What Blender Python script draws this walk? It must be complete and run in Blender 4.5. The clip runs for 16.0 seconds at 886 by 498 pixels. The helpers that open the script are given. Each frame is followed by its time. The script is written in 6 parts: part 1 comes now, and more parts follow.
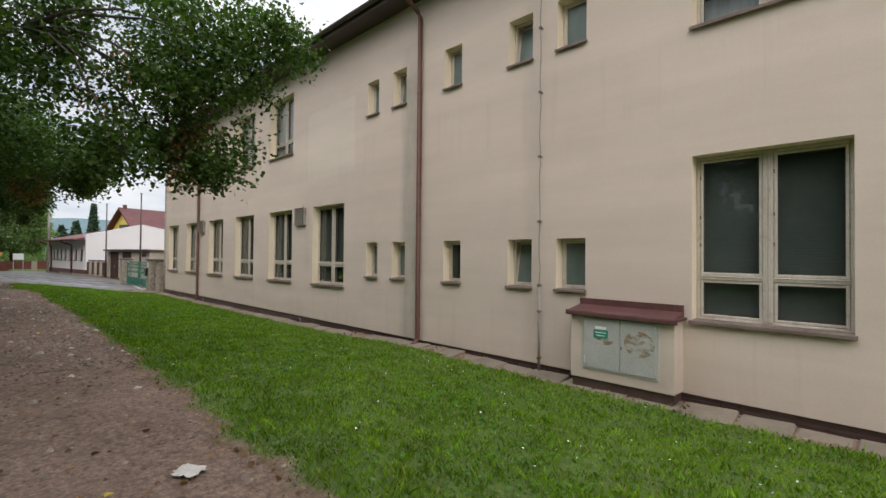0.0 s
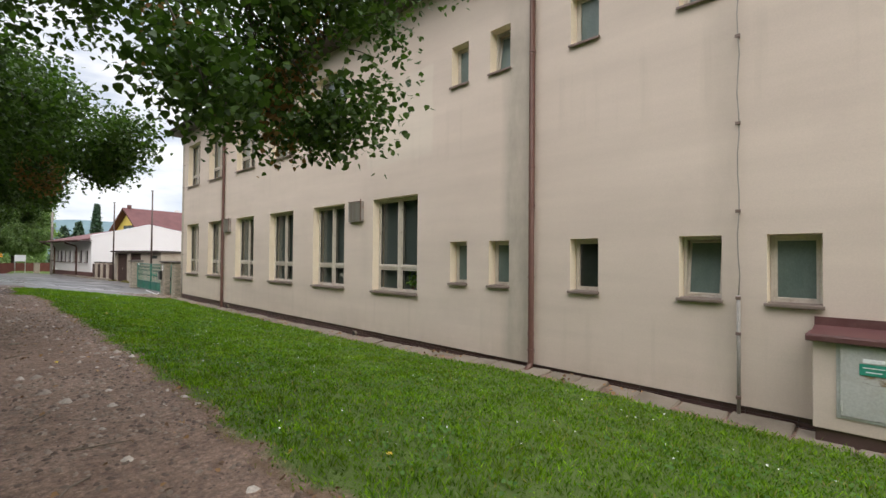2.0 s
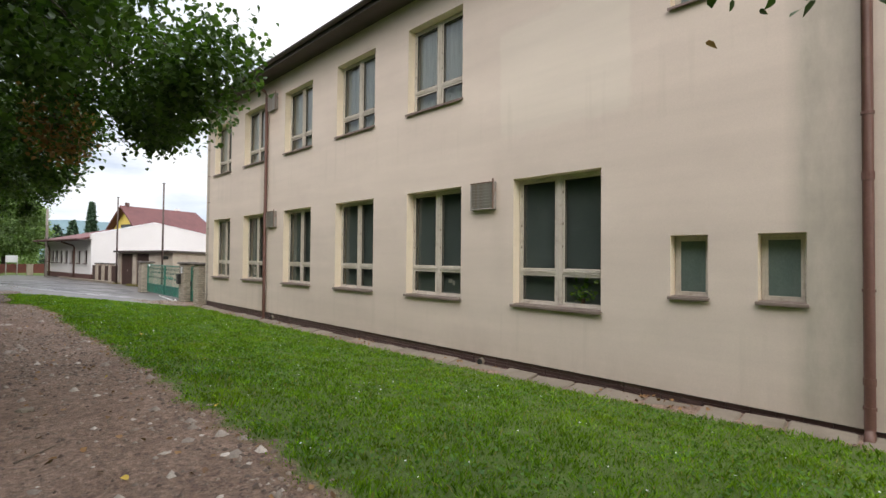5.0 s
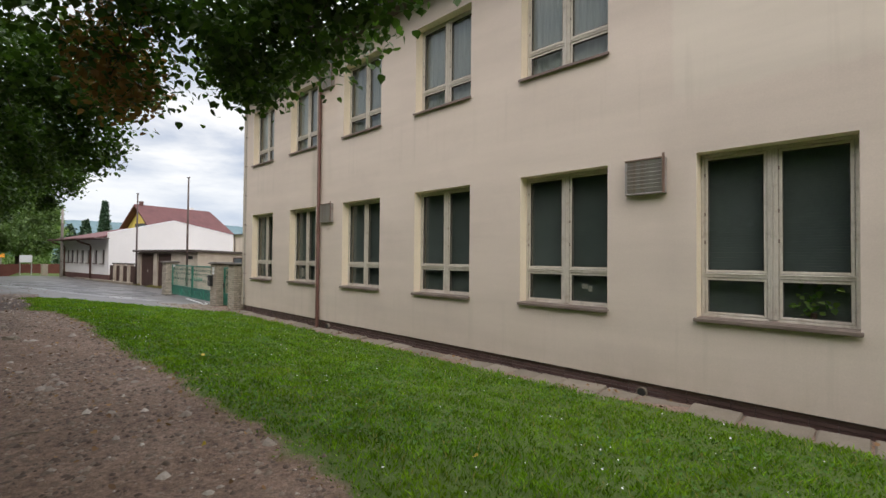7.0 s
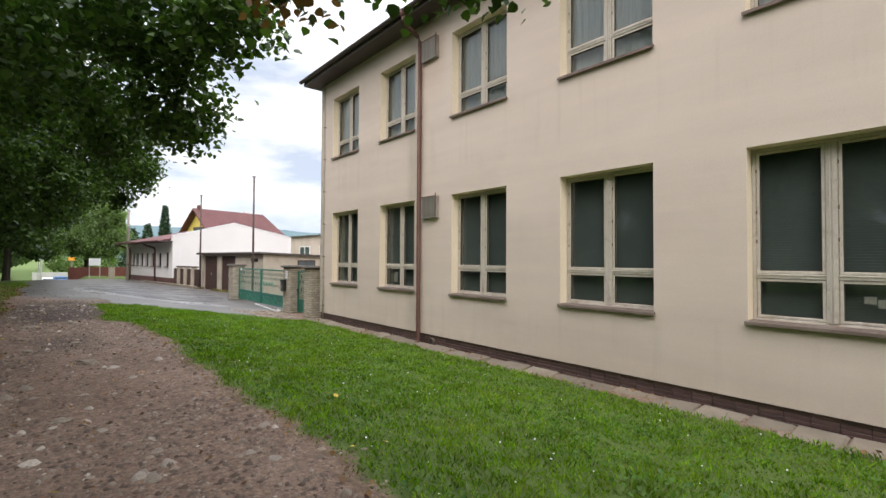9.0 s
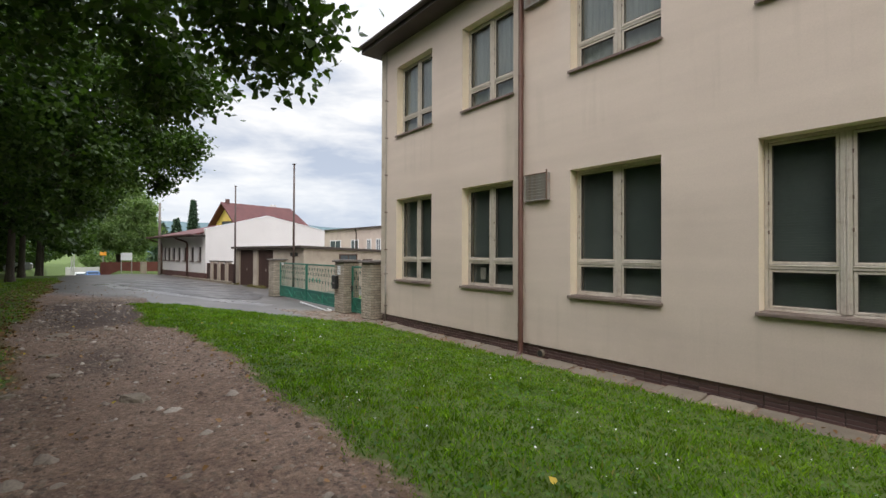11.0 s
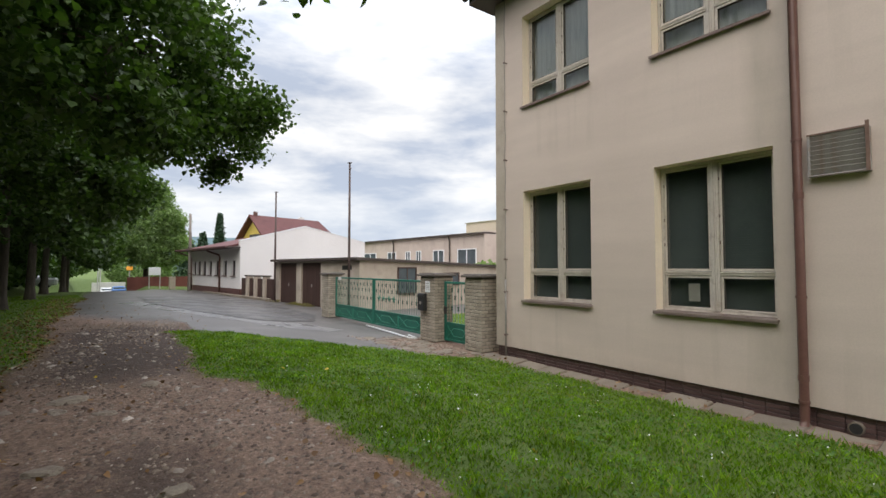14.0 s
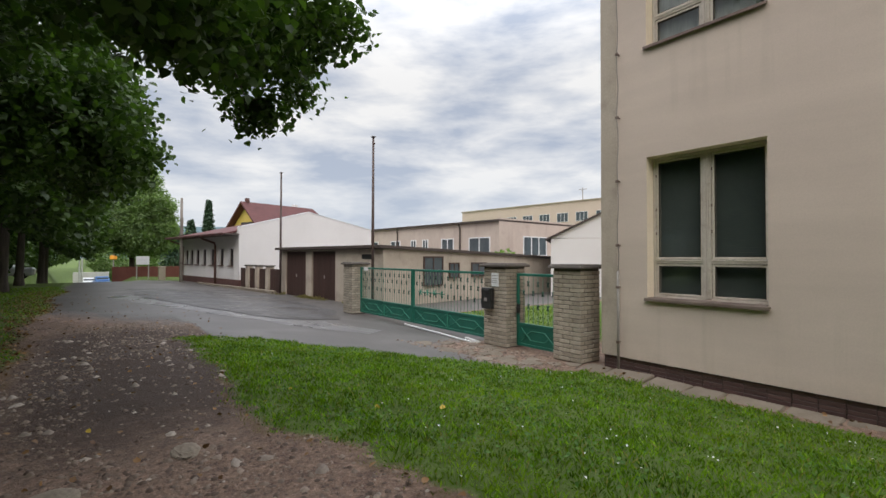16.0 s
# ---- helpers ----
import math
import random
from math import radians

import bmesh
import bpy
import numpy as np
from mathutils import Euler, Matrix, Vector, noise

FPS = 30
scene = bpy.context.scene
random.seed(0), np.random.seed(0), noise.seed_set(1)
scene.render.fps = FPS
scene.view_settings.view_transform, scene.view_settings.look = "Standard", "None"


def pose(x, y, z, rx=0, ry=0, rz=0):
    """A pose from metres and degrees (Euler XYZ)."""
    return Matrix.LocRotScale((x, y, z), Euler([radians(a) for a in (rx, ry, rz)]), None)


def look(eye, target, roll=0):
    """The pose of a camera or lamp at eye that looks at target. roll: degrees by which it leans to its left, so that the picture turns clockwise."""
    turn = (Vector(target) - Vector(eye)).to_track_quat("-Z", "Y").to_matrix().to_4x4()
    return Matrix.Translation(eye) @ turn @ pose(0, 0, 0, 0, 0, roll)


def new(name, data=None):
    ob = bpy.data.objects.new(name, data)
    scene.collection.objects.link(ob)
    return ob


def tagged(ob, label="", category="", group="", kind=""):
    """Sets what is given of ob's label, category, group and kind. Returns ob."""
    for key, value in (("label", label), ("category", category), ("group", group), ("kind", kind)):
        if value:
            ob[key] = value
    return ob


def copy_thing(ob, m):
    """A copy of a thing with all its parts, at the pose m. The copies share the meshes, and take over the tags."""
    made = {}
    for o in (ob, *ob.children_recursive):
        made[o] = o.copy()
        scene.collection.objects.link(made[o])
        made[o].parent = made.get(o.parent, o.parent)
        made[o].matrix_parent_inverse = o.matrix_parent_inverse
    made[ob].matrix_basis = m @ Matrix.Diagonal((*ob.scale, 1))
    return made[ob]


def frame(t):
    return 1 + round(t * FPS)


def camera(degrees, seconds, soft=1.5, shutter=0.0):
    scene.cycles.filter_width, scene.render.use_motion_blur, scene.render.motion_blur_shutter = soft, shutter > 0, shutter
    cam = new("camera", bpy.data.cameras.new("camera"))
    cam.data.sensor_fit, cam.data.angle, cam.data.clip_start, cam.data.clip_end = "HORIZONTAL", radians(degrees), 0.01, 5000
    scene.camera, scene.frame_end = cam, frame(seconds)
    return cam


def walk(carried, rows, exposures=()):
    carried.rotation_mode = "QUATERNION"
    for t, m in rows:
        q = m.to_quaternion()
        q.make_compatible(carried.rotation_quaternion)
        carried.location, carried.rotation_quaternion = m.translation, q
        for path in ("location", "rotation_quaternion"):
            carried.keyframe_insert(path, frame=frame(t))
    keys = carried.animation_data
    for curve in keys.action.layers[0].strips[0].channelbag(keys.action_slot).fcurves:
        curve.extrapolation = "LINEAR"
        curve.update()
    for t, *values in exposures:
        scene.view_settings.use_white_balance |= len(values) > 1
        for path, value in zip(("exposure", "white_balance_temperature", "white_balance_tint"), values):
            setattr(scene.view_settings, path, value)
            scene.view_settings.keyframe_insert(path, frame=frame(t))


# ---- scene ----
cam = camera(87.7, 16.0)
METRES, EYE, TILT, LEAN, TURN = 21.5, 1.4, 0.21, 0.21, 44.9
ROWS = [
    (0.0, 0.0, 0.0, 0.0, -0.01, 0.64, -0.74),
    (0.5, -0.0209, 0.0241, 0.0002, -0.51, 1.11, -0.71),
    (1.0, -0.0435, 0.0459, 0.0001, -0.2, 0.71, -0.65),
    (1.5, -0.0666, 0.0702, -0.0006, 0.23, 0.96, -0.68),
    (2.0, -0.0907, 0.0914, -0.0012, 0.01, 0.83, -0.74),
    (2.5, -0.1125, 0.1148, -0.0016, -0.03, 1.24, -0.8),
    (3.0, -0.1356, 0.1363, -0.0016, -0.44, 0.88, -0.8),
    (3.5, -0.1575, 0.1603, -0.0018, -0.77, 0.95, -0.8),
    (4.0, -0.1808, 0.1825, -0.0023, -1.05, 0.8, -0.77),
    (6.5, -0.2935, 0.2943, -0.0048, -0.1, 1.17, -0.79),
    (7.0, -0.3167, 0.3153, -0.0053, 0.02, 0.91, -0.76),
    (7.5, -0.3391, 0.339, -0.0053, 1.08, 1.01, -0.75),
    (8.0, -0.3625, 0.3607, -0.0058, 2.81, 0.79, -0.67),
    (8.5, -0.3833, 0.3836, -0.0057, 3.61, 0.84, -0.62),
    (9.0, -0.4045, 0.4044, -0.0063, 4.95, 1.08, -0.53),
    (11.5, -0.509, 0.5079, -0.0091, 8.58, 0.47, -0.32),
    (12.0, -0.5321, 0.5276, -0.0098, 10.3, 1.35, -0.25),
    (12.5, -0.5524, 0.5513, -0.0102, 10.35, 2.21, -0.22),
    (13.0, -0.5746, 0.5725, -0.011, 11.43, 2.14, -0.09),
    (13.5, -0.5968, 0.5951, -0.0116, 10.91, 2.3, -0.15),
    (14.0, -0.6195, 0.6154, -0.0122, 9.45, 2.06, -0.18),
    (14.5, -0.641, 0.6382, -0.0125, 8.21, 2.18, -0.25),
    (15.0, -0.6639, 0.6586, -0.0133, 8.74, 1.81, -0.16),
    (15.5, -0.6868, 0.68, -0.0137, 8.79, 1.29, -0.21),
    (16.0, -0.7121, 0.7, -0.0143, 7.93, 0.83, -0.32),
]
walk(cam, [(t, pose(0, 0, EYE, TILT, LEAN, TURN) @ pose(METRES * x, METRES * y, METRES * z, 90 + pitch, roll, yaw)) for t, x, y, z, yaw, pitch, roll in ROWS],
     exposures=[(0.0, 0.06), (2.0, 0.33), (3.5, 0.61), (5.5, 0.30), (6.5, 0.09), (7.0, 0.16), (8.0, 0.33), (9.0, 0.5), (11.5, 0.10), (12.5, 0.24), (14.0, 0.14), (16.0, -0.10)])

# ---- world, sun, exposure ----
world = bpy.data.worlds.new("overcast_sky")
scene.world = world
world.use_nodes = True
wn, wl = world.node_tree.nodes, world.node_tree.links
wn.clear()
w_out = wn.new("ShaderNodeOutputWorld")
w_bg = wn.new("ShaderNodeBackground")
w_sky = wn.new("ShaderNodeTexSky")
w_sky.sky_type = 'NISHITA'
w_sky.sun_disc = False
w_sky.sun_elevation, w_sky.sun_rotation = radians(43), radians(126)
w_scale = wn.new("ShaderNodeMix")
w_scale.data_type = 'RGBA'
w_scale.blend_type = 'MULTIPLY'
w_scale.inputs[0].default_value = 1.0
w_scale.inputs[7].default_value = (0.10, 0.10, 0.10, 1)
w_co = wn.new("ShaderNodeTexCoord")
w_map = wn.new("ShaderNodeMapping")
w_map.inputs["Scale"].default_value = (1.0, 1.0, 3.6)
w_map.inputs["Location"].default_value = (0.3, 0.7, 0.15)
w_no = wn.new("ShaderNodeTexNoise")
w_no.inputs["Scale"].default_value = 3.9
w_no.inputs["Detail"].default_value = 7.0
w_no.inputs["Roughness"].default_value = 0.55
w_no.inputs["Distortion"].default_value = 0.15
w_ramp = wn.new("ShaderNodeValToRGB")
w_ramp.color_ramp.elements[0].position, w_ramp.color_ramp.elements[0].color = 0.36, (0.50, 0.56, 0.68, 1)
w_ramp.color_ramp.elements[1].position, w_ramp.color_ramp.elements[1].color = 0.62, (1.02, 1.01, 1.0, 1)
w_mix = wn.new("ShaderNodeMix")
w_mix.data_type = 'RGBA'
w_mix.inputs[0].default_value = 0.93
wl.new(w_sky.outputs[0], w_scale.inputs[6])
wl.new(w_co.outputs["Generated"], w_map.inputs["Vector"])
wl.new(w_map.outputs[0], w_no.inputs["Vector"])
wl.new(w_no.outputs[0], w_ramp.inputs[0])
wl.new(w_scale.outputs[2], w_mix.inputs[6])
wl.new(w_ramp.outputs[0], w_mix.inputs[7])
w_sep = wn.new("ShaderNodeSeparateXYZ")
wl.new(w_co.outputs["Generated"], w_sep.inputs[0])
w_grad = wn.new("ShaderNodeMapRange")
w_grad.interpolation_type = 'SMOOTHSTEP'
for w_i, w_v in zip((1, 2, 3, 4), (0.33, 0.95, 1.0, 3.5)):
    w_grad.inputs[w_i].default_value = w_v
wl.new(w_sep.outputs["Z"], w_grad.inputs[0])
w_low = wn.new("ShaderNodeMapRange")
w_low.interpolation_type = 'SMOOTHSTEP'
for w_i, w_v in zip((1, 2, 3, 4), (0.0, 0.24, 0.50, 0.0)):
    w_low.inputs[w_i].default_value = w_v
wl.new(w_sep.outputs["Z"], w_low.inputs[0])
w_haze = wn.new("ShaderNodeMix")
w_haze.data_type = 'RGBA'
w_haze.inputs[7].default_value = (0.60, 0.68, 0.80, 1)
wl.new(w_low.outputs[0], w_haze.inputs[0])
wl.new(w_mix.outputs[2], w_haze.inputs[6])
wl.new(w_haze.outputs[2], w_bg.inputs[0])
wl.new(w_grad.outputs[0], w_bg.inputs[1])
wl.new(w_bg.outputs[0], w_out.inputs[0])

sun_data = bpy.data.lights.new("sun", 'SUN')
sun_data.energy, sun_data.angle, sun_data.color = 1.5, radians(60), (1.0, 0.917, 0.80)
sun = new("sun", sun_data)
sun.matrix_world = look((18, -13, 21), (0, 0, 0))


# ---- materials ----
def node_mat(name):
    m = bpy.data.materials.new(name)
    m.use_nodes = True
    n, l = m.node_tree.nodes, m.node_tree.links
    return m, n, l, n["Principled BSDF"]


def mix_rgb(n, l, fac, a, b, blend='MIX'):
    x = n.new("ShaderNodeMix")
    x.data_type, x.blend_type = 'RGBA', blend
    for sock, val in ((x.inputs[0], fac), (x.inputs[6], a), (x.inputs[7], b)):
        if isinstance(val, (float, int)):
            sock.default_value = val
        elif isinstance(val, tuple):
            sock.default_value = (*val[:3], 1)
        else:
            l.new(val, sock)
    return x.outputs[2]


def noise_tex(n, l, co, scale, detail=5.0, rough=0.55, stretch=None):
    if stretch:
        mp = n.new("ShaderNodeMapping")
        mp.inputs["Scale"].default_value = stretch
        l.new(co, mp.inputs["Vector"])
        co = mp.outputs[0]
    t = n.new("ShaderNodeTexNoise")
    t.inputs["Scale"].default_value = scale
    t.inputs["Detail"].default_value = detail
    t.inputs["Roughness"].default_value = rough
    l.new(co, t.inputs["Vector"])
    return t.outputs[0]


def ramp(n, l, fac, p0, p1, v0=0.0, v1=1.0):
    r = n.new("ShaderNodeMapRange")
    l.new(fac, r.inputs[0])
    for i, val in zip((1, 2, 3, 4), (p0, p1, v0, v1)):
        r.inputs[i].default_value = val
    return r.outputs[0]


def surf(name, c1, c2, big=0.6, fine=30.0, rough=0.8, bump=0.15, dist=0.01, metal=0.0, streak=None, stain=None, stain_amt=0.35,
         piece=0.0, spec=0.5, fine_amt=0.12, stretch=None, rough2=None):
    """Two-scale surface: c1..c2 by large noise, fine grain, optional vertical streaks and per-piece variation."""
    m, n, l, b = node_mat(name)
    co = n.new("ShaderNodeTexCoord").outputs["Object"]
    if piece:
        info = n.new("ShaderNodeObjectInfo")
        add = n.new("ShaderNodeVectorMath")
        add.operation = 'ADD'
        sc = n.new("ShaderNodeMath")
        sc.operation = 'MULTIPLY'
        sc.inputs[1].default_value = 37.0
        l.new(info.outputs["Random"], sc.inputs[0])
        l.new(co, add.inputs[0])
        l.new(sc.outputs[0], add.inputs[1])
        co = add.outputs[0]
    nb = ramp(n, l, noise_tex(n, l, co, big, 6.0, 0.6, stretch), 0.3, 0.7)
    nf = noise_tex(n, l, co, fine, 4.0, 0.6, stretch)
    col = mix_rgb(n, l, nb, c1, c2)
    g = ramp(n, l, nf, 0.25, 0.75, 1 - fine_amt, 1 + fine_amt)
    col = mix_rgb(n, l, 1.0, col, g, 'MULTIPLY')
    if streak:
        ns = ramp(n, l, noise_tex(n, l, co, 1.0, 5.0, 0.6, streak), 0.5, 0.75, 0.0, 0.5)
        col = mix_rgb(n, l, ns, col, stain or tuple(0.6 * v for v in c1))
    if stain:
        nst = ramp(n, l, noise_tex(n, l, co, big * 2.7, 6.0, 0.65), 0.52, 0.72, 0.0, stain_amt)
        col = mix_rgb(n, l, nst, col, stain)
    if piece:
        pv = ramp(n, l, info.outputs["Random"], 0.0, 1.0, 1 - piece, 1 + piece)
        col = mix_rgb(n, l, 1.0, col, pv, 'MULTIPLY')
    l.new(col, b.inputs["Base Color"])
    if rough2 is not None:
        l.new(ramp(n, l, nb, 0.3, 0.7, rough, rough2), b.inputs["Roughness"])
    else:
        b.inputs["Roughness"].default_value = rough
    b.inputs["Metallic"].default_value = metal
    b.inputs["Specular IOR Level"].default_value = spec
    if bump:
        bp = n.new("ShaderNodeBump")
        bp.inputs["Strength"].default_value = bump
        bp.inputs["Distance"].default_value = dist
        l.new(nf, bp.inputs["Height"])
        l.new(bp.outputs[0], b.inputs["Normal"])
    return m


def stain_mat(name, a, b2):
    """A smeared stain: covers only where its noise is high."""
    m, n, l, b = node_mat(name)
    co = n.new("ShaderNodeTexCoord").outputs["Object"]
    n1 = noise_tex(n, l, co, 9.0, 6, 0.65, (0.7, 0.7, 1.6))
    l.new(mix_rgb(n, l, n1, a, b2), b.inputs["Base Color"])
    b.inputs["Roughness"].default_value = 0.8
    l.new(ramp(n, l, n1, 0.44, 0.66, 0.0, 0.9), b.inputs["Alpha"])
    return m


def island_mat(name, a, b2):
    """Loose stones: each its own tone, with fine grain."""
    m, n, l, b = node_mat(name)
    geo = n.new("ShaderNodeNewGeometry")
    co = n.new("ShaderNodeTexCoord").outputs["Object"]
    t = n.new("ShaderNodeMath")
    t.operation = 'POWER'
    l.new(geo.outputs["Random Per Island"], t.inputs[0])
    t.inputs[1].default_value = 2.0
    col = mix_rgb(n, l, t.outputs[0], a, b2)
    col = mix_rgb(n, l, 1.0, col, ramp(n, l, noise_tex(n, l, co, 60.0, 4, 0.6), 0.3, 0.7, 0.75, 1.2), 'MULTIPLY')
    l.new(col, b.inputs["Base Color"])
    b.inputs["Roughness"].default_value = 0.9
    return m


PLASTER = surf("beige_plaster", (0.58, 0.474, 0.402), (0.635, 0.527, 0.45), 0.25, 60, 0.9, 0.25, 0.004, stain=(0.49, 0.40, 0.345), stain_amt=0.3, fine_amt=0.05)


def wall_marks(m):
    """Damp bands beside the downpipes, drips and a paler repair patch, in the wall's own metres."""
    n, l = m.node_tree.nodes, m.node_tree.links
    b = n["Principled BSDF"]
    col = b.inputs["Base Color"].links[0].from_socket
    co = n.new("ShaderNodeTexCoord").outputs["Object"]
    sp = n.new("ShaderNodeSeparateXYZ")
    l.new(co, sp.inputs[0])
    wob = noise_tex(n, l, co, 1.3, 5, 0.6)
    fine = noise_tex(n, l, co, 4.0, 5, 0.65, (1.0, 1.0, 0.35))

    def math2(op, a, c):
        t = n.new("ShaderNodeMath")
        t.operation = op
        for sock, v in zip(t.inputs, (a, c)):
            if isinstance(v, (int, float)):
                sock.default_value = v
            else:
                l.new(v, sock)
        return t.outputs[0]

    def band(sock, lo, hi, soft, wave=0.25):
        v = math2('ADD', sock, math2('MULTIPLY', math2('SUBTRACT', wob, 0.5), wave))
        return math2('MULTIPLY', ramp(n, l, v, lo - soft, lo + soft), ramp(n, l, v, hi - soft, hi + soft, 1.0, 0.0))
    X, Z = sp.outputs["X"], sp.outputs["Z"]
    for x0, x1, z0, z1, amt, tone in ((-7.66, -7.12, -0.6, 5.6, 0.85, (0.34, 0.30, 0.245)), (-21.2, -20.76, -0.6, 6.8, 0.65, (0.40, 0.34, 0.27)), (-20.7, -19.9, 5.2, 7.0, 0.35, (0.50, 0.33, 0.22)), (-4.48, -4.16, -0.4, 6.0, 0.42, (0.40, 0.34, 0.28)), (-11.9, -11.65, 1.2, 3.0, 0.22, (0.38, 0.32, 0.26))):
        f = math2('MULTIPLY', math2('MULTIPLY', band(X, x0, x1, 0.10, 0.12), band(Z, z0, z1, 0.5)), ramp(n, l, fine, 0.25, 0.7, 0.4, 1.0))
        col = mix_rgb(n, l, math2('MULTIPLY', f, amt), col, tone)
    f = math2('MULTIPLY', band(X, -11.75, -9.5, 0.03, 0.2), band(Z, 3.5, 5.3, 0.05, 0.5))
    col = mix_rgb(n, l, math2('MULTIPLY', f, 0.55), col, (0.66, 0.575, 0.485))
    f = math2('MULTIPLY', ramp(n, l, math2('ADD', Z, math2('MULTIPLY', wob, 0.7)), -0.05, 0.55, 1.0, 0.0), ramp(n, l, fine, 0.35, 0.7))
    col = mix_rgb(n, l, math2('MULTIPLY', f, 0.32), col, (0.40, 0.33, 0.24))
    drip = noise_tex(n, l, co, 1.0, 4, 0.6, (5.0, 5.0, 0.22))
    for z0, z1 in ((-0.3, 0.55), (3.3, 4.3)):
        f = math2('MULTIPLY', band(Z, z0, z1, 0.15, 0.3), ramp(n, l, drip, 0.55, 0.75))
        col = mix_rgb(n, l, math2('MULTIPLY', f, 0.30), col, (0.42, 0.355, 0.285))
    # long trowel bands in the render coat
    lay = noise_tex(n, l, co, 1.0, 5, 0.6, (0.15, 0.15, 1.5))
    col = mix_rgb(n, l, 1.0, col, ramp(n, l, lay, 0.3, 0.7, 0.90, 1.06), 'MULTIPLY')
    l.new(col, b.inputs["Base Color"])


wall_marks(PLASTER)
CREAM = surf("cream_reveal_paint", (0.85, 0.72, 0.55), (0.89, 0.77, 0.61), 1.2, 50, 0.85, 0.2, 0.003, stain=(0.60, 0.48, 0.34), stain_amt=0.25)
FRAME = surf("weathered_white_wood", (0.46, 0.405, 0.34), (0.57, 0.515, 0.445), 3.0, 40, 0.65, 0.3, 0.004, stain=(0.26, 0.19, 0.14), stain_amt=0.5, stretch=(1, 1, 0.35))
PUTTY = surf("dark_putty", (0.035, 0.030, 0.026), (0.07, 0.058, 0.048), 6, 50, 0.8, 0.1, 0.002)
SILL = surf("brown_sheet_metal", (0.13, 0.085, 0.07), (0.19, 0.13, 0.11), 2.0, 35, 0.5, 0.1, 0.003, stain=(0.22, 0.18, 0.15))
SILL_PALE = surf("dusty_sill_metal", (0.115, 0.08, 0.066), (0.19, 0.145, 0.12), 2.0, 35, 0.6, 0.1, 0.003, stain=(0.16, 0.10, 0.08))
PIPE = surf("reddish_brown_pipe", (0.105, 0.046, 0.036), (0.145, 0.068, 0.052), 1.5, 40, 0.45, 0.1, 0.002, stain=(0.20, 0.12, 0.09), streak=(3, 3, 0.4))
SOFFIT = surf("dark_brown_eave", (0.055, 0.04, 0.035), (0.08, 0.06, 0.05), 1.2, 30, 0.6, 0.1, 0.003)
ROOFM = surf("dark_corrugated_roof", (0.07, 0.055, 0.05), (0.11, 0.085, 0.075), 0.8, 25, 0.7, 0.2, 0.006)
BRICK_BROWN = surf("brown_glazed_brick", (0.075, 0.043, 0.04), (0.11, 0.065, 0.058), 6.0, 60, 0.4, 0.15, 0.002, piece=0.22)
MORTAR_DARK = surf("dark_mortar", (0.05, 0.04, 0.038), (0.08, 0.065, 0.06), 3, 60, 0.95, 0.3, 0.004)
SLAB = surf("worn_concrete_slab", (0.150, 0.122, 0.092), (0.225, 0.188, 0.145), 2.5, 45, 0.9, 0.5, 0.008, stain=(0.16, 0.13, 0.09), stain_amt=0.5, piece=0.14)
VENT = surf("grey_brown_vent_metal", (0.25, 0.225, 0.21), (0.33, 0.30, 0.28), 4, 40, 0.5, 0.1, 0.002, stain=(0.24, 0.12, 0.07), stain_amt=0.5)
RUST = surf("rusty_edge", (0.13, 0.075, 0.055), (0.21, 0.13, 0.095), 6, 50, 0.8, 0.2, 0.003)
CABPAINT = surf("grey_cabinet_paint", (0.39, 0.39, 0.365), (0.47, 0.465, 0.44), 2.5, 40, 0.5, 0.1, 0.002, stain=(0.36, 0.31, 0.24), stain_amt=0.35)
RUSTMARK = stain_mat("rust_stain", (0.30, 0.16, 0.06), (0.42, 0.30, 0.16))
SIGNGREEN = surf("green_sign", (0.02, 0.22, 0.15), (0.03, 0.27, 0.19), 3, 40, 0.4, 0.0)
WHITEPLATE = surf("white_plate", (0.74, 0.75, 0.75), (0.80, 0.80, 0.80), 2, 40, 0.5, 0.02)
CABROOF = surf("oxide_red_sheet", (0.080, 0.030, 0.030), (0.12, 0.050, 0.047), 2, 35, 0.5, 0.1, 0.003, stain=(0.2, 0.13, 0.11))
ROD = surf("galvanised_rod", (0.22, 0.20, 0.18), (0.32, 0.29, 0.26), 8, 60, 0.6, 0.1, 0.002)
INTERIOR = surf("dim_room_wall", (0.45, 0.46, 0.44), (0.52, 0.53, 0.51), 0.5, 20, 0.9, 0.05)
BLIND = surf("dark_blind_slat", (0.17, 0.20, 0.19), (0.24, 0.265, 0.255), 1.5, 30, 0.6, 0.05)
CURTAIN = surf("pale_net_curtain", (0.55, 0.56, 0.56), (0.66, 0.67, 0.67), 2.0, 12, 0.9, 0.6, 0.02, stretch=(6, 6, 0.3))
FROST = surf("frosted_pane", (0.10, 0.135, 0.12), (0.14, 0.175, 0.16), 2.5, 80, 0.25, 0.1, 0.002, stretch=(1, 1, 0.5))
FROST_DARK = surf("dark_small_pane", (0.016, 0.019, 0.017), (0.03, 0.034, 0.03), 2.5, 80, 0.15, 0.1, 0.002)
PILLARBRICK = surf("buff_pillar_brick", (0.33, 0.28, 0.22), (0.42, 0.37, 0.30), 5.0, 50, 0.9, 0.5, 0.006, piece=0.18, stain=(0.22, 0.18, 0.14))
MORTAR = surf("grey_mortar", (0.11, 0.092, 0.075), (0.16, 0.14, 0.115), 4, 60, 0.95, 0.4, 0.005)
CAP = surf("dark_concrete_cap", (0.10, 0.085, 0.075), (0.15, 0.13, 0.115), 3, 40, 0.9, 0.4, 0.006)
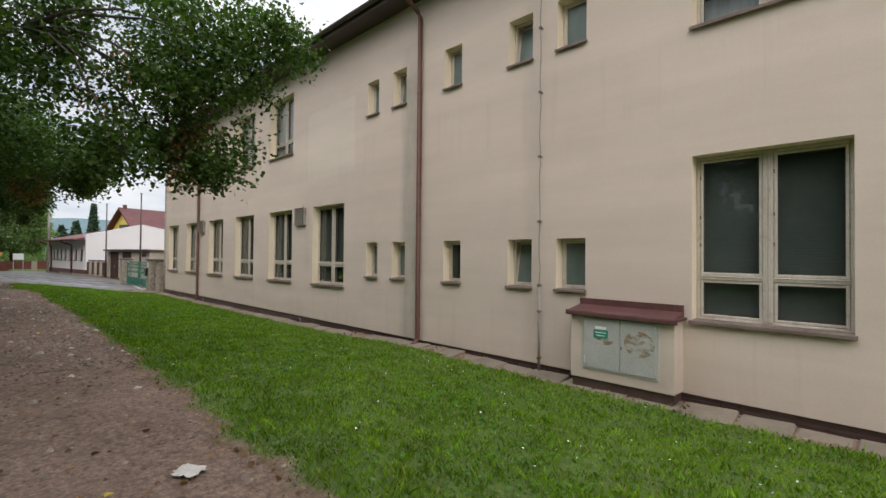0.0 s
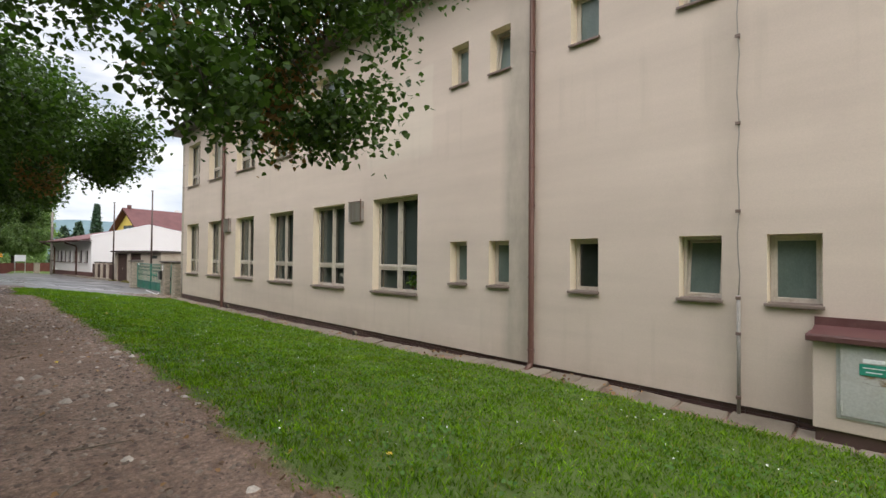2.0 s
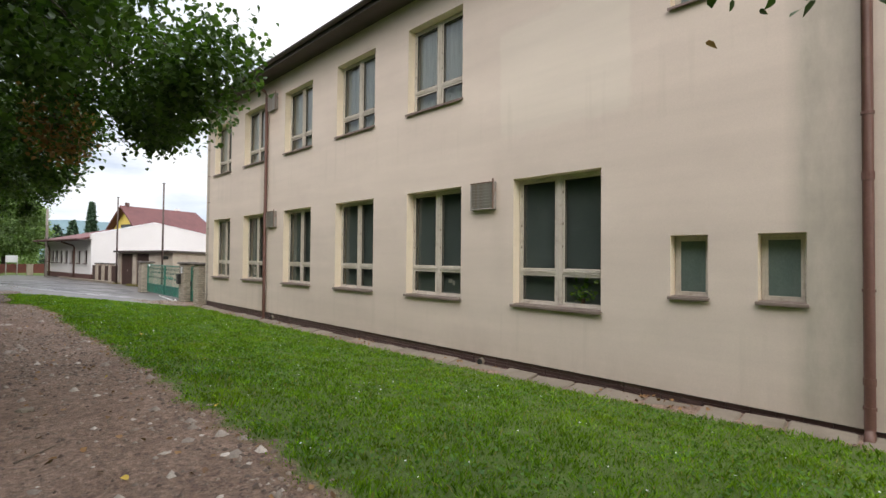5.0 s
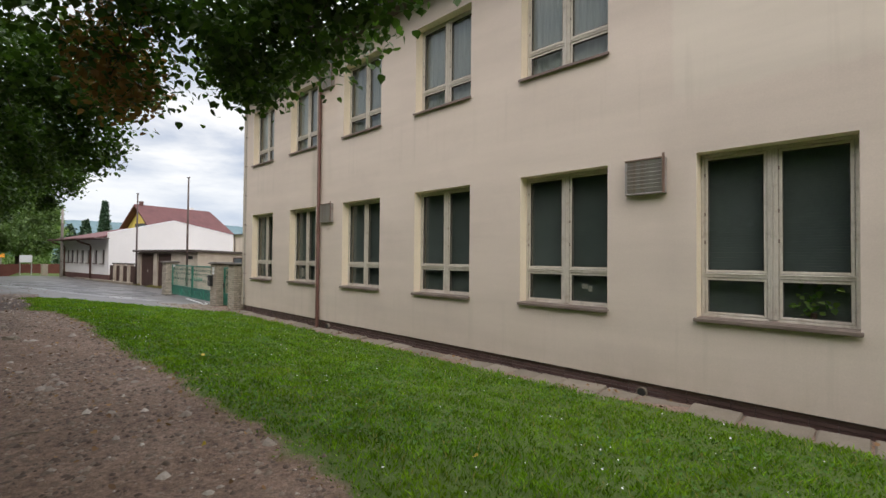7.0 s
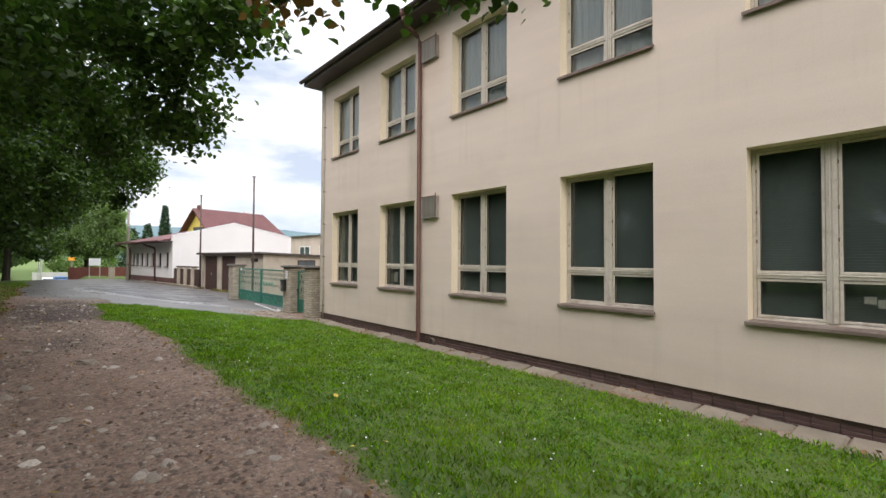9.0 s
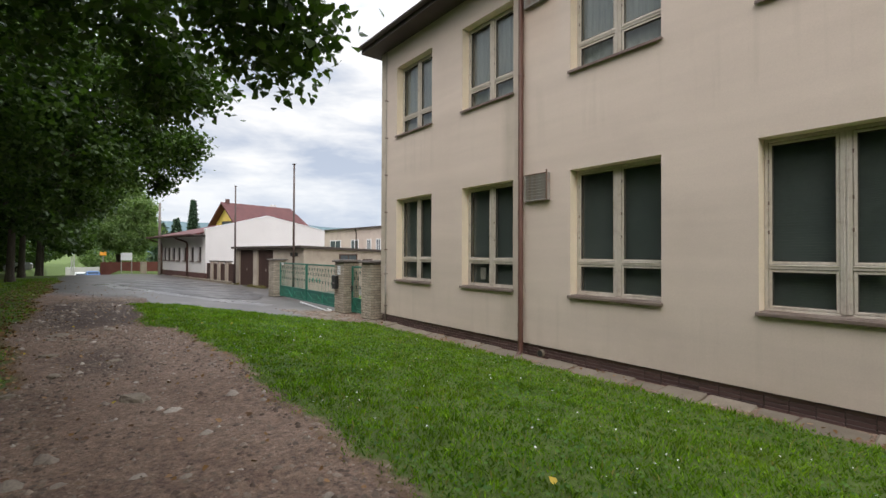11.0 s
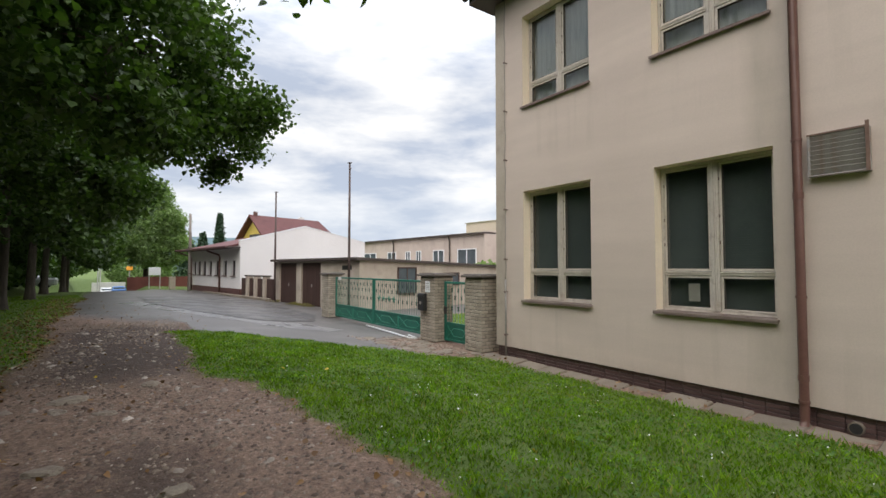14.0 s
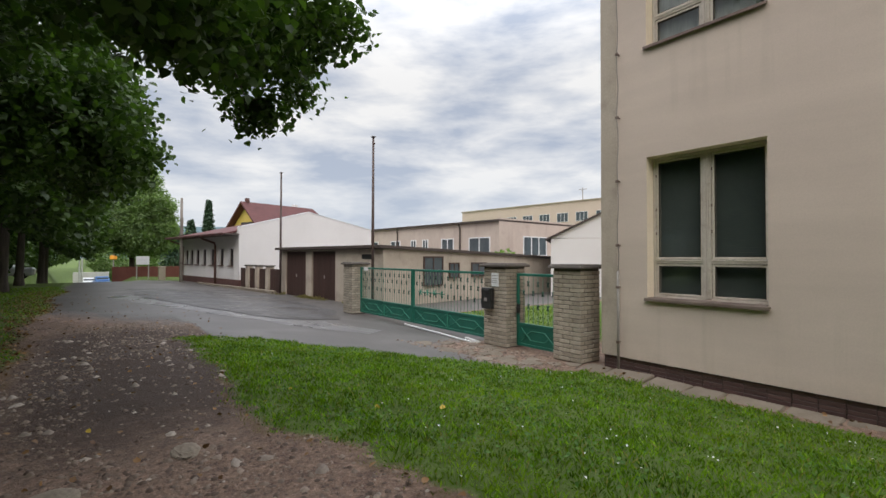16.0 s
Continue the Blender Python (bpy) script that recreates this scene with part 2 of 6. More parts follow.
GREEN = surf("green_gate_paint", (0.012, 0.125, 0.085), (0.018, 0.165, 0.115), 2.5, 40, 0.4, 0.1, 0.002, stain=(0.02, 0.09, 0.06))
GREENLIGHT = surf("green_grille_paint", (0.03, 0.20, 0.13), (0.045, 0.25, 0.17), 2.5, 40, 0.45, 0.05)
BARPALE = surf("pale_green_bar", (0.10, 0.20, 0.14), (0.16, 0.27, 0.20), 4, 40, 0.5, 0.0)
BOWDARK = surf("dark_green_bow", (0.010, 0.05, 0.035), (0.02, 0.08, 0.055), 4, 40, 0.5, 0.0)
BLACK = surf("black_plastic_and_holes", (0.018, 0.018, 0.018), (0.03, 0.03, 0.03), 4, 40, 0.4, 0.05)
GARAGE = surf("grey_buff_render", (0.40, 0.335, 0.27), (0.50, 0.43, 0.355), 0.9, 45, 0.95, 0.4, 0.006, streak=(1.5, 1.5, 0.2), stain=(0.27, 0.22, 0.18), stain_amt=0.5)
BROWNWOOD = surf("dark_brown_boards", (0.045, 0.022, 0.018), (0.07, 0.036, 0.028), 2, 30, 0.6, 0.3, 0.004, stretch=(3, 3, 0.3))
WHITEWALL = surf("white_render", (0.70, 0.67, 0.66), (0.76, 0.73, 0.72), 0.4, 40, 0.9, 0.1, 0.004)
REDROOF = surf("red_tile_roof", (0.085, 0.026, 0.026), (0.125, 0.042, 0.040), 0.8, 12, 0.75, 0.4, 0.02)
REDBASE = surf("reddish_base", (0.10, 0.045, 0.04), (0.14, 0.07, 0.06), 1.5, 30, 0.8, 0.2)
PINK = surf("pinkish_render", (0.49, 0.40, 0.345), (0.57, 0.475, 0.41), 0.6, 30, 0.95, 0.1, streak=(1.2, 1.2, 0.3), stain=(0.36, 0.27, 0.24))
PEACH = surf("peach_render", (0.55, 0.44, 0.36), (0.60, 0.485, 0.405), 0.5, 30, 0.95, 0.1)
YELLOW = surf("yellow_render", (0.72, 0.52, 0.12), (0.78, 0.58, 0.17), 0.8, 30, 0.9, 0.1)
WHITEPVC = surf("white_window_frame", (0.72, 0.73, 0.74), (0.78, 0.78, 0.79), 2, 30, 0.5, 0.0)
FARGLASS = surf("far_window_glass", (0.05, 0.06, 0.07), (0.10, 0.12, 0.13), 1.0, 20, 0.15, 0.0)
BARK = surf("linden_bark", (0.06, 0.048, 0.038), (0.12, 0.10, 0.08), 3, 18, 0.95, 0.9, 0.03, stretch=(3, 3, 0.5))
STONE = island_mat("pale_path_stone", (0.10, 0.068, 0.050), (0.33, 0.26, 0.205))
CHIP = island_mat("pale_stone_chip", (0.26, 0.215, 0.175), (0.56, 0.49, 0.42))
ROCK = surf("grey_buff_rock", (0.20, 0.165, 0.125), (0.33, 0.28, 0.22), 9, 60, 0.95, 0.6, 0.012, stain=(0.12, 0.09, 0.07), stain_amt=0.5)
PAPER = surf("grubby_paper", (0.52, 0.48, 0.43), (0.62, 0.58, 0.52), 12, 60, 0.9, 0.4, 0.004)
TWIG = surf("dry_twig", (0.11, 0.085, 0.065), (0.20, 0.16, 0.12), 9, 60, 0.9, 0.3)
POLE = surf("rusty_steel_pole", (0.055, 0.035, 0.03), (0.10, 0.065, 0.055), 4, 40, 0.7, 0.2)
GREYPOLE = surf("grey_concrete_pole", (0.16, 0.14, 0.12), (0.24, 0.21, 0.18), 2, 40, 0.9, 0.3)
CARWHITE = surf("white_car_paint", (0.68, 0.70, 0.72), (0.74, 0.75, 0.77), 1, 20, 0.3, 0.0)
CARBLUE = surf("blue_car_paint", (0.05, 0.14, 0.36), (0.07, 0.18, 0.42), 1, 20, 0.3, 0.0)
TYRE = surf("tyre_rubber", (0.02, 0.02, 0.02), (0.035, 0.035, 0.035), 4, 30, 0.9, 0.1)
ORANGE = surf("orange_canopy", (0.75, 0.30, 0.03), (0.85, 0.38, 0.05), 2, 20, 0.7, 0.0)
# The blue of distance haze is put into the hills' colour.
HILLM = surf("hazed_wooded_hill", (0.085, 0.135, 0.155), (0.11, 0.165, 0.18), 0.01, 0.12, 1.0, 0.0)
FENCERED = surf("rust_red_fence", (0.12, 0.035, 0.025), (0.17, 0.055, 0.04), 2, 30, 0.8, 0.2)


def glass_mat():
    m, n, l, b = node_mat("window_glass")
    n.remove(b)
    out = n["Material Output"]
    tr, gl, mx, fr = n.new("ShaderNodeBsdfTransparent"), n.new("ShaderNodeBsdfGlossy"), n.new("ShaderNodeMixShader"), n.new("ShaderNodeFresnel")
    tr.inputs[0].default_value = (0.60, 0.65, 0.63, 1)
    gl.inputs["Roughness"].default_value = 0.03
    gl.inputs["Color"].default_value = (0.9, 0.93, 0.95, 1)
    fr.inputs["IOR"].default_value = 1.55
    l.new(fr.outputs[0], mx.inputs[0])
    l.new(tr.outputs[0], mx.inputs[1])
    l.new(gl.outputs[0], mx.inputs[2])
    l.new(mx.outputs[0], out.inputs[0])
    return m


GLASS = glass_mat()


def leaf_mat(name, a, b2, dry=None, trans=0.35, patch=None, gloss=0.4):
    m, n, l, b = node_mat(name)
    b.inputs["Specular IOR Level"].default_value = gloss
    out = n["Material Output"]
    geo = n.new("ShaderNodeNewGeometry")
    col = mix_rgb(n, l, geo.outputs["Random Per Island"], a, b2)
    if patch:
        co = n.new("ShaderNodeTexCoord").outputs["Object"]
        col = mix_rgb(n, l, ramp(n, l, noise_tex(n, l, co, 0.9, 5, 0.6), 0.48, 0.72, 0.0, 0.7), col, patch)
        col = mix_rgb(n, l, 1.0, col, ramp(n, l, noise_tex(n, l, co, 2.6, 6, 0.7), 0.3, 0.7, 0.50, 1.55), 'MULTIPLY')
        col = mix_rgb(n, l, 1.0, col, ramp(n, l, noise_tex(n, l, co, 14.0, 4, 0.6), 0.3, 0.7, 0.58, 1.5), 'MULTIPLY')
    if dry:
        pick = ramp(n, l, geo.outputs["Random Per Island"], 0.955, 0.96)
        col = mix_rgb(n, l, pick, col, dry)
    l.new(col, b.inputs["Base Color"])
    b.inputs["Roughness"].default_value = 0.5
    tl, mx = n.new("ShaderNodeBsdfTranslucent"), n.new("ShaderNodeMixShader")
    l.new(mix_rgb(n, l, 1.0, col, (1.0, 1.25, 0.5), 'MULTIPLY'), tl.inputs[0])
    mx.inputs[0].default_value = trans
    l.new(b.outputs[0], mx.inputs[1])
    l.new(tl.outputs[0], mx.inputs[2])
    l.new(mx.outputs[0], out.inputs[0])
    return m


LEAF = leaf_mat("linden_leaf", (0.028, 0.057, 0.013), (0.094, 0.157, 0.031), trans=0.37)
PLANTLEAF = leaf_mat("pot_plant_leaf", (0.10, 0.22, 0.05), (0.34, 0.46, 0.12), trans=0.4)
LEAF_DRY = leaf_mat("dry_seed_bract", (0.22, 0.105, 0.045), (0.34, 0.18, 0.085))
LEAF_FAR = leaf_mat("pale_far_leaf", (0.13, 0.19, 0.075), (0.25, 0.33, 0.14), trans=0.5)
CONIFER = leaf_mat("dark_conifer_leaf", (0.025, 0.06, 0.03), (0.045, 0.085, 0.04), trans=0.1)
GRASS = leaf_mat("lawn_blade", (0.046, 0.112, 0.006), (0.195, 0.325, 0.016), dry=(0.30, 0.27, 0.09), patch=(0.195, 0.285, 0.016), gloss=0.12)
GRASS_DRY = leaf_mat("dry_grass_blade", (0.16, 0.14, 0.05), (0.27, 0.22, 0.10))
CLOVER = leaf_mat("clover_leaf", (0.050, 0.13, 0.014), (0.11, 0.22, 0.028))
LITTER = leaf_mat("fallen_leaf", (0.11, 0.055, 0.024), (0.32, 0.17, 0.065), trans=0.15)
YELLOWLEAF = leaf_mat("yellow_fallen_leaf", (0.55, 0.38, 0.04), (0.65, 0.45, 0.06), trans=0.15)


def ground_mat():
    """Soil, lawn soil and asphalt blended by the plan's own edges, kept in a colour attribute: R lawn, G asphalt, B leaf litter."""
    m, n, l, b = node_mat("ground_cover")
    co = n.new("ShaderNodeTexCoord").outputs["Object"]
    att = n.new("ShaderNodeAttribute")
    att.attribute_name = "cover"
    sep = n.new("ShaderNodeSeparateColor")
    l.new(att.outputs["Color"], sep.inputs[0])
    n1 = ramp(n, l, noise_tex(n, l, co, 0.7, 6, 0.6), 0.3, 0.7)
    n2 = noise_tex(n, l, co, 9.0, 8, 0.7)
    n3 = noise_tex(n, l, co, 55.0, 5, 0.65)
    dirt = mix_rgb(n, l, n1, (0.105, 0.060, 0.042), (0.235, 0.150, 0.108))
    dirt = mix_rgb(n, l, ramp(n, l, n2, 0.35, 0.7, 0.0, 0.8), dirt, (0.31, 0.215, 0.158))
    dirt = mix_rgb(n, l, ramp(n, l, n3, 0.55, 0.75, 0.0, 0.6), dirt, (0.36, 0.30, 0.26))
    # Grain lows darkened and mid-scale contrast raised in colour, standing in for relief shading.
    dirt = mix_rgb(n, l, ramp(n, l, n3, 0.45, 0.25, 0.0, 0.75), dirt, (0.05, 0.038, 0.030))
    n4 = noise_tex(n, l, co, 24.0, 6, 0.7)
    dirt = mix_rgb(n, l, 1.0, dirt, ramp(n, l, n4, 0.3, 0.7, 0.42, 1.55), 'MULTIPLY')
    soil = mix_rgb(n, l, n2, (0.058, 0.090, 0.014), (0.112, 0.172, 0.026))
    asph = mix_rgb(n, l, n1, (0.066, 0.058, 0.054), (0.110, 0.099, 0.093))
    asph = mix_rgb(n, l, ramp(n, l, n3, 0.4, 0.8, 0.0, 0.4), asph, (0.20, 0.185, 0.175))
    edge = noise_tex(n, l, co, 5.0, 6, 0.7)

    def edged(sock, lo, hi):
        a = n.new("ShaderNodeMath")
        a.operation = 'ADD'
        l.new(sock, a.inputs[0])
        l.new(ramp(n, l, edge, 0.2, 0.8, -0.28, 0.28), a.inputs[1])
        return ramp(n, l, a.outputs[0], lo, hi)
    mud = n.new("ShaderNodeAttribute")
    mud.attribute_name = "mud"
    dirt = mix_rgb(n, l, edged(mud.outputs["Fac"], 0.25, 0.85), dirt, mix_rgb(n, l, n2, (0.045, 0.030, 0.023), (0.10, 0.070, 0.055)))
    col = mix_rgb(n, l, edged(sep.outputs[2], 0.35, 0.75), dirt, (0.15, 0.095, 0.05))
    col = mix_rgb(n, l, edged(sep.outputs[1], 0.3, 0.7), col, asph)
    col = mix_rgb(n, l, edged(sep.outputs[0], 0.42, 0.72), col, soil)
    l.new(col, b.inputs["Base Color"])
    wet = mix_rgb(n, l, sep.outputs[1], (0.95, 0.95, 0.95), (0.5, 0.5, 0.5))
    wet = mix_rgb(n, l, ramp(n, l, n1, 0.5, 0.9, 0.0, 0.25), wet, (0.35, 0.35, 0.35))
    l.new(wet, b.inputs["Roughness"])
    bp = n.new("ShaderNodeBump")
    bp.inputs["Strength"].default_value = 1.0
    bp.inputs["Distance"].default_value = 0.035
    h = mix_rgb(n, l, 0.5, mix_rgb(n, l, 0.5, n2, n4), n3)
    h = mix_rgb(n, l, sep.outputs[1], h, (0.5, 0.5, 0.5))
    l.new(h, bp.inputs["Height"])
    l.new(bp.outputs[0], b.inputs["Normal"])
    return m


GROUND = ground_mat()


# ---- mesh helpers ----
def link_mesh(name, bm, material, parent=None, smooth=False):
    me = bpy.data.meshes.new(name)
    bm.normal_update()
    bm.to_mesh(me)
    bm.free()
    me.materials.append(material)
    if smooth:
        me.polygons.foreach_set("use_smooth", [True] * len(me.polygons))
    ob = new(name, me)
    if parent:
        ob.parent = parent
    return ob


def part(name, bm, material, parent, label="", smooth=False):
    ob = link_mesh(name, bm, material, parent, smooth)
    if label:
        ob["label"] = label
    return ob


def thing(name, label, category, group="", kind="", at=None):
    ob = new(name)
    ob.empty_display_size = 0.2
    if at is not None:
        ob.matrix_world = at
    return tagged(ob, label, category, group, kind)


def box(bm, x0, x1, y0, y1, z0, z1, bevel=0.0, m=None):
    r = bmesh.ops.create_cube(bm, size=1.0)
    vs = r["verts"]
    for v in vs:
        v.co = Vector(((x0 + x1) / 2 + v.co.x * (x1 - x0), (y0 + y1) / 2 + v.co.y * (y1 - y0), (z0 + z1) / 2 + v.co.z * (z1 - z0)))
    if bevel:
        es = list({e for v in vs for e in v.link_edges})
        out = bmesh.ops.bevel(bm, geom=es, offset=bevel, segments=1, affect='EDGES', clamp_overlap=True)
        vs = list({v for f in out["faces"] for v in f.verts} | {v for v in vs if v.is_valid})
    if m is not None:
        bmesh.ops.transform(bm, matrix=m, verts=vs)
    return vs


def boxes(*args, bevel=0.0):
    bm = bmesh.new()
    for a in args:
        box(bm, *a, bevel=bevel)
    return bm


def tube(bm, pts, radii, seg=8, cap=True):
    """A swept round bar along pts."""
    pts = [Vector(p) for p in pts]
    if not isinstance(radii, (list, tuple)):
        radii = [radii] * len(pts)
    rings = []
    for i, p in enumerate(pts):
        d = (pts[min(i + 1, len(pts) - 1)] - pts[max(i - 1, 0)]).normalized()
        a = d.orthogonal().normalized() if abs(d.z) > 0.9 else d.cross(Vector((0, 0, 1))).normalized()
        c = d.cross(a)
        rings.append([bm.verts.new(p + radii[i] * (math.cos(k * math.tau / seg) * a + math.sin(k * math.tau / seg) * c)) for k in range(seg)])
    for r0, r1 in zip(rings, rings[1:]):
        for k in range(seg):
            bm.faces.new((r0[k], r0[(k + 1) % seg], r1[(k + 1) % seg], r1[k]))
    if cap:
        bm.faces.new(rings[0][::-1])
        bm.faces.new(rings[-1])
    bmesh.ops.recalc_face_normals(bm, faces=bm.faces[:])
    return bm


def mesh_np(name, verts, faces, material, parent=None, smooth=False):
    """A mesh from numpy arrays; faces is (n, k)."""
    me = bpy.data.meshes.new(name)
    nv, (nf, k) = len(verts), faces.shape
    me.vertices.add(nv)
    me.vertices.foreach_set("co", verts.astype(np.float32).ravel())
    me.loops.add(nf * k)
    me.loops.foreach_set("vertex_index", faces.astype(np.int32).ravel())
    me.polygons.add(nf)
    me.polygons.foreach_set("loop_start", np.arange(0, nf * k, k, dtype=np.int32))
    if smooth:
        me.polygons.foreach_set("use_smooth", np.ones(nf, dtype=bool))
    me.update(calc_edges=True)
    me.materials.append(material)
    ob = new(name, me)
    if parent:
        ob.parent = parent
    return ob


rng = np.random.default_rng(7)


# ---- ground ----
def smooth01(a):
    a = np.clip(a, 0, 1)
    return a * a * (3 - 2 * a)


def ground_z(x, y):
    """Height of the ground: a level dirt path, a lawn falling to the building, an asphalt yard beyond the gate."""
    x, y = np.asarray(x, float), np.asarray(y, float)
    xc = np.clip(x, -60, 30)
    zp = 0.12 + 0.008 * np.maximum(xc, -30) + 0.006 * np.minimum(xc + 30, 0)
    zw = -0.47 + 0.07 * np.exp(-((xc + 7.0) / 2.0) ** 2) - 0.008 * np.clip(-xc - 6, 0, 9) - 0.002 * np.clip(-xc - 15, 0, 9) + 0.004 * np.clip(-xc - 36, 0, 24)
    k = smooth01((y - 1.2) / 5.0) * 0.45 + 0.55 * np.clip((y - 1.4) / 4.4, 0, 1)
    z = zp + (zw - zp) * k
    far = np.hypot(x + 20, y)
    side = np.clip((2.3 - y) / 1.1, 0, 1) * np.clip((y + 6.0) / 2.0, 0, 1)
    z = z - 0.062 * np.clip(-55.0 - x, 0, 60) * np.where(x < -70, np.clip((6.0 - y) / 3.0, 0, 1) * np.clip((y + 6.0) / 2.0, 0, 1), side)
    return z - 0.02 * np.maximum(far - 90, 0) * (far < 260) - 3.4 * (far >= 260)


def lawn_edge(x):
    """y of the lawn's edge along the path, and where the lawn ends against the yard."""
    base = np.interp(-x, (0, 3, 6, 9, 15, 19, 21, 23.2, 24.3, 25.2, 26.2, 27.3, 30), (1.28, 1.31, 1.40, 1.47, 1.53, 1.43, 1.54, 1.44, 1.22, 0.93, 0.90, 1.05, 0.95))
    return base + 0.035 * np.sin(x * 2.3) + 0.035 * np.sin(x * 6.1) + 0.03 * np.sin(x * 13.7 + 1)


def lawn_mask(x, y):
    """1 well inside the lawn, 0 outside, 0.5 at its edge."""
    a = (y - lawn_edge(x)) / 0.35
    tip = -30.3 + 0.95 * np.clip(y - 1.2, 0, 6) + 0.5 * np.clip(1.35 - y, 0, 1) + 0.12 * np.sin(y * 5.0)
    c = (x - tip) / 0.35
    w = (6.02 - y) / 0.2
    return np.clip(0.5 + np.minimum(np.minimum(a, c), w), 0, 1)


def verge_mask(x, y):
    e = -0.75 - 0.35 * smooth01((-x - 20) / 12.0) + 0.14 * np.sin(x * 0.8) + 0.07 * np.sin(x * 2.9)
    return np.clip(0.5 + (e - y) / 0.4, 0, 1)


def asphalt_mask(x, y):
    e = -31.0 - 1.4 * np.clip(2.2 - y, 0, 3.4) + 0.3 * np.sin(y * 2.2)
    e = np.where(y > 1.5, np.where(y > 5.1, -28.7, -29.9 + 0.95 * np.clip(y - 1.2, 0, 5)) - 0.15 + 0.12 * np.sin(y * 4.0), e)
    m = 1 - np.clip(0.5 + (-57.5 - x) / 0.6, 0, 1) * (y > 1.0 + 0.02 * (x + 57))
    return m * np.clip(0.5 + (e - x) / np.where(y > 1.3, 0.7, 4.0), 0, 1) * (y > -1.4) * ((y < 7.6) | (x < -33.2)) * (y < 30)


def grid_lines(spans):
    out = []
    for a, b, s in spans:
        out += list(np.arange(a, b - 1e-6, s))
    return np.array(out + [spans[-1][1]])


def build_ground():
    gx = grid_lines([(-3000, -300, 450), (-300, -116, 18.4), (-116, -80, 2.0), (-80, -36, 1.0), (-36, 2, 0.11), (2, 20, 1.0), (20, 300, 40), (300, 3000, 675)])
    gy = grid_lines([(-3000, -300, 450), (-300, -20, 20), (-20, -3, 0.8), (-3, 7, 0.11), (7, 30, 1.0), (30, 300, 30), (300, 3000, 675)])
    X, Y = np.meshgrid(gx, gy, indexing="ij")
    Z = ground_z(X, Y)
    lawn, verge, asp = lawn_mask(X, Y), verge_mask(X, Y), asphalt_mask(X, Y)
    near = (X > -40) & (X < 3) & (Y > -4) & (Y < 7)
    bumps = np.zeros_like(Z)
    for i, j in zip(*np.nonzero(near)):
        p = Vector((X[i, j], Y[i, j], 0.0))
        bumps[i, j] = 0.022 * noise.noise(p * 1.3) + 0.014 * noise.noise(p * 4.1)
    Z = Z + bumps * (1 - asp) * np.clip((6.0 - Y) / 0.6, 0, 1)
    nx, ny = X.shape
    idx = np.arange(nx * ny).reshape(nx, ny)
    faces = np.stack([idx[:-1, :-1], idx[1:, :-1], idx[1:, 1:], idx[:-1, 1:]], -1).reshape(-1, 4)
    ob = mesh_np("ground", np.stack([X, Y, Z], -1).reshape(-1, 3), faces, GROUND, smooth=True)
    grass = np.maximum(lawn, verge)
    grass = np.where(((X < -57.8) & (asp < 0.5)) | (X > 25) | (Y < -5), 1.0, grass)
    grass = np.where((X > -33.0) & (X < -26.5) & (Y > 8.2) & (Y < 17), 1.0, grass)
    litter = np.clip(1 - np.abs(verge - 0.5) * 2.0, 0, 1) * (Y < 0) + 0.75 * np.clip(1 - np.abs(lawn - 0.35) * 3.0, 0, 1) * (X > -27)
    at = ob.data.color_attributes.new("cover", 'FLOAT_COLOR', 'POINT')
    data = np.stack([grass, asp, litter, np.ones_like(grass)], -1).reshape(-1, 4).astype(np.float32)
    at.data.foreach_set("color", data.ravel())
    mud = ob.data.attributes.new("mud", 'FLOAT', 'POINT')
    fm = np.exp(-((X + 28.6) / 3.6) ** 4 - ((Y - 0.35) / 1.25) ** 4) * 1.1 + 0.7 * np.exp(-((X + 22.0) / 1.3) ** 2 - ((Y - 0.2) / 0.5) ** 2) + 0.5 * np.exp(-((X + 10) / 2.5) ** 2 - ((Y + 0.2) / 0.4) ** 2)
    mud.data.foreach_set("value", np.clip(fm, 0, 1).ravel().astype(np.float32))
    tagged(ob, "bare dirt path, lawn soil and worn asphalt in one sheet", "ground", kind="structure")
    return ob


ground = build_ground()


def ground_at(x, y):
    return float(ground_z(x, y))


# ---- long beige building ----
WALL_Y, X_END, X_START, WALL_TOP, PLASTER_Z = 6.43, -25.88, 9.0, 6.78, -0.335
BIG_LOW = [(-1.91, -0.35), (-11.47, -9.92), (-14.19, -12.65), (-16.89, -15.33), (-19.63, -18.08), (-22.45, -20.94), (-25.11, -23.56), (2.2, 3.75), (5.0, 6.55)]
BIG_UP = [w for w in BIG_LOW if w[0] != -11.47]
SMALL = [(-3.88, -3.38), (-4.83, -4.34), (-6.40, -5.94), (-8.01, -7.56), (-8.97, -8.53)]
OPENINGS = ([(a, b, 0.60, 2.71) for a, b in BIG_LOW] + [(a, b, 4.36, 6.17) for a, b in BIG_UP]
            + [(a, b, 0.89, 1.69) for a, b in SMALL] + [(a, b, 4.68, 5.47) for a, b in SMALL])
REVEAL = 0.18

building = thing("school_building", "long two-storey beige plastered building with brown eaves", "building", at=pose(-8, WALL_Y, PLASTER_Z))


def under(ob, parent):
    """Hang ob, built in world coordinates, under a thing that stands elsewhere."""
    ob.parent = parent
    ob.matrix_parent_inverse = world_of(parent).inverted()
    return ob


def world_of(ob):
    m = ob.matrix_basis.copy()
    p = ob
    while p.parent:
        m = p.parent.matrix_basis @ p.matrix_parent_inverse @ m
        p = p.parent
    return m


def wpart(name, bm, material, parent, label="", smooth=False):
    """A part whose mesh is given in world coordinates."""
    return under(part(name, bm, material, None, label, smooth), parent)


